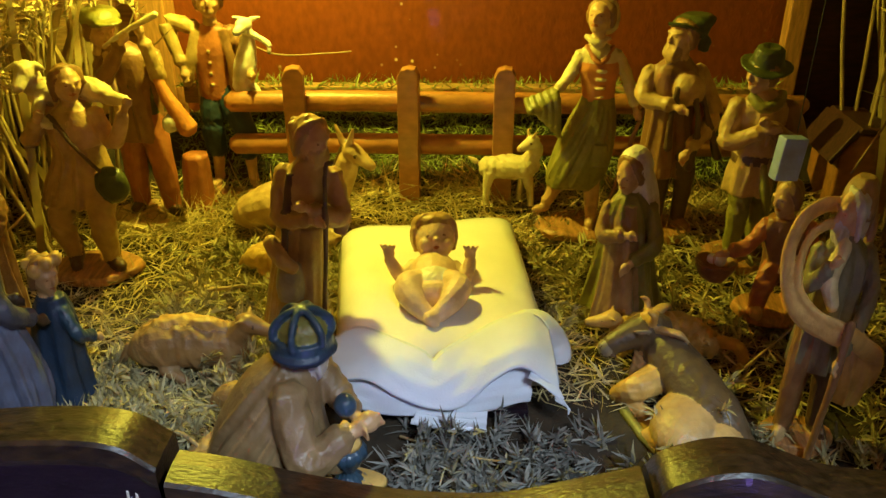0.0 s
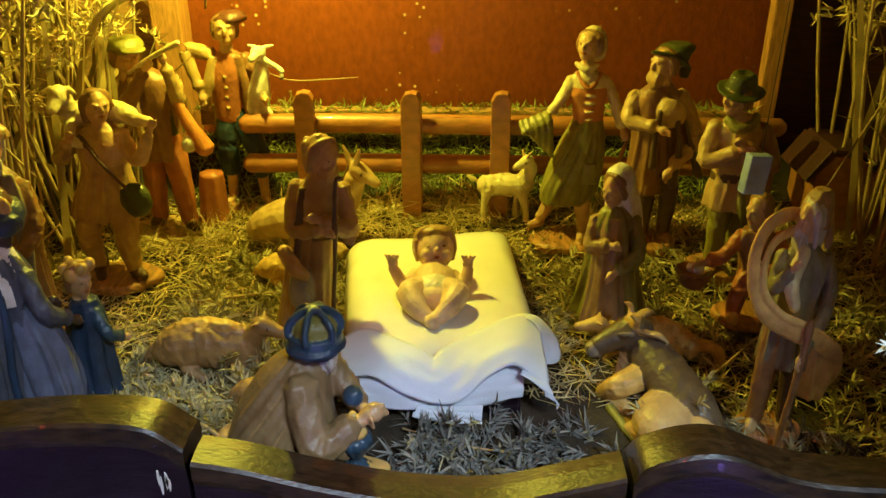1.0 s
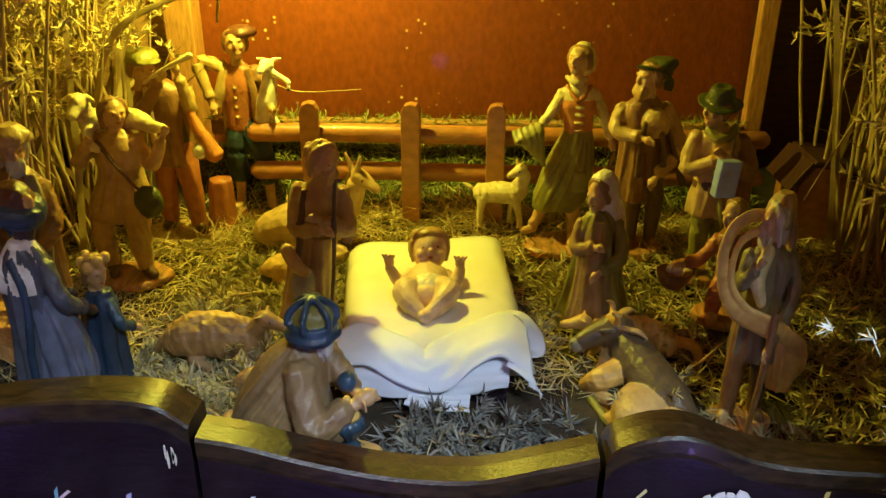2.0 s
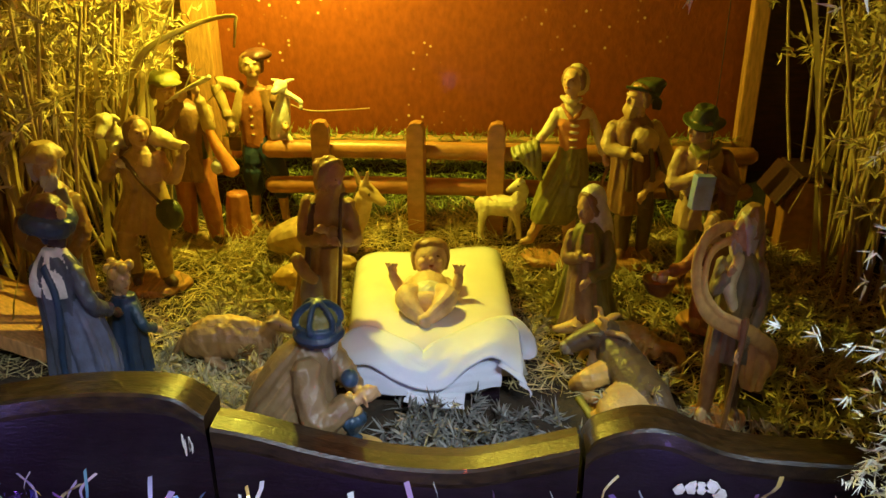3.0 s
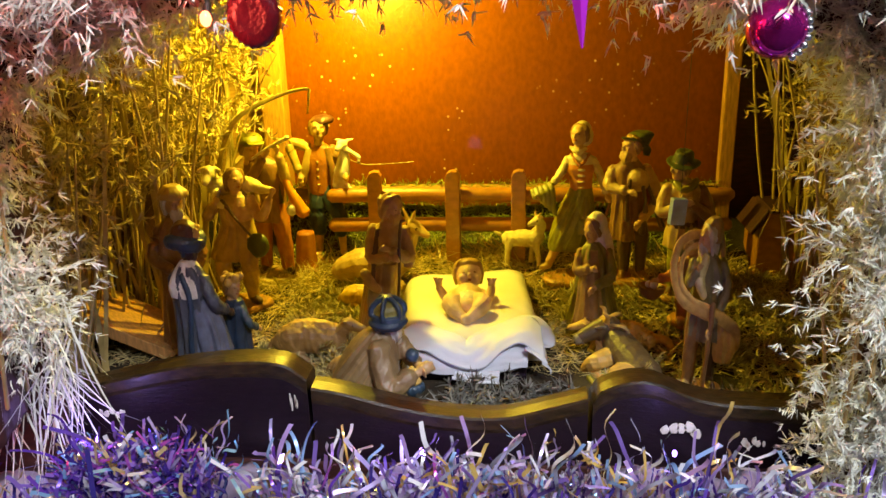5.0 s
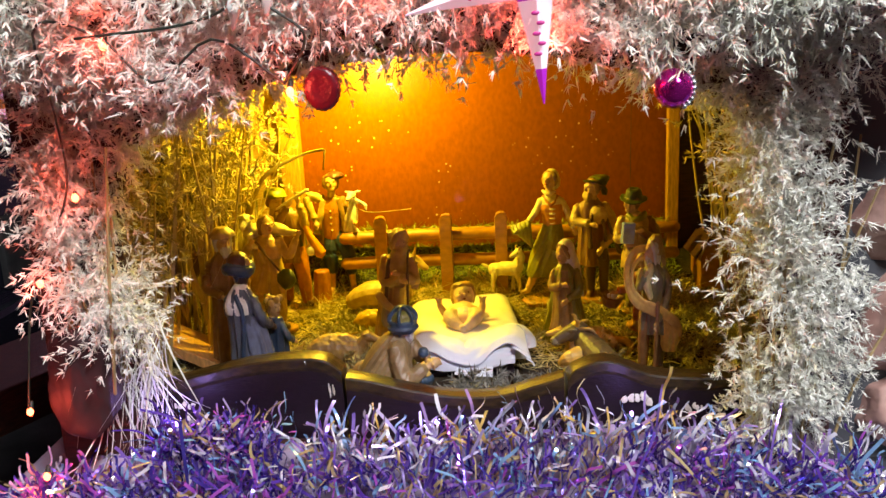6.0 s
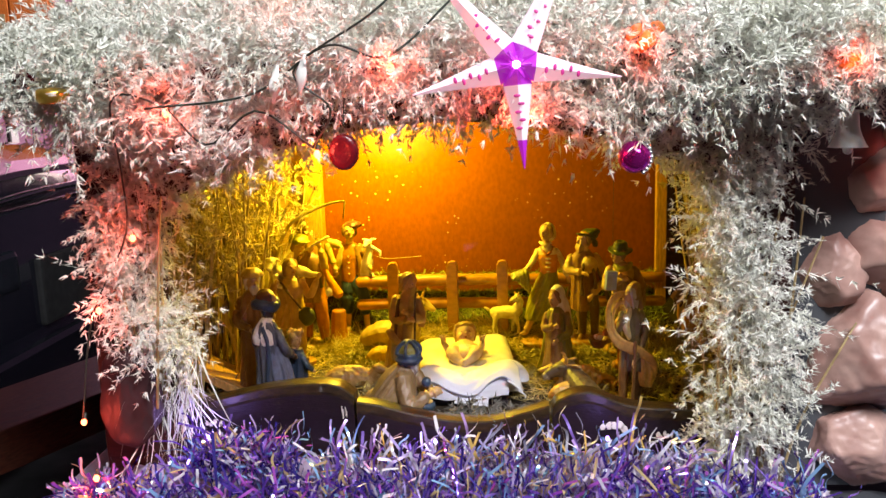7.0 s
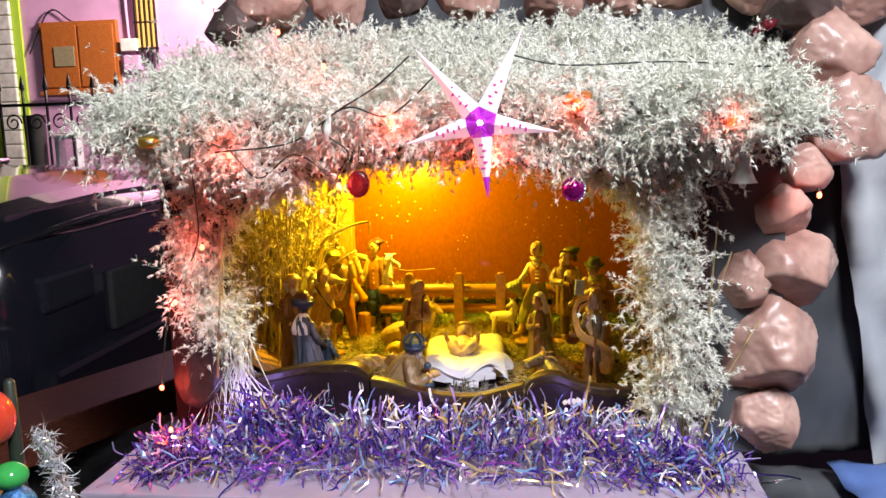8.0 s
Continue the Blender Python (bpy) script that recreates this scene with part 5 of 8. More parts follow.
def baby():
    s = Shape()
    r, c = 0.0164, Vector((0, 0.030, 0.0255))
    e = Euler((radians(-30), 0, radians(6))).to_matrix()

    def at(x, y, z):
        return c + e @ Vector((x * r, y * r, z * r))

    s.ell(c, (r * 0.88, r * 0.92, r * 1.02), BABYSKIN, (-30, 0, 6), 22, 14)
    s.ell(at(0, -0.60, -0.62), (r * 0.34, r * 0.30, r * 0.28), BABYSKIN, (-30, 0, 6), 10, 7)
    s.ell(at(0, -0.95, -0.14), (r * 0.12, r * 0.12, r * 0.13), BABYSKIN, (-30, 0, 6), 9, 7)
    s.ell(at(0, -0.88, -0.46), (r * 0.12, r * 0.05, r * 0.04), RUST, (-30, 0, 6), 9, 6)
    for k in (-1, 1):
        s.ell(at(0.40 * k, -0.60, -0.32), (r * 0.36, r * 0.32, r * 0.34), BABYSKIN, (-30, 0, 6), 10, 8)
        s.ell(at(0.35 * k, -0.82, 0.06), (r * 0.085, r * 0.05, r * 0.042), BROWN, (-30, 0, 6), 9, 6)
        for j in range(4):
            s.tube([at(0.06 * k, -0.34 + 0.12 * j, 1.06), at((0.62 + 0.05 * j) * k, -0.40 + 0.20 * j, 0.84), at((0.88 + 0.02 * j) * k, -0.18 + 0.22 * j, 0.15), at(0.82 * k, -0.06 + 0.22 * j, -0.50)],
                   [r * 0.10, r * 0.14, r * 0.14, r * 0.09], LIGHTHAIR, 8, 12)
    s.ell(at(0, -0.22, 0.66), (r * 0.74, r * 0.55, r * 0.44), LIGHTHAIR, (-30, 0, 6), 16, 9, 0.08, 5)
    s.ell(at(0, 0.30, 0.14), (r * 0.93, r * 0.78, r * 1.00), LIGHTHAIR, (-30, 0, 6), 22, 13, 0.06, 5)
    s.tube([(0, 0.020, 0.014), (0, 0.010, 0.011)], [0.0078, 0.0088], BABYSKIN, 10, 5)
    s.ell((0, 0.004, 0.0105), (0.0168, 0.021, 0.0130), BABYSKIN, (10, 0, 0), 20, 12)
    s.ell((0, -0.014, 0.0085), (0.0172, 0.015, 0.0105), BABYSKIN, (0, 0, 0), 20, 12)
    for k, hx in ((-1, -0.0315), (1, 0.0255)):
        s.tube([(0.0135 * k, 0.012, 0.0125), (0.0225 * k, 0.003, 0.0095), (hx, 0.009, 0.0200)], [0.0058, 0.0056, 0.0038], BABYSKIN, 10, 10)
        s.ell((hx - 0.0004 * k, 0.010, 0.0235), (0.0042, 0.0032, 0.0042), BABYSKIN, (0, 12 * k, 0), 10, 7)
        for j in (-1.5, -0.5, 0.5, 1.5):
            s.tube([(hx + 0.0018 * j, 0.010, 0.0255), (hx + 0.0030 * j, 0.0090, 0.0295), (hx + 0.0033 * j, 0.0070, 0.0310)], [0.0012, 0.0011, 0.0009], BABYSKIN, 6, 5)
        s.tube([(0.006 * k, -0.006, 0.010), (0.0165 * k, -0.018, 0.0135), (0.0125 * k, -0.032, 0.0105), (0.0035 * k, -0.042, 0.0055)], [0.0092, 0.0100, 0.0082, 0.0058], BABYSKIN, 12, 14)
        s.tube([(0.0035 * k, -0.042, 0.0055), (-0.0020 * k, -0.050, 0.0060 + 0.002 * k)], [0.0050, 0.0040], BABYSKIN, 8, 6)
    s.ell((0, -0.010, 0.0135), (0.0135, 0.0120, 0.0085), WHITE, (12, 0, 0), 18, 10, 0.1)
    return s.done("baby_figurine", (-0.003, 0.503, 0.1365), 0, "baby figurine lying on the pillow, both arms raised", "figurine", FIG)


def kneeling_king():
    s = Shape()
    robe = [(0.0, 0.034, 0.030, -0.004, 0.000), (0.014, 0.0355, 0.031, -0.004, 0.000), (0.036, 0.0310, 0.0275, -0.002, 0.001), (0.056, 0.0255, 0.0230, 0.002, 0.002), (0.071, 0.0195, 0.0175, 0.007, 0.003), (0.082, 0.0110, 0.0105, 0.013, 0.004)]
    s.loft(robe, CLOAK, 4, 0.04, 44, 18, 0.9)
    ridges(s, robe, [(0.080, 262, 0.004, 196), (0.078, 276, 0.003, 212), (0.075, 288, 0.003, 228), (0.068, 296, 0.003, 246), (0.056, 300, 0.003, 264), (0.080, 240, 0.006, 180)], 0.0034, CLOAK)
    ridges(s, robe, [(0.079, 269, 0.004, 204), (0.072, 292, 0.003, 237)], 0.0022, MAUVE)
    s.loft([(0.0, 0.018, 0.016, -0.040, 0.006), (0.010, 0.0165, 0.0145, -0.039, 0.006), (0.022, 0.010, 0.010, -0.034, 0.004)], TAN, 4, 0.10, 22, 8)
    s.tube([(-0.036, -0.008, 0.012), (-0.052, -0.006, 0.009), (-0.060, -0.002, 0.007)], [0.0100, 0.0085, 0.0060], CLOAK, 10, 9)
    limb(s, [(0.012, -0.016, 0.070), (0.022, -0.030, 0.036), (0.040, -0.020, 0.043)], [0.0120, 0.0135, 0.0092], CLOAK, SKIN)
    s.tube([(0.030, -0.024, 0.032), (0.038, -0.020, 0.022)], [0.0080, 0.0040], CLOAK, 9, 6)
    limb(s, [(0.024, 0.014, 0.068), (0.036, 0.008, 0.052), (0.044, -0.004, 0.050)], [0.010, 0.010, 0.007], CLOAK, SKIN)
    s.ell((0.043, -0.016, 0.063), (0.0064, 0.0064, 0.0068), BLUE, (0, 0, 0), 14, 9)
    head(s, (0.022, 0.002, 0.088), 0.0136, SKIN, NAVY, GREYHAIR, 80, 12, 0.2)
    crown = Vector((0.020, 0.001, 0.096))
    s.loft([(0.083, 0.0145, 0.0145, 0.020, 0.001), (0.090, 0.0158, 0.0155, 0.020, 0.001), (0.097, 0.0160, 0.0157, 0.020, 0.001)], BLUE, 0, 0, 26, 6)
    s.ell((0.020, 0.001, 0.099), (0.0128, 0.0128, 0.0095), OLIVE, (0, 0, 0), 18, 10)
    for a in (20, 80, 140):
        d = Vector((math.cos(radians(a)), math.sin(radians(a)), 0))
        s.tube([crown + d * 0.0160, crown + d * 0.0150 + Vector((0, 0, 0.008)), crown + d * 0.006 + Vector((0, 0, 0.0155)), crown - d * 0.006 + Vector((0, 0, 0.0155)), crown - d * 0.0150 + Vector((0, 0, 0.008)), crown - d * 0.0160],
               [0.0022, 0.0022], BLUE, 8, 24)
    s.tube([(0.020 + 0.0165 * math.cos(a * 0.2618), 0.001 + 0.0165 * math.sin(a * 0.2618), 0.0885) for a in range(25)], [0.0020, 0.0020], NAVY, 6, 30)
    return s.done("figurine", (-0.089, 0.372, 0.0885), 0, "kneeling king figurine in a beige cloak and blue crown", "figurine", FIG)


def king_with_turban():
    s = Shape()
    base_disc(s, 0.026, 0.024, 0.004, material=NAVY)
    s.loft([(0.0, 0.025, 0.021, 0, 0), (0.03, 0.024, 0.020, 0, 0), (0.07, 0.022, 0.018, 0, 0), (0.105, 0.022, 0.016, 0, 0), (0.120, 0.015, 0.012, 0, 0), (0.126, 0.009, 0.009, 0, 0)], GREYBLUE, 7, 0.14, 40, 16, 0.4)
    s.loft([(0.012, 0.020, 0.016, 0.020, -0.004), (0.035, 0.022, 0.018, 0.020, -0.004), (0.065, 0.020, 0.016, 0.016, -0.003), (0.09, 0.012, 0.012, 0.010, -0.002)], PALEBLUE, 8, 0.18, 36, 12, 1.1)
    s.ribbon([(-0.004, -0.014, 0.118), (0.006, -0.021, 0.09), (0.002, -0.024, 0.05), (0.002, -0.024, 0.01)], [0.006, 0.007, 0.007, 0.007], 0.004, NAVY, 20, (0, 1, 0))
    s.loft([(0.094, 0.0225, 0.0165, -0.002, -0.001), (0.106, 0.0225, 0.0165, -0.002, -0.001), (0.118, 0.0165, 0.013, -0.001, 0), (0.128, 0.009, 0.009, 0, 0)], WHITE, 5, 0.06, 32, 10)
    limb(s, [(0.018, -0.004, 0.110), (0.030, -0.010, 0.088), (0.036, 0.008, 0.076)], [0.0085, 0.009, 0.006], GREYBLUE, DARKSKIN)
    limb(s, [(-0.019, 0.0, 0.110), (-0.022, 0.014, 0.088), (0.006, 0.026, 0.080)], [0.0085, 0.009, 0.006], GREYBLUE, DARKSKIN)
    head(s, (0.003, 0.002, 0.139), 0.0140, DARKSKIN, NAVY, None, 80, 6)
    s.tube([(0.0175 * math.cos(a * 0.5236), 0.002 + 0.0165 * math.sin(a * 0.5236), 0.146 + 0.002 * math.sin(a)) for a in range(13)], [0.0072, 0.0072], NAVY, 10, 30, rough=0.15)
    s.ell((0.0, 0.002, 0.154), (0.0165, 0.0155, 0.0125), RED, (0, 0, 0), 22, 11, 0.12)
    s.ell((0.016, -0.004, 0.155), (0.004, 0.004, 0.005), GOLDEN, (0, 0, 0), 8, 6)
    return s.done("figurine", (-0.258, 0.393, 0.101), 0, "dark-skinned king figurine with a turban and blue mantle", "figurine", FIG, slim=0.80)


def small_attendant():
    s = Shape()
    s.loft([(0.0, 0.020, 0.018, 0, 0), (0.03, 0.0185, 0.016, 0, 0), (0.06, 0.016, 0.013, 0.002, 0), (0.074, 0.010, 0.009, 0.003, 0)], NAVY, 6, 0.16, 30, 12)
    limb(s, [(0.012, -0.004, 0.066), (0.022, -0.010, 0.052), (0.026, 0.004, 0.044)], [0.006, 0.006, 0.0045], BLUE, SKIN)
    head(s, (0.003, -0.001, 0.088), 0.0128, SKIN, HAIR, None, 60, 10, 0.2)
    for k in range(7):
        s.ell((0.003 + 0.010 * math.cos(k * 0.9), 0.001 + 0.010 * math.sin(k * 0.9), 0.098 - 0.002 * (k % 3)), (0.0048, 0.0048, 0.0044), GOLDEN, (0, 0, 0), 8, 6)
    return s.done("figurine", (-0.231, 0.424, 0.103), 0, "small curly-haired attendant figurine in dark blue", "figurine", FIG, slim=0.80)


def bearded_man_left():
    s = Shape()
    base_disc(s, 0.026, 0.024, 0.005)
    s.loft([(0.0, 0.026, 0.021, 0, 0), (0.03, 0.025, 0.02, 0, 0), (0.08, 0.022, 0.018, 0, 0), (0.125, 0.0225, 0.016, 0, 0), (0.14, 0.015, 0.012, 0, 0), (0.146, 0.009, 0.009, 0, 0)], BROWN, 7, 0.16, 40, 16, 2)
    s.ribbon([(0.014, -0.006, 0.142), (0.022, -0.014, 0.11), (0.020, -0.020, 0.06), (0.020, -0.018, 0.02)], [0.012, 0.014, 0.014, 0.013], 0.006, GREY, 24, (0.3, 1, 0))
    limb(s, [(0.019, 0, 0.132), (0.030, -0.012, 0.108), (0.024, -0.026, 0.094)], [0.0085, 0.0085, 0.006], BROWN, SKIN)
    limb(s, [(-0.019, 0, 0.132), (-0.024, -0.014, 0.106), (-0.002, -0.026, 0.096)], [0.0085, 0.0085, 0.006], BROWN, SKIN)
    head(s, (0.002, -0.003, 0.160), 0.0145, SKIN, GREYHAIR, GREYHAIR, 40, 8, 0.4)
    s.loft([(0.165, 0.0165, 0.0165, 0.001, 0.0), (0.171, 0.0155, 0.0155, 0.001, 0), (0.178, 0.008, 0.008, 0.001, 0)], TAN, 4, 0.08, 22, 7)
    return s.done("figurine", (-0.300, 0.476, 0.102), 0, "bearded man figurine in a heavy brown robe", "figurine", FIG, 1, slim=0.92)


def shepherd_with_sheep():
    s = Shape()
    base_disc(s, 0.036, 0.026, 0.006, 0, -0.010)
    for x, y, w in ((-0.014, -0.010, 20), (0.014, -0.014, 50)):
        s.tube([(x * 0.8, 0, 0.075), (x * 1.2, y - 0.008, 0.048), (x * 1.1, y, 0.014)], [0.0125, 0.0105, 0.0066], FAWN, 10, 9, rough=0.15)
        s.tube([(x * 1.12, y, 0.028), (x * 1.1, y, 0.012)], [0.0078, 0.0070], DARKBROWN, 9, 5)
        foot(s, (x * 1.1, y, 0.007), w, 0.0066, DARKBROWN)
    tunic = [(0.058, 0.0320, 0.0220, -0.003, 0), (0.075, 0.0270, 0.0195, -0.002, 0), (0.098, 0.0200, 0.0155, 0.000, 0), (0.118, 0.0205, 0.0150, 0.000, 0), (0.130, 0.0175, 0.0125, 0.001, 0), (0.138, 0.008, 0.008, 0.002, 0)]
    s.loft(tunic, FAWN, 6, 0.08, 38, 14, 1)
    ridges(s, tunic, [(0.105, 236, 0.059, 214), (0.104, 258, 0.058, 244), (0.100, 280, 0.059, 276), (0.104, 304, 0.060, 312), (0.096, 220, 0.060, 192), (0.128, 240, 0.100, 262)], 0.0028, FAWN)
    s.loft([(0.106, 0.0150, 0.0120, 0.006, -0.004), (0.122, 0.0150, 0.0115, 0.006, -0.004), (0.134, 0.0105, 0.009, 0.004, -0.002)], SKIN, 0, 0, 20, 8)
    s.ribbon([(-0.012, -0.012, 0.132), (0.004, -0.019, 0.112), (0.022, -0.018, 0.088)], [0.0036, 0.0036, 0.0036], 0.0026, DARKBROWN, 16, (0, 1, 0))
    s.ell((0.028, -0.016, 0.078), (0.0140, 0.0088, 0.0150), GREEN, (0, 15, -20), 16, 10, 0.06)
    limb(s, [(0.018, -0.002, 0.130), (0.033, -0.012, 0.110), (0.046, -0.016, 0.134)], [0.0080, 0.0076, 0.0056], SKIN, SKIN, False)
    limb(s, [(-0.018, 0, 0.130), (-0.030, -0.012, 0.112), (-0.020, -0.018, 0.126)], [0.0084, 0.0080, 0.0058], FAWN, SKIN)
    head(s, (0.004, -0.005, 0.153), 0.0142, SKIN, HAIR, None, 42, 2, 0.4)
    s.tube([(-0.026, 0.006, 0.142), (-0.008, 0.014, 0.142), (0.016, 0.010, 0.144), (0.032, 0.000, 0.141), (0.046, -0.008, 0.142)], [0.0105, 0.0120, 0.0095, 0.0060, 0.0040], CREAM, 12, 18, rough=0.2)
    s.ell((-0.026, -0.002, 0.160), (0.0085, 0.0100, 0.0100), CREAM, (20, 0, 0), 12, 9, 0.12)
    s.tube([(-0.024, 0.002, 0.148), (-0.026, 0.000, 0.158)], [0.0090, 0.0085], CREAM, 10, 6, rough=0.2)
    s.tube([(-0.027, -0.008, 0.158), (-0.028, -0.015, 0.152)], [0.0060, 0.0044], CREAM, 8, 5)
    for k in (-1, 1):
        s.tube([(-0.026 + 0.006 * k, 0.000, 0.166), (-0.026 + 0.014 * k, -0.002, 0.163)], [0.0032, 0.0018], CREAM, 7, 5)
    s.tube([(-0.022, 0.0, 0.140), (-0.018, -0.014, 0.130), (-0.010, -0.016, 0.124)], [0.0050, 0.0040, 0.0032], CREAM, 8, 8)
    return s.done("figurine", (-0.278, 0.600, 0.1020), 0, "shepherd figurine carrying a sheep across its shoulders", "figurine", FIG)


def piper():
    s = Shape()
    base_disc(s, 0.040, 0.030, 0.007, 0.004, -0.004, TAN)
    for x, y, w in ((-0.010, 0.004, -10), (0.018, -0.004, 40)):
        s.tube([(x * 0.6, 0, 0.098), (x, y - 0.003, 0.055), (x * 1.1, y, 0.014)], [0.0130, 0.0108, 0.0082], RUST, 10, 9, rough=0.12)
        foot(s, (x * 1.1, y, 0.007), w, 0.0068, DARKBROWN)
    shirt = [(0.078, 0.0225, 0.0180, 0.002, 0), (0.098, 0.0210, 0.0160, 0.002, 0), (0.125, 0.0225, 0.0160, 0.000, 0), (0.148, 0.0225, 0.0150, -0.001, 0), (0.158, 0.0150, 0.0115, -0.004, -0.001), (0.164, 0.008, 0.008, -0.008, -0.001)]
    s.loft(shirt, BROWN, 5, 0.06, 32, 14)
    ridges(s, shirt, [(0.116, 250, 0.080, 242), (0.114, 280, 0.080, 284), (0.114, 225, 0.080, 218), (0.112, 305, 0.080, 310)], 0.0024, BROWN)
    s.loft([(0.100, 0.0222, 0.0168, 0.002, 0.0020), (0.125, 0.0235, 0.0168, 0.000, 0.0020), (0.146, 0.0235, 0.0160, -0.001, 0.0020), (0.156, 0.0170, 0.0125, -0.003, 0.001)], GREEN, 4, 0.06, 30, 10)
    s.ribbon([(-0.014, -0.012, 0.156), (-0.010, -0.017, 0.130), (-0.009, -0.018, 0.102)], [0.005, 0.006, 0.006], 0.003, TAN, 14, (0, 1, 0))
    limb(s, [(0.021, 0, 0.152), (0.028, -0.012, 0.136), (0.024, -0.020, 0.166)], [0.0090, 0.0088, 0.0060], FAWN, SKIN)
    limb(s, [(-0.021, 0, 0.150), (-0.016, -0.018, 0.136), (0.004, -0.024, 0.163)], [0.0090, 0.0088, 0.0060], BROWN, SKIN)
    s.tube([(-0.010, -0.020, 0.163), (0.012, -0.027, 0.177), (0.040, -0.028, 0.191)], [0.0018, 0.0022, 0.0030], CREAM, 8, 12)
    head(s, (-0.017, -0.005, 0.172), 0.0150, SKIN, HAIR, None, 52, 8)
    s.loft([(0.178, 0.0138, 0.0138, -0.018, -0.002), (0.183, 0.0160, 0.0158, -0.016, -0.004), (0.189, 0.0140, 0.0140, -0.017, -0.002), (0.1920, 0.007, 0.007, -0.018, -0.001)], OLIVE, 4, 0.06, 26, 9)
    s.ell((-0.005, -0.014, 0.1815), (0.0120, 0.0100, 0.0022), OLIVE, (8, 0, 45), 14, 5)
    s.tube([(0.024, -0.014, 0.144), (0.036, -0.018, 0.118), (0.050, -0.020, 0.092)], [0.0032, 0.0060, 0.0090], ORANGE, 12, 12)
    s.ell((0.036, -0.022, 0.098), (0.0075, 0.006, 0.0085), WHITE, (0, 30, 0), 12, 8)
    return s.done("figurine", (-0.268, 0.700, 0.0985), 0, "flute player figurine in a flat cap and green waistcoat", "figurine", FIG)


def man_with_lamb():
    s = Shape()
    base_disc(s, 0.036, 0.028, 0.006)
    for x, y, w in ((-0.013, -0.002, -20), (0.017, -0.008, 30)):
        s.tube([(-0.006 + x * 0.3, 0, 0.100), (x, y - 0.006, 0.066), (x * 1.05, y, 0.040)], [0.0128, 0.0112, 0.0092], NAVY, 10, 9, rough=0.14)
        s.tube([(x * 1.05, y, 0.042), (x * 1.15, y, 0.012)], [0.0062, 0.0048], SKIN, 8, 5)
        foot(s, (x * 1.15, y, 0.006), w, 0.0056, SKIN)
    s.loft([(0.094, 0.0165, 0.0132, -0.007, -0.001), (0.112, 0.0165, 0.0132, -0.007, -0.001), (0.138, 0.0180, 0.0135, -0.006, -0.001), (0.152, 0.0150, 0.011, -0.006, 0), (0.160, 0.008, 0.008, -0.005, 0)], RUST, 3, 0.05, 30, 12)
    for z in (0.108, 0.118, 0.128, 0.138):
        s.ell((-0.007, -0.0150, z), (0.0013, 0.0010, 0.0013), CREAM, (0, 0, 0), 6, 5)
    coat = [(0.082, 0.0215, 0.0150, -0.006, 0.005), (0.110, 0.0200, 0.0142, -0.006, 0.005), (0.140, 0.0210, 0.0142, -0.006, 0.004), (0.156, 0.0165, 0.0115, -0.006, 0.003)]
    s.loft(coat, FAWN, 5, 0.08, 32, 10)
    s.ribbon([(-0.018, -0.008, 0.156), (-0.024, -0.012, 0.132), (-0.030, -0.010, 0.112), (-0.034, -0.006, 0.104)], [0.009, 0.011, 0.012, 0.006], 0.004, FAWN, 18, (0, 1, 0.2))
    s.ribbon([(0.006, -0.008, 0.156), (0.012, -0.013, 0.130), (0.014, -0.012, 0.100), (0.020, -0.008, 0.082)], [0.009, 0.010, 0.011, 0.008], 0.004, BROWN, 18, (0, 1, 0.2))
    limb(s, [(-0.021, 0, 0.156), (-0.044, -0.004, 0.161), (-0.034, -0.012, 0.128)], [0.0085, 0.0080, 0.0062], FAWN, SKIN)
    limb(s, [(0.010, 0, 0.154), (0.024, -0.004, 0.128), (0.030, -0.022, 0.124)], [0.0085, 0.0085, 0.006], BROWN, SKIN)
    s.tube([(0.020, -0.016, 0.106), (0.026, -0.019, 0.126), (0.030, -0.018, 0.152)], [0.0092, 0.0108, 0.0066], WHITE, 12, 12, rough=0.10)
    s.ell((0.029, -0.022, 0.163), (0.0066, 0.0094, 0.0070), WHITE, (-12, 0, -20), 12, 8)
    s.tube([(0.028, -0.028, 0.162), (0.024, -0.034, 0.159)], [0.0044, 0.0034], WHITE, 8, 5)
    for k in (-1, 1):
        s.tube([(0.030 + 0.004 * k, -0.016, 0.167), (0.030 + 0.012 * k, -0.014, 0.168)], [0.0026, 0.0014], WHITE, 6, 4)
    for x, z in ((0.024, 0.092), (0.034, 0.098), (0.046, 0.142), (0.018, 0.094)):
        s.tube([(0.027, -0.020, z + 0.018), (x + 0.003, -0.025, z + 0.006), (x + 0.004, -0.026, z)], [0.0036, 0.0028, 0.0022], WHITE, 7, 7)
        s.ell((x + 0.004, -0.026, z - 0.001), (0.0024, 0.0024, 0.0026), DARKBROWN, (0, 0, 0), 7, 5)
    head(s, (-0.005, -0.004, 0.180), 0.0145, SKIN, HAIR, None, 14, -6)
    s.loft([(0.186, 0.0130, 0.0130, -0.002, 0.003), (0.190, 0.0160, 0.0152, -0.001, 0.003), (0.195, 0.0125, 0.0125, 0.000, 0.004), (0.1975, 0.006, 0.006, 0.000, 0.004)], RED, 4, 0.08, 26, 8)
    return s.done("figurine", (-0.202, 0.750, 0.1055), 0, "man figurine with a white lamb on its arm", "figurine", FIG)


woman_with_vest()
old_man_with_hat()
man_with_green_hat()
kneeling_woman()
kneeling_boy()
old_man_with_shawl()
standing_man_in_robe()
baby()
kneeling_king()
king_with_turban()
small_attendant()
bearded_man_left()
shepherd_with_sheep()
piper()
man_with_lamb()

# ---- animals ----


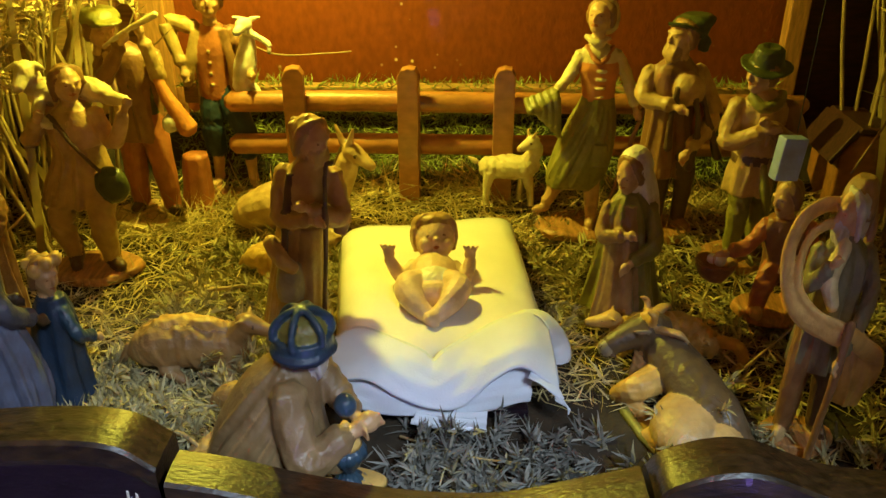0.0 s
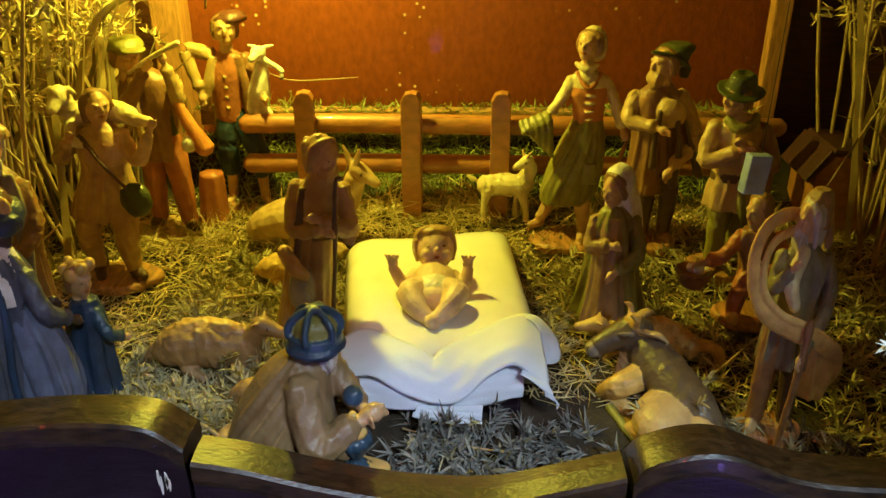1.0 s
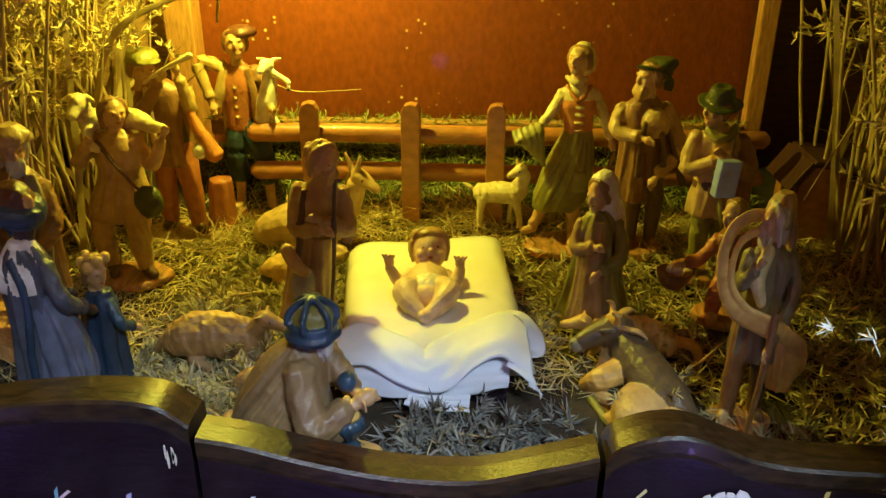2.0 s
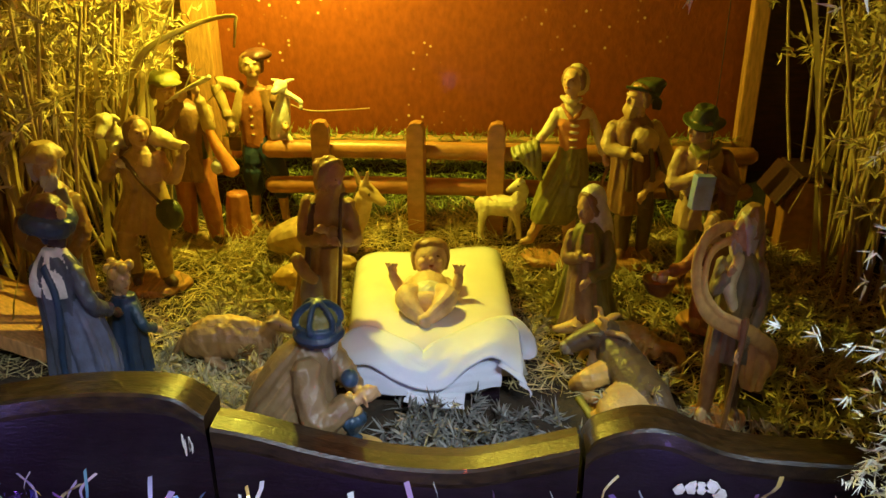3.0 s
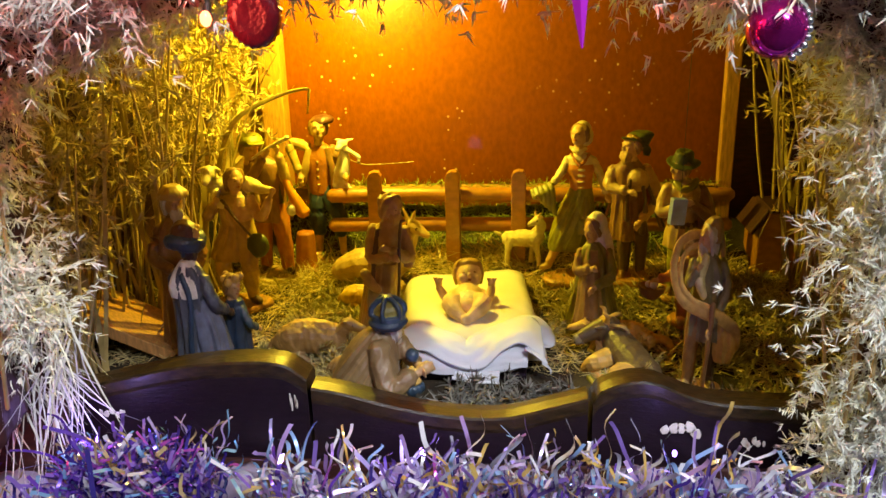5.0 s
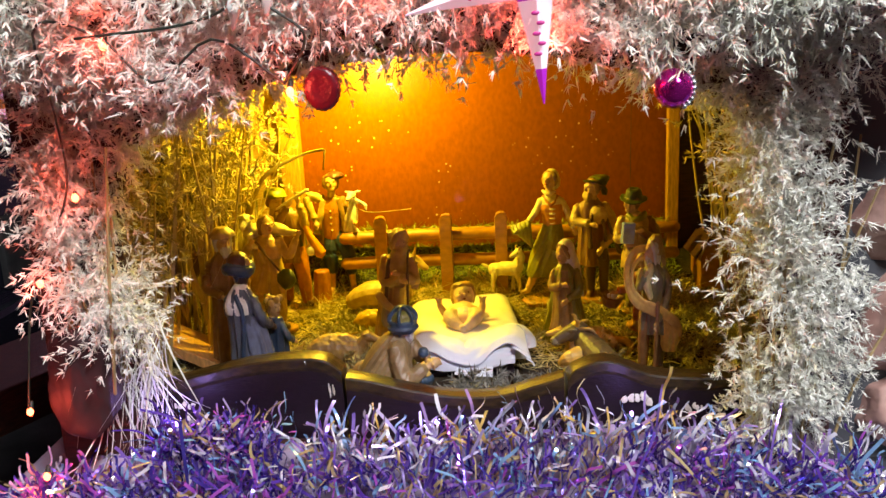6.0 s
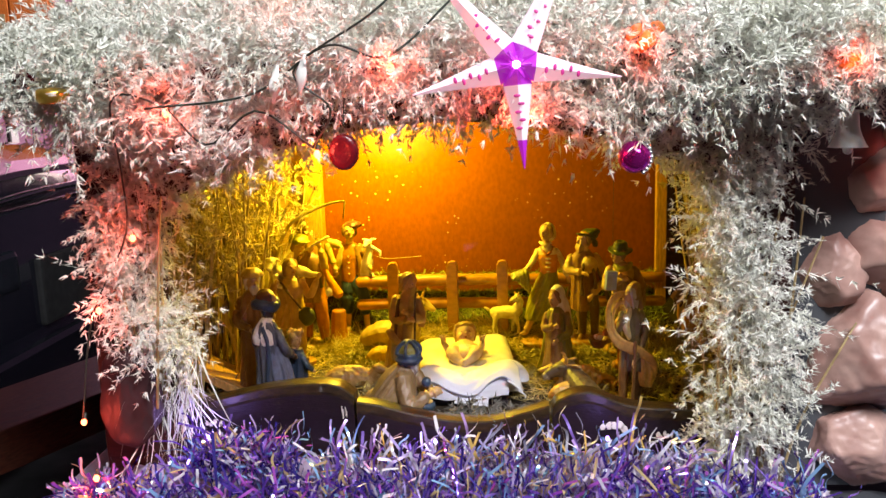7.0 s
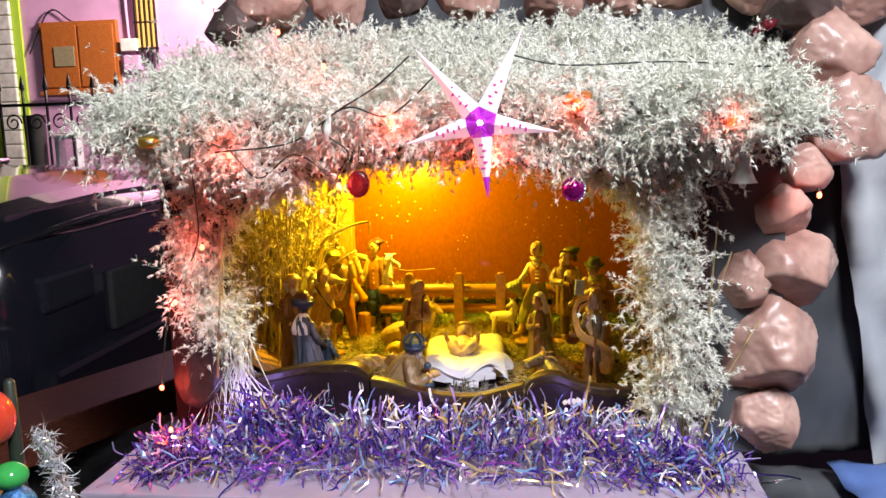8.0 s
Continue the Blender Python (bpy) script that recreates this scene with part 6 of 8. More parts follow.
def animal_head(s, c, way, r, material, snout, ears=True, horns=None):
    """A snouted head that points along way."""
    c, w = Vector(c), Vector(way).normalized()
    side = w.cross(Vector((0, 0, 1))).normalized()
    up = side.cross(w)
    s.tube([c - w * r * 0.6, c, c + w * r * 1.5, c + w * r * 2.1], [r * 0.85, r, r * 0.62, r * 0.55], material, 12, 12)
    s.ell(c + w * r * 2.2, (r * 0.5, r * 0.5, r * 0.46), snout, (0, 0, 0), 10, 7)
    for k in (-1, 1):
        if ears:
            s.tube([c - w * r * 0.3 + side * k * r * 0.7 + up * r * 0.5, c - w * r * 0.6 + side * k * r * 1.5 + up * r * 0.7], [r * 0.34, r * 0.14], material, 8, 6, squash=0.5)
        s.ell(c + w * r * 0.7 + side * k * r * 0.74 + up * r * 0.30, (r * 0.14,) * 3, DARKBROWN, (0, 0, 0), 7, 5)
        if horns:
            s.tube([c + side * k * r * 0.4 + up * r * 0.8, c - w * r * 0.3 + side * k * r * 0.9 + up * r * 1.5, c - w * r * 0.9 + side * k * r * 1.0 + up * r * 1.3], [r * 0.26, r * 0.2, r * 0.1], horns, 7, 8)


def ox():
    s = Shape()
    base_disc(s, 0.030, 0.054, 0.005, 0.012, 0.000, TAN)
    s.tube([(-0.004, 0.040, 0.036), (0.004, 0.032, 0.032), (0.015, 0.010, 0.024), (0.026, -0.018, 0.017), (0.036, -0.040, 0.010)], [0.0110, 0.0150, 0.0175, 0.0165, 0.0090], OXHIDE, 16, 24, rough=0.08)
    s.ell((0.008, -0.022, 0.0135), (0.022, 0.030, 0.0155), TAN, (0, 0, -24), 22, 12)
    s.ell((0.024, -0.036, 0.012), (0.015, 0.016, 0.0120), TAN, (0, 0, -10), 18, 10)
    s.ell((0.028, -0.028, 0.014), (0.012, 0.018, 0.011), MAUVE, (0, 0, -16), 16, 10)
    for k in range(6):
        z = 0.014 + 0.0045 * k
        s.tube([(-0.014 + 0.0012 * k, 0.030 + 0.002 * k, z), (-0.010 + 0.001 * k, 0.020 + 0.002 * k, z - 0.002), (0.002, 0.016, z - 0.001)], [0.0030, 0.0034, 0.0026], TAN, 7, 8)
    s.tube([(0.000, 0.018, 0.020), (-0.018, 0.006, 0.020), (-0.026, 0.018, 0.007)], [0.0105, 0.0090, 0.0055], GOLDTAN, 10, 10)
    s.tube([(-0.026, 0.018, 0.007), (-0.012, 0.000, 0.0055)], [0.0050, 0.0056], GOLDTAN, 9, 6)
    s.tube([(0.012, -0.030, 0.012), (-0.006, -0.034, 0.009), (-0.014, -0.020, 0.006)], [0.0095, 0.0075, 0.0050], GOLDTAN, 10, 9)
    s.tube([(0.020, -0.050, 0.010), (0.006, -0.054, 0.007), (-0.004, -0.050, 0.005)], [0.0080, 0.0060, 0.0050], TAN, 10, 9)
    s.tube([(-0.024, 0.004, 0.005), (-0.014, -0.030, 0.004), (0.002, -0.058, 0.004)], [0.0034, 0.0030, 0.003], OLIVE, 7, 10)
    c = Vector((-0.006, 0.040, 0.041))
    s.tube([c + Vector((0.010, 0.0, 0.002)), c, c + Vector((-0.012, -0.003, -0.003)), c + Vector((-0.024, -0.006, -0.008))], [0.0112, 0.0118, 0.0088, 0.0066], OXHIDE, 14, 14)
    s.ell(c + Vector((-0.026, -0.0065, -0.009)), (0.0058, 0.0066, 0.0060), GREY, (0, 0, 0), 12, 8)
    s.tube([c + Vector((-0.030, -0.011, -0.011)), c + Vector((-0.020, -0.013, -0.012))], [0.0010, 0.0010], DARKBROWN, 6, 5)
    s.ell(c + Vector((-0.0305, -0.009, -0.006)), (0.0012, 0.0014, 0.0012), DARKBROWN, (0, 0, 0), 6, 5)
    s.ell(c + Vector((-0.006, -0.0108, 0.0035)), (0.0026, 0.0014, 0.0016), DARKBROWN, (0, 0, 0), 8, 6)
    s.tube([c + Vector((-0.010, -0.0100, 0.0060)), c + Vector((-0.005, -0.0118, 0.0068)), c + Vector((0.000, -0.0100, 0.0050))], [0.0010, 0.0014, 0.0010], GREY, 6, 6)
    for k in (-1, 1):
        s.tube([c + Vector((0.006, 0.008 * k, 0.006)), c + Vector((0.016, 0.017 * k, 0.008)), c + Vector((0.022, 0.020 * k, 0.004))], [0.0042, 0.0050, 0.0018], TAN, 9, 8, squash=0.5)
        s.tube([c + Vector((0.002, 0.006 * k, 0.009)), c + Vector((0.002, 0.010 * k, 0.016)), c + Vector((-0.003, 0.009 * k, 0.020))], [0.0030, 0.0024, 0.0010], GOLDTAN, 8, 8)
    s.ell(c + Vector((0.002, 0, 0.011)), (0.0060, 0.0060, 0.0040), GOLDTAN, (0, 0, 0), 10, 6, 0.3, 5)
    return s.done("ox_figurine", (0.143, 0.420, 0.092), 2, "lying ox figurine, dark brown with a golden belly", "figurine", "animal figurines")


def curly_goat():
    s = Shape()
    s.tube([(-0.034, 0.0, 0.016), (-0.012, 0.004, 0.019), (0.014, 0.004, 0.018), (0.030, -0.002, 0.014)], [0.009, 0.0125, 0.0125, 0.008], GOLDEN, 14, 22, rough=0.45)
    for k in range(70):
        a, u = k * 2.4, (k + 0.5) / 70
        s.ell((-0.034 + 0.064 * u, 0.002 + 0.0125 * math.cos(a), 0.017 + 0.0120 * math.sin(a)), (0.0030, 0.0018, 0.0018), GOLDEN, (0, 0, 30 * k), 7, 5)
    for k in range(8):
        s.tube([(-0.022 + 0.006 * k, -0.010, 0.022), (-0.024 + 0.006 * k, -0.014, 0.010)], [0.0024, 0.002], GOLDEN, 6, 5)
    animal_head(s, (-0.040, -0.002, 0.026), (-0.9, -0.1, -0.2), 0.0066, GOLDEN, TAN)
    s.tube([(0.028, 0.0, 0.018), (0.044, -0.004, 0.018), (0.050, -0.006, 0.008), (0.045, -0.008, 0.0)], [0.0052, 0.0048, 0.004, 0.003], GOLDEN, 8, 14)
    for x in (-0.024, 0.018):
        s.tube([(x, -0.006, 0.012), (x - 0.008, -0.016, 0.004)], [0.004, 0.003], GOLDEN, 7, 5)
    return s.done("goat_figurine", (0.158, 0.482, 0.097), -12, "curly golden goat figurine lying behind the ox", "figurine", "animal figurines")


def standing_goat():
    s = Shape()
    s.tube([(-0.024, 0, 0.036), (-0.008, 0.001, 0.037), (0.010, 0, 0.038), (0.018, 0, 0.042)], [0.0098, 0.0108, 0.0108, 0.0085], CREAM, 14, 16, rough=0.2)
    for x, y, dx in ((-0.020, -0.005, -0.002), (-0.018, 0.006, -0.004), (0.012, -0.005, 0.004), (0.012, 0.006, -0.004)):
        s.tube([(x, y, 0.034), (x + dx, y, 0.018), (x + dx * 1.4, y, 0.0)], [0.0058, 0.0036, 0.0030], CREAM, 8, 9)
        s.ell((x + dx * 1.4, y - 0.001, 0.0015), (0.0034, 0.0040, 0.0026), DARKBROWN, (0, 0, 0), 8, 5)
    s.tube([(0.014, 0, 0.044), (0.020, -0.002, 0.055), (0.018, -0.004, 0.061)], [0.008, 0.0065, 0.0055], CREAM, 10, 10)
    animal_head(s, (0.016, -0.006, 0.064), (-0.75, -0.55, -0.28), 0.0062, CREAM, TAN, True, TAN)
    s.tube([(-0.032, 0, 0.042), (-0.039, 0, 0.046)], [0.003, 0.0018], CREAM, 7, 5)
    return s.done("goat_figurine", (0.062, 0.690, 0.116), -4, "small standing goat figurine, pale and horned", "figurine", "animal figurines")


def donkey():
    s = Shape()
    s.tube([(-0.085, 0.0, 0.020), (-0.060, 0.0, 0.028), (-0.030, 0.0, 0.030), (-0.005, 0.0, 0.032)], [0.014, 0.021, 0.021, 0.017], TAN, 16, 18, rough=0.06)
    s.tube([(-0.008, 0.0, 0.036), (0.004, -0.002, 0.056), (0.010, -0.004, 0.074)], [0.015, 0.011, 0.0095], TAN, 12, 12)
    s.tube([(-0.006, 0.005, 0.055), (0.003, 0.003, 0.078), (0.009, -0.001, 0.088)], [0.003, 0.0034, 0.0024], DARKBROWN, 7, 9)
    animal_head(s, (0.014, -0.006, 0.080), (0.78, -0.42, -0.42), 0.0088, TAN, TAN, False)
    for k in (-1, 1):
        s.tube([(0.008 + 0.003 * k, -0.004 - 0.004 * k, 0.086), (0.007 + 0.008 * k, -0.004 - 0.006 * k, 0.102)], [0.0036, 0.0014], TAN, 8, 7)
    s.tube([(-0.02, -0.014, 0.014), (-0.002, -0.022, 0.008), (-0.02, -0.026, 0.005)], [0.007, 0.006, 0.004], TAN, 9, 9)
    return s.done("donkey_figurine", (-0.088, 0.660, 0.100), 0, "lying donkey figurine, tan with upright ears", "figurine", "animal figurines")


def sheep(place, turn, size, label, material):
    s = Shape()
    s.tube([(-0.036, 0, 0.016), (-0.022, 0, 0.021), (0.004, 0, 0.021), (0.024, 0, 0.018)], [0.011, 0.0155, 0.0155, 0.011], material, 18, 26, rough=0.16)
    s.tube([(-0.034, 0, 0.027), (-0.016, 0, 0.034), (0.010, 0, 0.033), (0.022, 0, 0.028)], [0.004, 0.0062, 0.006, 0.004], GOLDEN, 10, 24, rough=0.5)
    s.tube([(0.020, 0, 0.022), (0.029, -0.001, 0.032)], [0.0095, 0.0075], material, 10, 7)
    animal_head(s, (0.032, -0.002, 0.036), (0.9, -0.25, -0.25), 0.0070, material, TAN)
    for x in (-0.020, 0.014):
        s.tube([(x, -0.011, 0.010), (x + 0.014, -0.017, 0.004)], [0.0046, 0.0034], material, 8, 6)
    s.tube([(-0.042, 0, 0.020), (-0.048, -0.002, 0.010)], [0.0038, 0.0024], material, 7, 6)
    return s.done("sheep_figurine", place, turn, label, "figurine", "animal figurines", size)


ox()
curly_goat()
standing_goat()
donkey()
sheep((-0.158, 0.462, 0.096), 2, 1.08, "lying sheep figurine with a carved woolly back", MAUVE)
sheep((-0.128, 0.588, 0.100), -8, 0.72, "small lying sheep figurine with golden wool", GOLDEN)
sheep((-0.112, 0.412, 0.098), -14, 0.6, "small pale lamb figurine beside the kneeling king", MAUVE)

s = Shape()
s.loft([(0.0, 0.016, 0.014, 0, 0), (0.02, 0.013, 0.012, 0, 0), (0.045, 0.012, 0.011, 0.001, 0), (0.055, 0.011, 0.010, 0.001, 0)], RUST, 6, 0.14, 24, 8)
s.done("tree_stump", (-0.226, 0.708, 0.102), 0, "small brown tree stump between the figurines", "stump")

# incense jar and hanging blue box
jar = empty("incense_jar", (-0.047, 0.356, 0.098), 0, "blue ribbed incense jar on a golden foot", "jar")
s = Shape()
s.loft([(0.0, 0.0085, 0.0085, 0, 0), (0.003, 0.0075, 0.0075, 0, 0), (0.008, 0.0042, 0.0042, 0, 0), (0.012, 0.0062, 0.0062, 0, 0), (0.020, 0.0108, 0.0108, 0, 0), (0.025, 0.0100, 0.0100, 0, 0), (0.027, 0.0075, 0.0075, 0, 0)], BLUE, 12, 0.10, 48, 20)
o = new("bowl", s.mesh("bowl"))
o.parent = jar
s = Shape()
s.loft([(0.027, 0.0088, 0.0088, 0, 0), (0.031, 0.0062, 0.0062, 0, 0), (0.034, 0.0028, 0.0028, 0, 0), (0.038, 0.0038, 0.0038, 0, 0), (0.042, 0.0016, 0.0016, 0, 0)], GOLDEN, 0, 0, 20, 10)
o = new("lid", s.mesh("lid"))
o.parent = jar
s = Shape()
s.loft([(-0.004, 0.022, 0.012, 0, 0), (0.0, 0.021, 0.0115, 0, 0), (0.001, 0.019, 0.010, 0, 0)], GOLDEN, 3, 0.06, 20, 5)
o = new("foot_plate", s.mesh("foot_plate"))
o.parent = jar
pack = empty("hanging_box", (0.196, 0.440, 0.248), 0, "small blue box on a thin thread, paint paled for blue light on it", "box")
# Brighter, bluer paint puts the blue light on this box into its colour.
part("box", box(-0.0072, 0.0072, -0.004, 0.004, 0.0, 0.025, 0.001, pose(0, 0, 0, 0, 5, 12)), resin("blue_lit_box", (0.30, 0.42, 0.80)), pack)
cable("thread", [(0.003, 0, 0.027), (0.004, 0.0, 0.16), (0.005, 0.0, 0.33)], 0.00025, M_CABLE, "", pack, 6)

# ---- pillow and folded sheet ----


def pillow():
    bm = bmesh.new()
    nx, ny = 34, 44
    top, bot = [], []
    for j in range(ny + 1):
        rt, rb_ = [], []
        for i in range(nx + 1):
            u, v = 2 * i / nx - 1, 2 * j / ny - 1
            x = u * (0.0745 + 0.0015 * v) * (1 - 0.025 * (1 - v * v)) + 0.010 * v
            y = v * 0.110 * (1 - 0.025 * (1 - u * u))
            swell = (1 - abs(u) ** 9) * (1 - abs(v) ** 9)
            z = 0.030 * swell ** 0.5 + 0.0007 * noise.noise(Vector((u * 7, v * 6, 4))) + 0.0030 * noise.noise(Vector((u * 2, v * 2, 1)))
            z -= 0.006 * math.exp(-(u * u / 0.16 + (v + 0.10) ** 2 / 0.2))
            z -= 0.007 * max(0, v - 0.4)
            z += 0.0012 * math.sin(9 * u - 4 * v) * max(0, -v - 0.1)
            rt.append(bm.verts.new((x, y, 0.004 + z)))
            rb_.append(bm.verts.new((x * 0.97, y * 0.97, 0.004 - 0.004 * swell)))
        top.append(rt)
        bot.append(rb_)
    for j in range(ny):
        for i in range(nx):
            bm.faces.new((top[j][i], top[j][i + 1], top[j + 1][i + 1], top[j + 1][i]))
            bm.faces.new((bot[j][i], bot[j + 1][i], bot[j + 1][i + 1], bot[j][i + 1]))
    for j in range(ny):
        bm.faces.new((top[j][0], top[j + 1][0], bot[j + 1][0], bot[j][0]))
        bm.faces.new((top[j][nx], bot[j][nx], bot[j + 1][nx], top[j + 1][nx]))
    for i in range(nx):
        bm.faces.new((top[0][i], bot[0][i], bot[0][i + 1], top[0][i + 1]))
        bm.faces.new((top[ny][i], top[ny][i + 1], bot[ny][i + 1], bot[ny][i]))
    bmesh.ops.recalc_face_normals(bm, faces=bm.faces[:])
    ob = link("pillow", bm, M_PILLOW, smooth=True)
    ob.matrix_world = pose(-0.002, 0.527, 0.106, -0.5, 0, 10.5)
    return tagged(ob, "plump pale satin pillow on the straw", "pillow")


pillow()


def draped(name_label, edge, low, bulge, seed, thick=0.0020, n=84, m=18, roll=0.0):
    """A layer of sheet between a creased upper edge and a wavy lower hem, bulging forward in between."""
    a, b = spline(edge, n), spline(low, n)
    bm = bmesh.new()
    rows = []
    for j in range(m + 1):
        v = j / m
        row = []
        for i in range(n):
            p = Vector(a[i]) * (1 - v) + Vector(b[i]) * v
            k = 4 * v * (1 - v)
            q = Vector((p.x * 26, v * 2.2, seed))
            rip = 0.0016 * noise.noise(q) + 0.0010 * noise.noise(q * 2.3)
            row.append(bm.verts.new(p + Vector((0, -bulge * k, bulge * 0.9 * k)) + Vector((0.3, -0.6, 1.0)) * (rip * (0.3 + v))))
        rows.append(row)
    for j in range(m):
        for i in range(n - 1):
            bm.faces.new((rows[j][i], rows[j][i + 1], rows[j + 1][i + 1], rows[j + 1][i]))
    ob = link("folded_sheet", bm, M_SHEET, smooth=True)
    so = ob.modifiers.new("thick", "SOLIDIFY")
    so.thickness = thick
    if roll:
        s = Shape()
        s.tube(edge, [roll, roll], M_SHEET, 8, 60)
        o = new("hem", s.mesh("hem"))
        o.parent = ob
    return tagged(ob, name_label, "sheet", "folded sheets")


draped("white sheet folded over the pillow's end",
       [(-0.069, 0.432, 0.130), (-0.060, 0.438, 0.140), (-0.046, 0.442, 0.1435), (-0.022, 0.431, 0.141), (-0.008, 0.4235, 0.1390), (-0.001, 0.4190, 0.1355), (0.006, 0.4245, 0.1390), (0.020, 0.437, 0.1405), (0.044, 0.455, 0.1435), (0.061, 0.464, 0.143), (0.071, 0.461, 0.138)],
       [(-0.068, 0.424, 0.120), (-0.056, 0.408, 0.128), (-0.038, 0.402, 0.1325), (-0.018, 0.398, 0.123), (0.000, 0.396, 0.117), (0.018, 0.397, 0.1195), (0.036, 0.403, 0.134), (0.054, 0.410, 0.1375), (0.074, 0.405, 0.1225)],
       0.003, 1.0, roll=0.0021)
draped("lower fold of the white sheet with a wavy hem",
       [(-0.062, 0.418, 0.128), (-0.030, 0.410, 0.131), (0.000, 0.408, 0.122), (0.030, 0.412, 0.132), (0.060, 0.424, 0.132)],
       [(-0.059, 0.406, 0.1135), (-0.030, 0.401, 0.1105), (0.000, 0.401, 0.1090), (0.026, 0.402, 0.1115), (0.058, 0.412, 0.1130)], 0.002, 4.0)
draped("hem of the sheet touching the straw, tinted bluish for cool light",
       [(-0.010, 0.401, 0.1115), (0.010, 0.399, 0.112), (0.032, 0.399, 0.114)],
       [(-0.014, 0.396, 0.1075), (0.010, 0.394, 0.1045), (0.031, 0.395, 0.1020)], 0.001, 7.0)
s = Shape()
s.ribbon([(0.056, 0.466, 0.1425), (0.069, 0.463, 0.142), (0.079, 0.453, 0.132), (0.077, 0.445, 0.121), (0.066, 0.444, 0.122)], [0.010, 0.016, 0.019, 0.017, 0.012], 0.0018, M_SHEET, 26, (0.3, 0.2, 1))
s.done("folded_sheet", (0, 0, 0), 0, "looped corner of the white sheet", "sheet", "folded sheets", wobble=0)
s = Shape()
s.ribbon([(0.058, 0.411, 0.134), (0.066, 0.408, 0.130), (0.072, 0.405, 0.126), (0.077, 0.402, 0.121)], [0.012, 0.011, 0.008, 0.003], 0.0016, M_SHEET, 16, (0, 0, 1))
tip = s.done("folded_sheet", (0, 0, 0), 0, "frayed pointed tip of the white sheet", "sheet", "folded sheets", wobble=0.001)
for k in range(5):
    s = Shape()
    s.tube([(0.072, 0.404 - 0.001 * k, 0.126 - 0.001 * k), (0.077 + 0.001 * k, 0.401, 0.121 - 0.0015 * k), (0.080, 0.399, 0.116 - 0.001 * k)], [0.0006, 0.0003], M_SHEET, 5, 6)
    o = new("thread", s.mesh("thread"))
    o.parent = tip
tagged(link("pillow_board", box(-0.058, 0.058, 0.412, 0.61, 0.080, 0.1045, 0.002), M_DARKWOOD), "dark board under the pillow", "board")

# ---- decorations on the front ----
M_STARPLASTIC = glow("star_plastic", (1.0, 0.70, 0.90), 0.28, (0.80, 0.66, 0.78))
M_STARPURPLE = glow("star_purple_foil", (0.50, 0.02, 0.70), 0.30, (0.30, 0.02, 0.36))
M_STARPINK = mat("star_pink_print", (0.75, 0.05, 0.30), 0.35, vary=0.1, bump=0)
M_REDLED = glow("red_led", (1.0, 0.09, 0.04), 14.0)
M_WHITELED = glow("white_led", (0.85, 0.9, 1.0), 14.0)
M_VIOLETFILL = glow("violet_fill_bulb", (0.35, 0.2, 1.0), 9.0)
M_MAGENTA = mat("magenta_bauble", (0.55, 0.02, 0.30), 0.12, metal=0.8, vary=0.1, bump=0)
M_REDORN = mat("red_ornament", (0.11, 0.007, 0.012), 0.25, vary=0.15, scale=120, bump=0.3, bump_scale=300)
M_GOLDORN = mat("gold_ornament", (0.72, 0.45, 0.08), 0.28, metal=0.85, vary=0.15, bump=0.1)
M_WHITEORN = mat("white_ornament", (0.80, 0.78, 0.72), 0.4, vary=0.05, bump=0.1)
M_SILVERCAP = mat("silver_cap", (0.7, 0.7, 0.72), 0.25, metal=0.9, vary=0.1, bump=0.1)

star = empty("star_lantern", (0.068, 0.091, 0.532), 0, "white and pink plastic star with a purple heart", "star")
for ang, length in ((-86, 0.090), (-8, 0.092), (65, 0.118), (131, 0.116), (194, 0.094)):
    a = radians(ang)
    u, v = Vector((math.cos(a), 0, math.sin(a))), Vector((-math.sin(a), 0, math.cos(a)))
    f, tip = Vector((0, -0.020, 0)), u * length
    s = Shape()
    ring0 = [u * 0.004 + v * 0.009, u * 0.004 + f, u * 0.004 - v * 0.009, u * 0.004 - f * 0.5]
    ring1 = [u * 0.017 + v * 0.0125, u * 0.017 + f * 0.78, u * 0.017 - v * 0.0125, u * 0.017 - f * 0.4]
    ring2 = [tip * 0.72 + v * 0.0042, tip * 0.72 + f * 0.2, tip * 0.72 - v * 0.0042, tip * 0.72 - f * 0.15]
    ring3 = [tip + v * 0.0005, tip + f * 0.02, tip - v * 0.0005, tip - f * 0.02]
    s.rings([ring0, ring1], M_STARPURPLE, False, True)
    s.rings([ring1, ring2], M_STARPLASTIC, False, True)
    s.rings([ring2, ring3], M_STARPURPLE if ang == -86 else M_STARPLASTIC, True, True)
    for k in range(5):
        q = u * (0.026 + 0.007 * k) + f * (0.62 - 0.08 * k) + v * (0.0016 * (1 if k % 2 else -1)) - Vector((0, 0.0012, 0))
        s.ell(q, (0.0016, 0.0008, 0.0030), M_STARPINK, (0, -ang, 0), 8, 5)
    o = new("arm", s.mesh("arm"))
    o.parent = star
s = Shape()
s.ell((0, -0.020, 0), (0.0032, 0.0032, 0.0032), M_WHITELED, seg=10, n=7)
o = new("led", s.mesh("led"))
o.parent = star
o["label"] = "small white light at the star's heart"
s = Shape()
for k in range(12):
    a = k * 0.5236
    ring = 0.007 if k % 2 else 0.013
    s.tube([(0, -0.016, 0), (ring * math.cos(a), -0.017, ring * math.sin(a))], [0.003, 0.0012], M_STARPURPLE, 6, 4)
o = new("rosette", s.mesh("rosette"))
o.parent = star

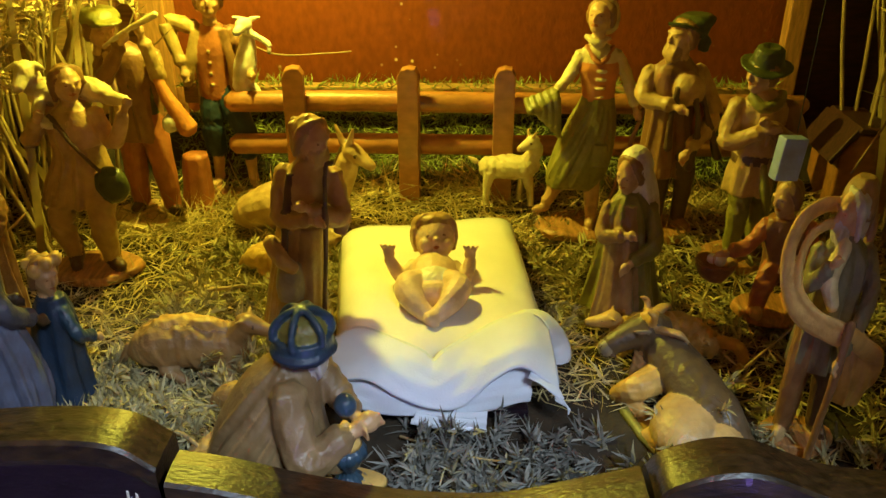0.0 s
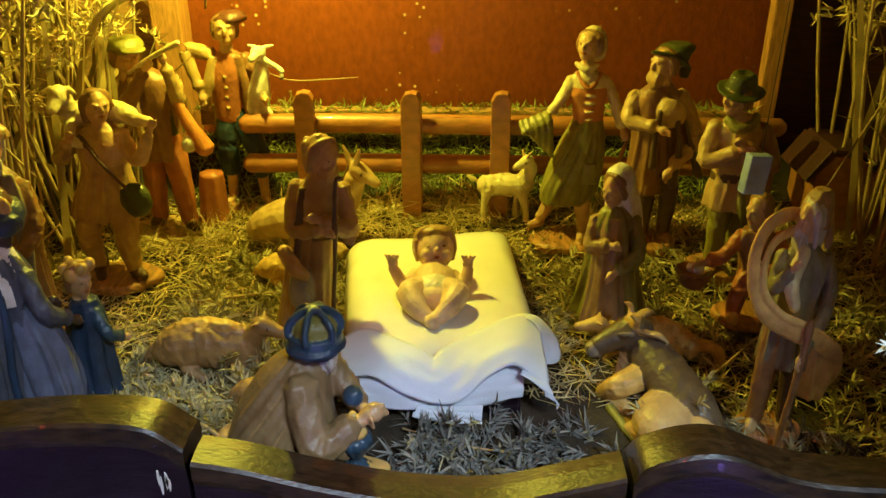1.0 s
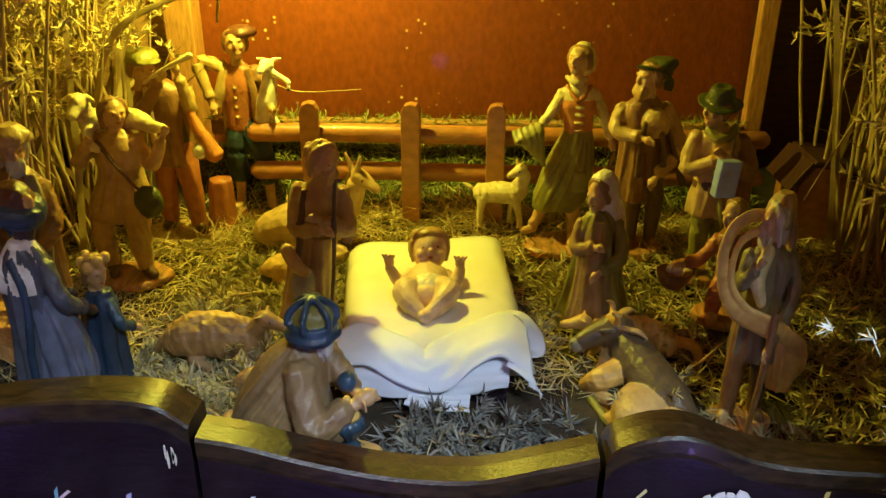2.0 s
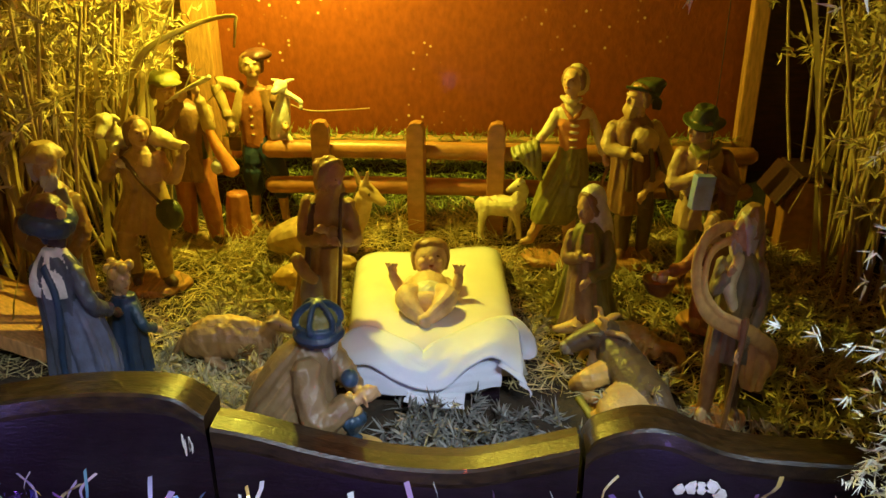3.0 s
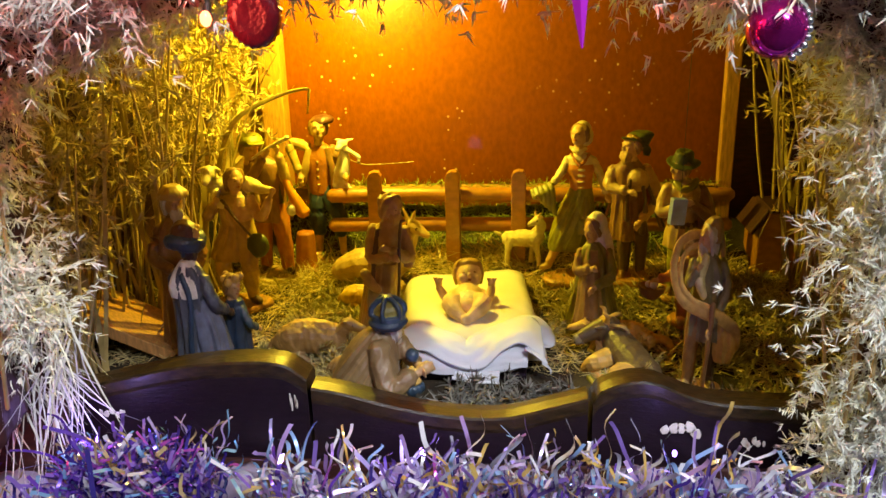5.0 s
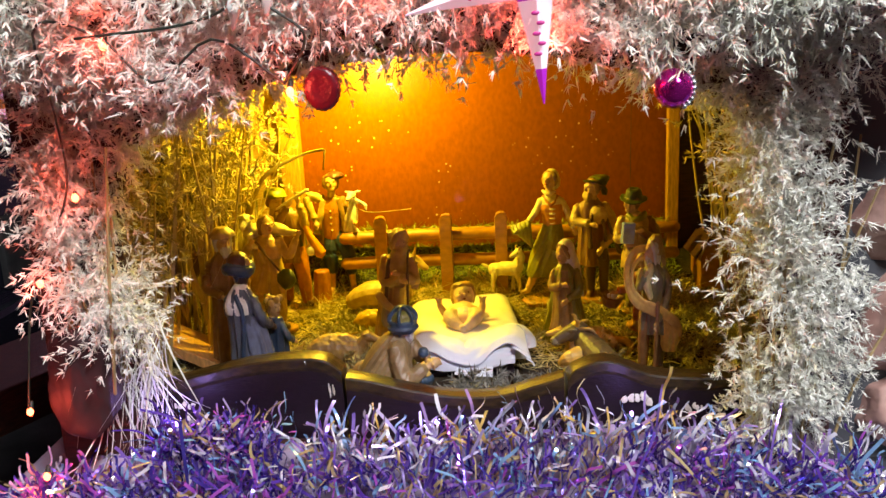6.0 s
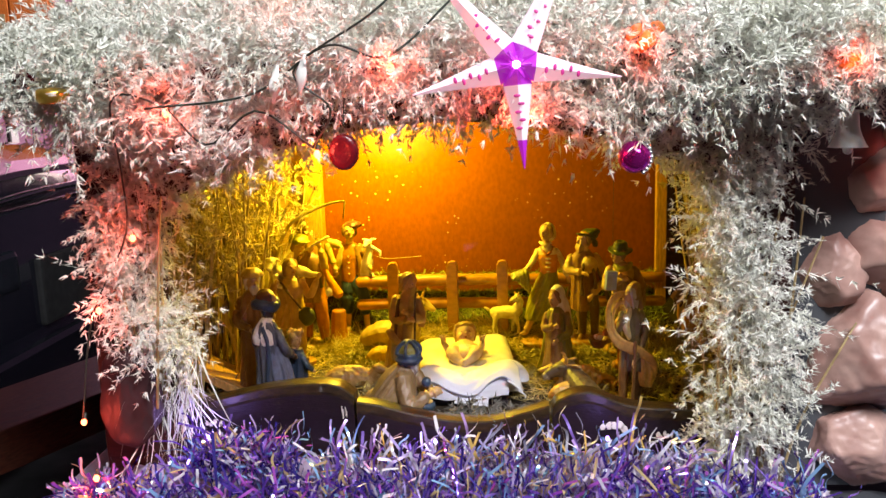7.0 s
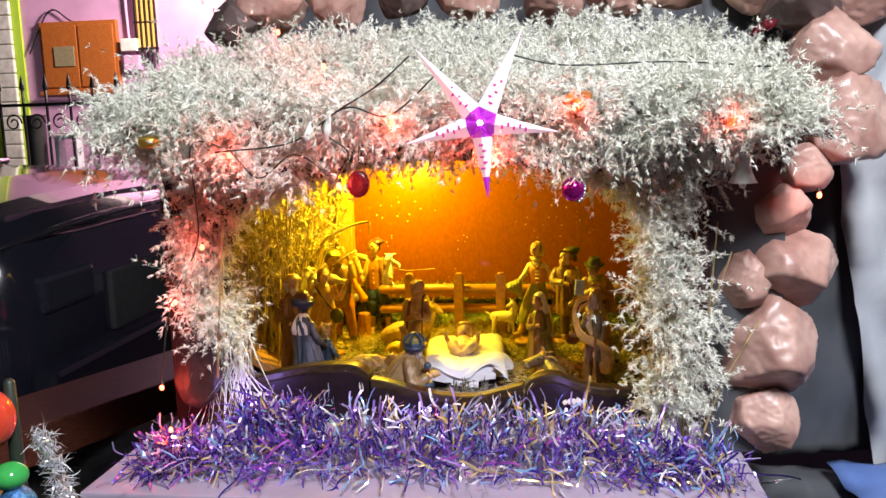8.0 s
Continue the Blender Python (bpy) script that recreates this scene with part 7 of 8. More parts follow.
LEDS = [(-0.243, 0.30, 0.672, 1), (-0.262, 0.128, 0.500, 1), (-0.345, 0.212, 0.368, 1), (-0.393, 0.215, 0.287, 1), (-0.421, 0.208, 0.160, 1), (-0.396, 0.175, 0.108, 1),
        (-0.118, 0.122, 0.458, 1), (-0.046, 0.125, 0.535, 1), (0.505, 0.24, 0.424, 1), (0.180, 0.128, 0.546, 0), (0.372, 0.150, 0.528, 0), (-0.14, 0.16, 0.61, 0)]
for x, y, z, strong in LEDS:
    led = empty("fairy_light", (x, y, z), 0, "tiny glowing red bulb of a light chain", "fairy light", "light chain")
    s = Shape()
    s.ell((0, 0, 0), (0.0032, 0.0032, 0.0042), M_REDLED, seg=10, n=7)
    o = new("bulb", s.mesh("bulb"))
    o.parent = led
    s = Shape()
    s.tube([(0, 0.002, 0.002), (0, 0.005, 0.008)], [0.0026, 0.0022], M_CABLE, 8, 5)
    o = new("socket", s.mesh("socket"))
    o.parent = led
    lamp("fairy_light_glow", "POINT", (x, y - 0.026, z + 0.003), (0.03 if x > 0.4 else 0.085) if strong else 0.05, (1.0, 0.10, 0.07), 0.006)
lamp("star_glow", "POINT", (0.075, 0.118, 0.487), 0.22, (1.0, 0.10, 0.07), 0.008)
# Added bulbs with fill lamps that tint the edging and pillow front violet.
for x, y, z in ((-0.30, 0.262, 0.118), (-0.03, 0.262, 0.112), (0.17, 0.262, 0.114)):
    led = empty("fairy_light", (x, y, z), 0, "tiny violet bulb added in the tinsel as a fill source", "fairy light", "violet light chain")
    s = Shape()
    s.ell((0, 0, 0), (0.002, 0.002, 0.003), M_VIOLETFILL, seg=8, n=6)
    o = new("bulb", s.mesh("bulb"))
    o.parent = led
    lamp("violet_fill", "POINT", (x, y - 0.010, z + 0.020), 0.08 if x < 0.1 else 0.03, (0.34, 0.26, 1.0), 0.014)

for pts in ([(-0.42, 0.205, 0.165), (-0.40, 0.212, 0.28), (-0.352, 0.21, 0.37), (-0.34, 0.19, 0.44), (-0.31, 0.12, 0.515), (-0.262, 0.122, 0.506), (-0.22, 0.115, 0.47), (-0.17, 0.11, 0.50), (-0.12, 0.115, 0.465)],
            [(-0.12, 0.115, 0.465), (-0.10, 0.105, 0.50), (-0.13, 0.10, 0.535), (-0.06, 0.10, 0.58), (-0.02, 0.11, 0.615)],
            [(-0.27, 0.10, 0.505), (-0.17, 0.10, 0.515), (-0.10, 0.10, 0.555), (-0.045, 0.105, 0.545), (0.02, 0.12, 0.60)],
            [(0.10, 0.14, 0.615), (0.17, 0.15, 0.60), (0.30, 0.16, 0.60), (0.42, 0.17, 0.59)]):
    tagged(cable("light_wire", pts, 0.0011, M_CABLE), "thin dark wire of the light chain over the sprigs", "wire", "light wires")

bauble = empty("bauble", (0.178, 0.138, 0.446), 0, "shiny magenta ball with a beaded silver net", "bauble")
s = Shape()
s.ell((0, 0, 0), (0.0155, 0.0155, 0.0155), M_MAGENTA, seg=24, n=16)
o = new("ball", s.mesh("ball"))
o.parent = bauble
for k in range(9):
    s = Shape()
    a = radians(-60 + 15 * k)
    s.ell((0.016 * math.cos(a) * 0.9, -0.006, 0.016 * math.sin(a)), (0.0021, 0.0021, 0.0021), M_SILVERCAP, seg=8, n=6)
    o = new("bead", s.mesh("bead"))
    o.parent = bauble
cable("hanger", [(0, 0, 0.018), (0, 0.002, 0.05)], 0.0006, M_CABLE, "", bauble, 5)
spool = empty("spool_ornament", (-0.094, 0.130, 0.459), 0, "dark red toothed disc ornament", "ornament")
s = Shape()
rr = []
for yy, q in ((-0.006, 0.5), (-0.0075, 0.86), (-0.004, 1.0), (0.004, 1.0), (0.006, 0.5)):
    rr.append([Vector((0.0135 * q * math.cos(j * math.pi / 24) * (1 + 0.06 * (j % 2)), yy, 0.0165 * q * math.sin(j * math.pi / 24) * (1 + 0.06 * (j % 2)))) for j in range(48)])
s.rings(rr, M_REDORN)
o = new("disc", s.mesh("disc"))
o.parent = spool
cable("hanger", [(0, 0, 0.019), (0.002, 0.004, 0.05)], 0.0006, M_CABLE, "", spool, 5)


def bell(place, size, material, label):
    root = empty("bell_ornament", place, 0, label, "ornament", "bells")
    s = Shape()
    s.loft([(-0.020, 0.0150, 0.0150, 0, 0), (-0.017, 0.0130, 0.0130, 0, 0), (-0.006, 0.0085, 0.0085, 0, 0), (0.006, 0.0070, 0.0070, 0, 0), (0.010, 0.003, 0.003, 0, 0)], material, 0, 0, 22, 12)
    o = new("bell", s.mesh("bell"))
    o.parent = root
    s = Shape()
    s.ell((0, 0, -0.022), (0.004, 0.004, 0.004), material, seg=10, n=7)
    o = new("clapper", s.mesh("clapper"))
    o.parent = root
    root.scale = (size,) * 3
    return root


bell((0.305, 0.250, 0.430), 0.75, M_GOLDORN, "small golden bell under the eaves")
bell((0.398, 0.205, 0.470), 1.25, M_WHITEORN, "white bell at the end of the eaves")
s = Shape()
s.loft([(-0.010, 0.016, 0.016, 0, 0), (0.0, 0.022, 0.020, 0, 0), (0.006, 0.021, 0.019, 0, 0), (0.010, 0.012, 0.011, 0, 0)], M_GOLDORN, 0, 0, 24, 10)
s.done("gold_ornament", (-0.368, 0.122, 0.520), 0, "dull golden button-shaped ornament among the sprigs", "ornament", size=0.75)
for k, (x, z) in enumerate(((-0.150, 0.522), (-0.125, 0.530))):
    s = Shape()
    s.ribbon([(0, 0, -0.016), (0.003, -0.005, 0.0), (0.006, 0.0, 0.018)], [0.002, 0.011, 0.002], 0.0012, M_WHITEORN, 14, (0, 1, 0))
    s.done("paper_leaf", (x, 0.098, z), 0, "white paper leaf stuck among the sprigs", "ornament", "paper leaves")


def ribbon_blot(place, label, seed):
    s = Shape()
    random.seed(seed)
    for k in range(4):
        p = Vector((random.uniform(-0.01, 0.01), 0, random.uniform(-0.01, 0.01)))
        s.ribbon([p, p + Vector((0.008, -0.004, 0.008)), p + Vector((0.016, 0, 0.004 + 0.012 * random.random()))], [0.005, 0.011, 0.004], 0.001, M_REDORN if seed % 2 else ORANGE, 10, (0, 1, 0))
    return s.done("ribbon_bow", place, 0, label, "ribbon", "ribbons", wobble=0)


ribbon_blot((0.175, 0.118, 0.545), "orange ribbon scrap among the sprigs", 2)
ribbon_blot((0.365, 0.135, 0.520), "orange ribbon scrap at the eaves", 4)
ribbon_blot((0.435, 0.30, 0.640), "bright red ribbon by the paper rocks", 5)
ribbon_blot((-0.40, 0.130, 0.535), "red ribbon at the corner of the eaves", 7)

# ---- crumpled paper rocks ----


def paper_rock(place, r, seed, dark=False, flat=(1, 1, 1)):
    random.seed(seed)
    bm = bmesh.new()
    bmesh.ops.create_icosphere(bm, subdivisions=5, radius=1)
    planes = []
    for _ in range(26):
        d = Vector((random.gauss(0, 1), random.gauss(0, 1), random.gauss(0, 1))).normalized()
        planes.append((d, random.uniform(0.74, 0.97)))
    for v in bm.verts:
        d = v.co.normalized()
        k = min([1.12] + [h / max(0.05, d.dot(p)) for p, h in planes if d.dot(p) > 0.05])
        k *= 1.05 - 0.04 * abs(noise.noise(d * 2.6 + Vector((seed, 0, 0)))) - 0.05 * abs(noise.noise(d * 4.3 + Vector((0, seed, 0)))) - 0.035 * abs(noise.noise(d * 14 + Vector((0, 0, seed))))
        v.co = Vector((d.x * k * r * flat[0], d.y * k * r * flat[1], d.z * k * r * flat[2]))
    ob = link("paper_rock", bm, M_PAPERDARK if dark else M_PAPER, smooth=True)
    ob.matrix_world = pose(*place)
    return tagged(ob, "crumpled black-brown paper rock in the pile" if dark else "crumpled brown kraft paper rock in the pile", "rock", "paper rocks")


ROCKS = [(0.425, 0.300, 0.305, 0.046, 0), (0.494, 0.310, 0.318, 0.064, 0), (0.462, 0.300, 0.202, 0.072, 0), (0.455, 0.295, 0.100, 0.058, 0), (0.472, 0.300, 0.402, 0.044, 0),
         (0.412, 0.330, 0.385, 0.044, 1), (0.497, 0.305, 0.455, 0.042, 0), (0.550, 0.330, 0.520, 0.070, 0), (0.540, 0.345, 0.615, 0.062, 0), (0.510, 0.36, 0.690, 0.052, 1), (0.450, 0.42, 0.725, 0.050, 0),
         (0.36, 0.50, 0.745, 0.055, 0), (0.26, 0.53, 0.745, 0.055, 0), (0.16, 0.54, 0.745, 0.058, 0), (0.02, 0.53, 0.750, 0.055, 0), (-0.09, 0.52, 0.755, 0.055, 1), (-0.20, 0.52, 0.752, 0.055, 0),
         (-0.30, 0.48, 0.735, 0.058, 0), (-0.37, 0.47, 0.70, 0.05, 1), (0.405, 0.34, 0.250, 0.040, 1), (0.59, 0.40, 0.70, 0.06, 0), (0.440, 0.33, 0.455, 0.036, 0)]
for i, (x, y, z, r, dk) in enumerate(ROCKS):
    paper_rock((x, y, z), r, 11 + i, bool(dk), (1, 0.9, random.uniform(0.86, 1.0)))


o = paper_rock((-0.372, 0.228, 0.178), 0.044, 77, True, (0.95, 0.6, 1.25))
o.data.materials.clear()
o.data.materials.append(mat("dark_red_foil", (0.045, 0.016, 0.018), 0.5, metal=0.0, vary=0.2, bump=0.3, bump_scale=60))
o.name = "foil_wrap"
o["label"], o["category"], o["group"] = "crumpled dark red foil at the foot of the pillar", "foil", ""


def plastic(name, fn, nx, ny, material, label):
    bm = bmesh.new()
    g = [[bm.verts.new(fn(i / nx, j / ny)) for i in range(nx + 1)] for j in range(ny + 1)]
    for j in range(ny):
        for i in range(nx):
            bm.faces.new((g[j][i], g[j][i + 1], g[j + 1][i + 1], g[j + 1][i]))
    ob = link(name, bm, material, smooth=True)
    so = ob.modifiers.new("thick", "SOLIDIFY")
    so.thickness = 0.0015
    return tagged(ob, label, "plastic sheet")


# Added black panel: keeps bulb light from leaking out onto the rocks.
tagged(link("light_stop_panel", box(0.3735, 0.476, 0.286, 0.299, 0.045, 0.60), M_BLACKPLASTIC), "black panel added beside the pillar to stop stray bulb light", "board")


def crease(x, z, k):
    return 0.014 * noise.noise(Vector((x * 7, z * 5, k))) + 0.006 * abs(noise.noise(Vector((x * 16 + z * 9, z * 12, k + 4))))


plastic("plastic_sheet", lambda u, v: (0.40 + 0.32 * u - 0.02 * v, 0.42 + crease(u, v, 1) + 0.05 * u, -0.02 + 0.80 * v), 30, 50, M_BLACKPLASTIC, "black plastic sheet hanging behind the paper rocks")
plastic("plastic_sheet", lambda u, v: (0.664 - 0.13 * min(v, 0.55) + 0.008 * math.sin(9 * v) + 0.9 * u, 0.425 - 0.03 * v + 3 * crease(u * 4, v * 1.6, 2) + 0.1 * u, -0.12 + 1.05 * v), 40, 50, M_GREYPLASTIC, "crumpled silvery plastic sheet behind the rocks")
plastic("plastic_sheet", lambda u, v: (0.42 + 0.75 * u, 0.05 + 0.40 * v - 0.1 * u, -0.035 - 0.02 * u + 1.2 * crease(u * 2, v, 3)), 40, 30, M_BLACKPLASTIC, "black plastic sheet spread beside the table")
plastic("plastic_sheet", lambda u, v: (0.58 + 0.6 * u, 0.12 + 0.28 * v, -0.015 + 1.0 * crease(u * 2, v, 6)), 24, 16,
        mat("blue_plastic_sheet", (0.10, 0.19, 0.46), 0.4, vary=0.15, scale=8, bump=0.4, bump_scale=14), "blue plastic sheet beside the table")
plastic("plastic_sheet", lambda u, v: (-0.36 + 1.03 * u, 0.66 + 2 * crease(u * 3, v, 8), 0.55 + 0.65 * v), 40, 24, M_BLACKPLASTIC, "dark plastic sheet rising behind the roof")
s = Shape()
s.ribbon([(0.435, 0.215, 0.03), (0.45, 0.20, 0.038), (0.475, 0.205, 0.041)], [0.004, 0.005, 0.003], 0.001, M_SILVERCAP, 14, (0, 1, 0))
s.done("tinsel_strand", (0, 0, 0), 0, "single pale tinsel strand on the plastic", "tinsel")
tagged(link("side_stand", box(0.43, 1.2, 0.03, 0.60, -0.64, -0.075), M_DARKWOOD), "dark stand under the plastic sheets", "stand")

# hanging blobs of tinsel and ornaments at the near corner
corner = empty("ornament_garland", (-0.414, -0.16, 0.180), 0, "silver tinsel garland with glass ornaments", "garland")


def ball(name, place, r, material, label, zigzag=0.0):
    s = Shape()
    s.ell(place, r, material, seg=22, n=14)
    if zigzag:
        for k in range(6):
            a = k * math.pi / 3
            c = Vector(place) + Vector((0.0, -r[1] * 0.92, 0.0))
            d = Vector((math.cos(a), 0, math.sin(a)))
            s.ell(c + d * r[0] * 0.42, (r[0] * 0.30, 0.002, r[0] * 0.10), M_WHITEORN, (0, -60 * k, 0), 8, 5)
    o = new(name, s.mesh(name))
    o.parent = corner
    o["label"] = label
    return o


ball("bauble", (-0.012, 0, 0.066), (0.026, 0.026, 0.031), mat("red_glass", (0.65, 0.06, 0.03), 0.15, vary=0.1, bump=0), "red glass ball with a star relief", 1)
ball("bauble", (0.012, -0.01, 0.010), (0.018, 0.018, 0.014), mat("green_glass", (0.02, 0.35, 0.08), 0.12, vary=0.1, bump=0), "green glass ball")
ball("bauble", (0.018, -0.012, -0.024), (0.020, 0.020, 0.024), mat("blue_glitter", (0.05, 0.22, 0.50), 0.25, metal=0.5, vary=0.3, scale=300, bump=0.6, bump_scale=500), "blue glitter ball")
c = spline([(0.034, 0.01, 0.050), (0.046, 0.012, 0.02), (0.056, 0.012, -0.02), (0.060, 0.012, -0.06)], 900) + rng.normal(0, 0.005, (900, 3))
me = blades(c, unit(900), rng.uniform(0.006, 0.016, 900), rng.uniform(0.0008, 0.0016, 900), 0.2, 2, name="tinsel")
me.materials.append(M_SILVER)
o = new("tinsel", me)
o.parent = corner
o["kind"] = "stuff"
s = Shape()
s.tube([(0.0, 0.02, -0.80), (0.0, 0.02, -0.2), (0.002, 0.018, 0.10)], [0.012, 0.011, 0.006], M_CABLE, 10, 12)
o = new("stand_pole", s.mesh("stand_pole"))
o.parent = corner
o["label"] = "dark pole that carries the garland"

# ---- bench, car, fence and house behind ----
GZ = -0.66
bench = empty("bench", (-0.87, 0.62, GZ), 65.6, "low red-brown plank bench on thin pale legs", "bench")
part("plank", box(-0.62, 0.62, 0.0, 0.22, 0.53, 0.61, 0.004), wood("bench_wood", (0.13, 0.034, 0.018), 0.5, (2, 9, 9), 0.5), bench)
for x in (-0.12, 0.45):
    for y in (0.03, 0.18):
        s = Shape()
        s.tube([(x, y, 0.0), (x, y, 0.53)], [0.016, 0.016], M_PLANK, 10, 6)
        o = new("leg", s.mesh("leg"))
        o.parent = bench

M_PAINT = mat("black_car_paint", (0.012, 0.012, 0.020), 0.16, vary=0.1, scale=3, bump=0, spec=0.6, coat=0.8)
M_GLASS = mat("tinted_glass", (0.02, 0.022, 0.03), 0.06, vary=0.1, bump=0, spec=0.7)
M_CHROME = mat("chrome_trim", (0.75, 0.73, 0.75), 0.18, metal=1.0, vary=0.05, bump=0)
M_TYRE = mat("tyre_rubber", (0.02, 0.02, 0.02), 0.8, vary=0.2, bump=0.2)
car = empty("car", (-3.3, 1.98, GZ), 0, "parked black car with chrome strips, nose towards the table", "car")
car.scale = (1, 1.06, 1.10)


def car_body():
    """Lofted along x: (x, half width, sill, shoulder, top)."""
    secs = [(-2.05, 0.70, 0.40, 0.62, 0.78), (-1.95, 0.80, 0.28, 0.72, 0.92), (-1.2, 0.84, 0.24, 0.80, 0.98), (0.6, 0.84, 0.24, 0.82, 0.99), (1.2, 0.84, 0.24, 0.81, 0.965), (1.75, 0.82, 0.26, 0.78, 0.915), (1.93, 0.78, 0.30, 0.74, 0.875), (1.99, 0.74, 0.36, 0.66, 0.80), (2.01, 0.70, 0.42, 0.60, 0.68)]
    rings = []
    s = Shape()
    for x, w, a, b, c in secs:
        out = []
        for y, z in ((-0.92, a), (-1.0, (a + b) / 2), (-0.985, b), (-0.90, b + (c - b) * 0.70), (-0.60, c - 0.012), (0, c), (0.60, c - 0.012), (0.90, b + (c - b) * 0.70), (0.985, b), (1.0, (a + b) / 2), (0.92, a), (0, a - 0.02)):
            out.append((x, y * w, z))
        rings.append(out)
    s.rings(rings, M_PAINT)
    return s


o = new("body", car_body().mesh("body"))
o.parent = car
s = Shape()
s.rings([[(-1.7, y, 0.93) for y in (-0.74, 0.74)] + [(-1.7, 0.60, 0.96), (-1.7, -0.60, 0.96)],
         [(-0.9, y, 0.93) for y in (-0.76, 0.76)] + [(-0.9, 0.58, 1.42), (-0.9, -0.58, 1.42)],
         [(0.1, y, 0.93) for y in (-0.76, 0.76)] + [(0.1, 0.56, 1.42), (0.1, -0.56, 1.42)],
         [(0.85, y, 0.95) for y in (-0.74, 0.74)] + [(0.85, 0.62, 0.985), (0.85, -0.62, 0.985)]], M_GLASS, True, True)
o = new("cabin", s.mesh("cabin"))
o.parent = car
part("roof_panel", box(-0.95, 0.14, -0.60, 0.60, 1.41, 1.45, 0.015), M_PAINT, car)
# Pinkish metal panel added over the black body to brighten the reflected house.
s = Shape()
s.rings([[(x, y, z + 0.010 - 0.030 * (y / 0.7) ** 2) for y in (-0.62, -0.4, -0.15, 0.15, 0.4, 0.62)] + [(x, y, z - 0.03) for y in (0.62, -0.62)]
         for x, z in ((0.95, 0.985), (1.25, 0.975), (1.55, 0.950), (1.80, 0.912), (1.88, 0.890))], mat("bonnet_reflector", (0.30, 0.24, 0.27), 0.12, metal=0.9, vary=0.1, scale=4, bump=0.05, bump_scale=6, coat=0.6), True, True)
o = new("bonnet", s.mesh("bonnet"))
o.parent = car
o["label"] = "pinkish metal panel added on the bonnet to strengthen the house reflection"
for y in (-0.82, 0.82):
    s = Shape()
    s.tube([(-1.9, y * 1.0, 0.83), (0.0, y * 1.035, 0.855), (1.2, y * 1.02, 0.845), (1.88, y * 0.93, 0.79)], [0.010, 0.010], M_CHROME, 6, 20)
    o = new("chrome_strip", s.mesh("chrome_strip"))
    o.parent = car
s = Shape()
s.tube([(1.93, -0.74, 0.80), (2.0, -0.4, 0.845), (2.015, 0, 0.855), (2.0, 0.4, 0.845), (1.93, 0.74, 0.80)], [0.010, 0.010], M_CHROME, 6, 24)
o = new("chrome_strip", s.mesh("chrome_strip"))
o.parent = car
s = Shape()
s.tube([(0.95, -0.70, 0.985), (1.0, 0, 1.0), (0.95, 0.70, 0.985)], [0.012, 0.012], M_CHROME, 6, 16)
o = new("cowl_trim", s.mesh("cowl_trim"))
o.parent = car
for y in (-0.55, 0.55):
    o = part("headlight", box(1.965, 2.02, y - 0.13, y + 0.13, 0.62, 0.72, 0.015), M_GLASS, car)
part("grille", box(2.0, 2.03, -0.34, 0.34, 0.50, 0.68, 0.01), M_TYRE, car)
part("bumper", box(1.97, 2.06, -0.72, 0.72, 0.34, 0.48, 0.02), M_PAINT, car)
for x in (-1.3, 1.25):
    for y in (-0.76, 0.76):
        s = Shape()
        ring = [[(x + r * math.cos(k * math.pi / 12), y + dy, 0.30 + r * math.sin(k * math.pi / 12)) for k in range(24)] for r, dy in ((0.2, -0.09), (0.30, -0.08), (0.30, 0.08), (0.2, 0.09))]
        s.rings(ring, M_TYRE)
        w = new("wheel", s.mesh("wheel"))
        w.parent = car
        s = Shape()
        sg = 1 if y > 0 else -1
        s.ell((x, y + 0.085 * sg, 0.30), (0.19, 0.02, 0.19), M_CHROME, seg=20, n=8)
        o = new("hubcap", s.mesh("hubcap"))
        o.parent = w

tagged(link("ground_outside", box(-120, 120, -90, 200, GZ - 0.2, GZ), mat("night_asphalt", (0.05, 0.05, 0.052), 0.85, vary=0.25, scale=6, bump=0.4, bump_scale=90)), "dark asphalt street", "ground", kind="structure")

M_IRON = mat("black_iron", (0.012, 0.011, 0.012), 0.45, vary=0.2, bump=0.2)
iron = empty("iron_fence", (-3.5, 5.4, GZ + 0.16), 0, "black wrought-iron fence with spear tips and scrolls", "fence")
for i in range(34):
    x = -2.9 + i * 0.20
    s = Shape()
    s.tube([(x, 0, 0.42), (x, 0, 1.40)], [0.011, 0.011], M_IRON, 6, 4)
    s.loft([(1.39, 0.012, 0.012, x, 0), (1.42, 0.024, 0.014, x, 0), (1.52, 0.002, 0.002, x, 0)], M_IRON, 0, 0, 8, 6)
    o = new("bar", s.mesh("bar"))
    o.parent = iron
for z in (0.47, 1.28):
    o = part("rail", box(-3.0, 3.9, -0.012, 0.012, z - 0.012, z + 0.012), M_IRON, iron)
for i in range(33):
    x = -2.8 + i * 0.20
    s = Shape()
    pts = [(x + (0.072 - 0.0034 * k) * math.cos(k * 0.6), 0, 1.14 + (0.072 - 0.0034 * k) * math.sin(k * 0.6)) for k in range(16)]
    s.tube(pts, [0.008, 0.006], M_IRON, 6, 30)
    o = new("scroll", s.mesh("scroll"))
    o.parent = iron
    s = Shape()
    pts = [(x + (0.085 - 0.0042 * k) * math.cos(-k * 0.6 + 1), 0, 0.66 + (0.085 - 0.0042 * k) * math.sin(-k * 0.6 + 1)) for k in range(16)]
    s.tube(pts, [0.008, 0.006], M_IRON, 6, 30)
    o = new("scroll", s.mesh("scroll"))
    o.parent = iron
planter = empty("planter", (-4.06, 5.62, GZ + 0.5), 0, "tall black flared planter behind the iron fence", "planter")
s = Shape()
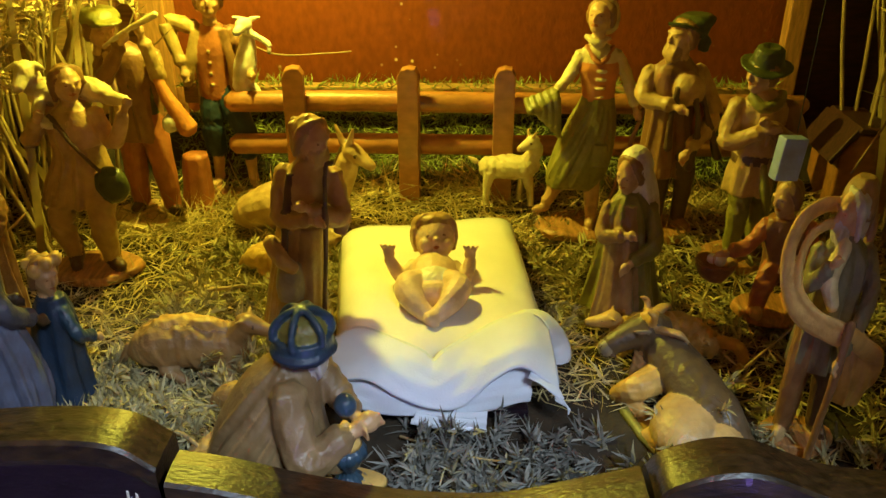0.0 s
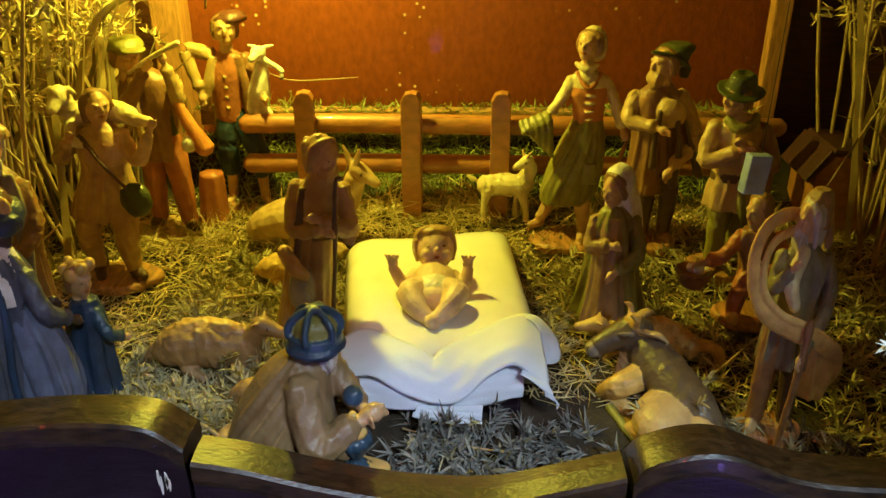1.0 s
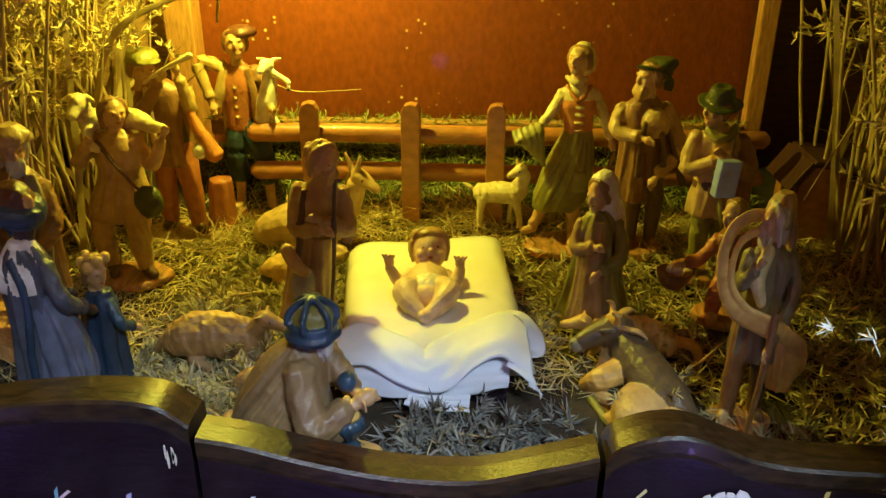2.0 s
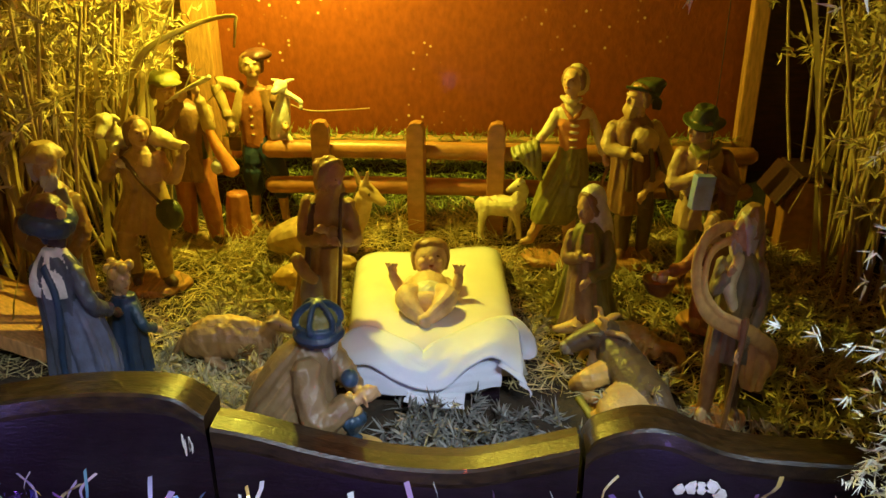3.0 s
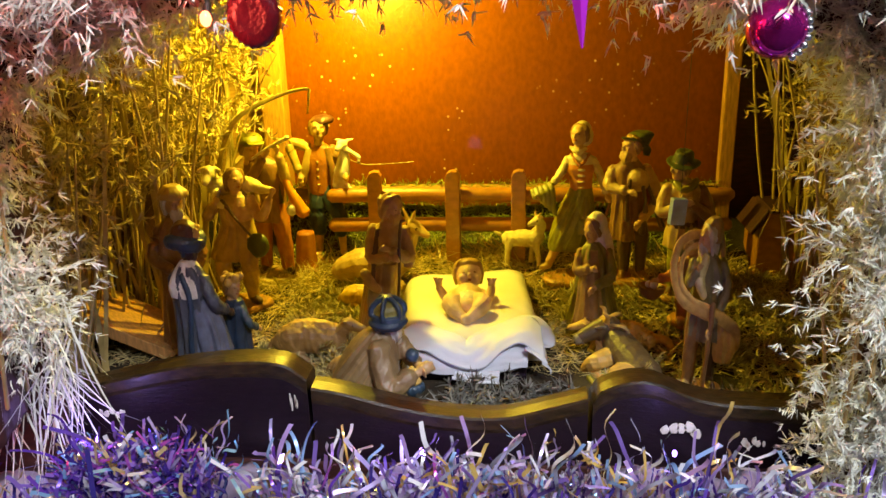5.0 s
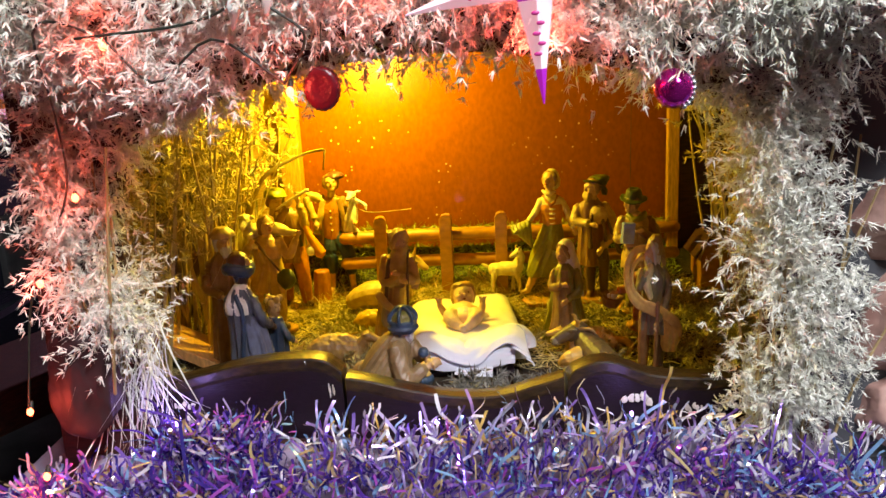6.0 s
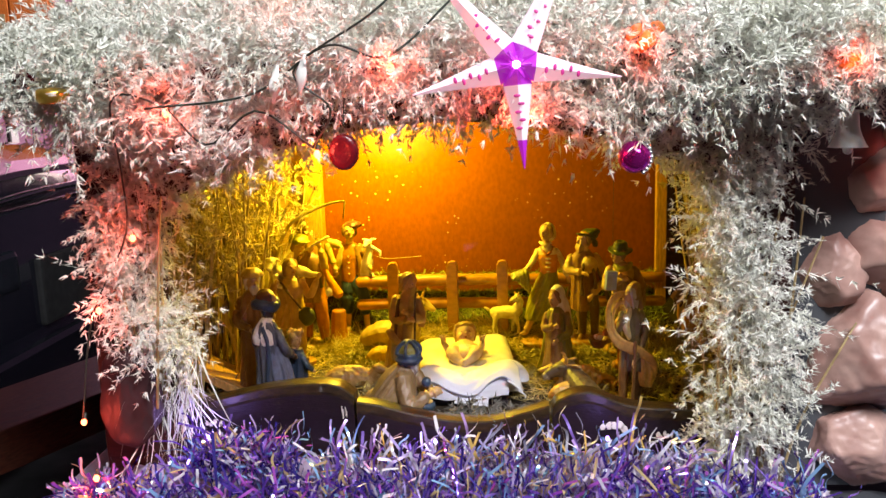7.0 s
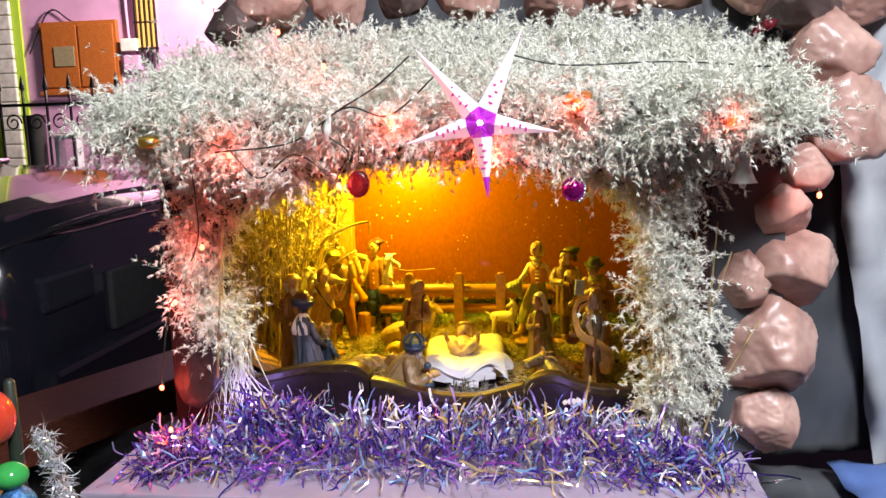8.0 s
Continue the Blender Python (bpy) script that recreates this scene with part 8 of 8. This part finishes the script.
s.loft([(0.0, 0.062, 0.062, 0, 0), (0.36, 0.075, 0.075, 0, 0), (0.80, 0.085, 0.085, 0, 0), (0.86, 0.092, 0.092, 0, 0), (0.86, 0.075, 0.075, 0, 0)], mat("black_planter", (0.012, 0.012, 0.014), 0.5, vary=0.2), 0, 0, 24, 10)
o = new("pot", s.mesh("pot"))
o.parent = planter
stool = empty("step_stool", (-3.80, 5.66, GZ + 0.5), 0, "small pale stool leaning behind the iron fence", "stool")
part("seat", box(-0.10, 0.10, -0.06, 0.06, 0.66, 0.70, 0.01), M_GREYPLASTIC, stool)
for x in (-0.08, 0.08):
    part("leg", box(x - 0.018, x + 0.018, -0.05, 0.05, 0.0, 0.66, 0.006), M_GREYPLASTIC, stool)
part("rung", box(-0.062, 0.062, -0.02, 0.02, 0.36, 0.40, 0.004), M_GREYPLASTIC, stool)
tagged(link("kerb_wall", box(-7.0, 0.6, 5.33, 5.47, GZ, GZ + 0.56, 0.01), mat("concrete", (0.30, 0.27, 0.26), 0.85, vary=0.2, scale=8, bump=0.4)), "low concrete wall under the iron fence", "wall", kind="structure")
part("gate_post", box(1.13 - 0.14, 1.13 + 0.14, -0.10, 0.10, 0.1, 1.26, 0.01), M_IRON, iron, "black sheet-metal gate post")

M_PINK = mat("pink_plaster", (0.62, 0.33, 0.56), 0.8, vary=0.08, scale=3, bump=0.2, bump_scale=40)
M_LIME = mat("lime_plaster", (0.42, 0.66, 0.06), 0.8, vary=0.08, scale=3, bump=0.2, bump_scale=40)
M_WHITEPL = mat("white_stucco", (0.72, 0.70, 0.68), 0.8, vary=0.12, scale=14, bump=0.6, bump_scale=60)
M_SHUTTER = wood("orange_shutter_wood", (0.46, 0.13, 0.03), 0.45, (10, 10, 2), 0.6)
house = empty("house", (-4.5, 7.0, GZ), 0, "pink house with a lime-green bay and wooden shutters", "house")
part("wall", box(-0.48, 12.0, 0.0, 0.25, 0.0, 3.6), M_PINK, house)
part("wall", box(-4.0, -0.48, -0.03, 0.25, 0.0, 3.6), M_LIME, house, "lime-green wall")
part("cornice", box(-4.1, 12.1, -0.15, 0.3, 3.6, 3.75, 0.02), M_WHITEPL, house)
for k in range(26):
    bm = box(-0.76, -0.56, -0.075, -0.031, 0.14 * k, 0.14 * k + 0.132, 0.012)
    part("quoin", bm, M_WHITEPL, house)
part("plinth", box(-0.5, 12.0, -0.05, -0.001, 0.0, 0.36, 0.01), M_WHITEPL, house)
sh = part("shutter", box(-0.27, 0.53, -0.06, -0.002, 1.62, 2.29, 0.008), M_SHUTTER, house, "orange-brown wooden shutters")
for x0, x1 in ((-0.24, 0.12), (0.14, 0.50)):
    part("leaf", box(x0, x1, -0.075, -0.061, 1.66, 2.25, 0.006), M_SHUTTER, sh)
part("picture", box(-0.12, 0.09, -0.086, -0.076, 1.86, 2.05, 0.002), GREY, sh, "small grey picture fixed to the shutter")
part("sill", box(-0.29, 0.55, -0.11, -0.061, 1.585, 1.62, 0.006), M_SHUTTER, sh)
win = part("window", box(0.74, 0.92, -0.03, -0.002, 2.02, 2.7, 0.004), glow("lit_pane", (1.0, 0.55, 0.15), 0.9), house, "lit amber window pane")
for x in (0.73, 0.78, 0.83, 0.88, 0.93):
    part("bar", box(x - 0.008, x + 0.008, -0.06, -0.035, 1.85, 2.75), M_IRON, win)
for z in (2.0, 2.25, 2.5):
    part("bar", box(0.71, 0.95, -0.062, -0.04, z - 0.008, z + 0.008), M_IRON, win)
part("meter_box", box(0.58, 0.74, -0.10, -0.002, 1.98, 2.10, 0.01), M_WHITEPL, house)
part("meter_box", box(0.60, 0.76, -0.10, -0.002, 1.80, 1.94, 0.01), M_PINK, house)
s = Shape()
s.tube([(0.64, -0.03, 2.10), (0.63, -0.03, 2.6), (0.64, -0.03, 3.4)], [0.014, 0.014], M_PINK, 8, 8)
o = new("conduit", s.mesh("conduit"))
o.parent = house
s = Shape()
s.tube([(-0.4, -0.04, 2.0), (-0.15, -0.04, 2.40), (0.1, -0.04, 2.28), (0.5, -0.04, 2.24)], [0.008, 0.008], M_IRON, 6, 20)
o = new("cable", s.mesh("cable"))
o.parent = house
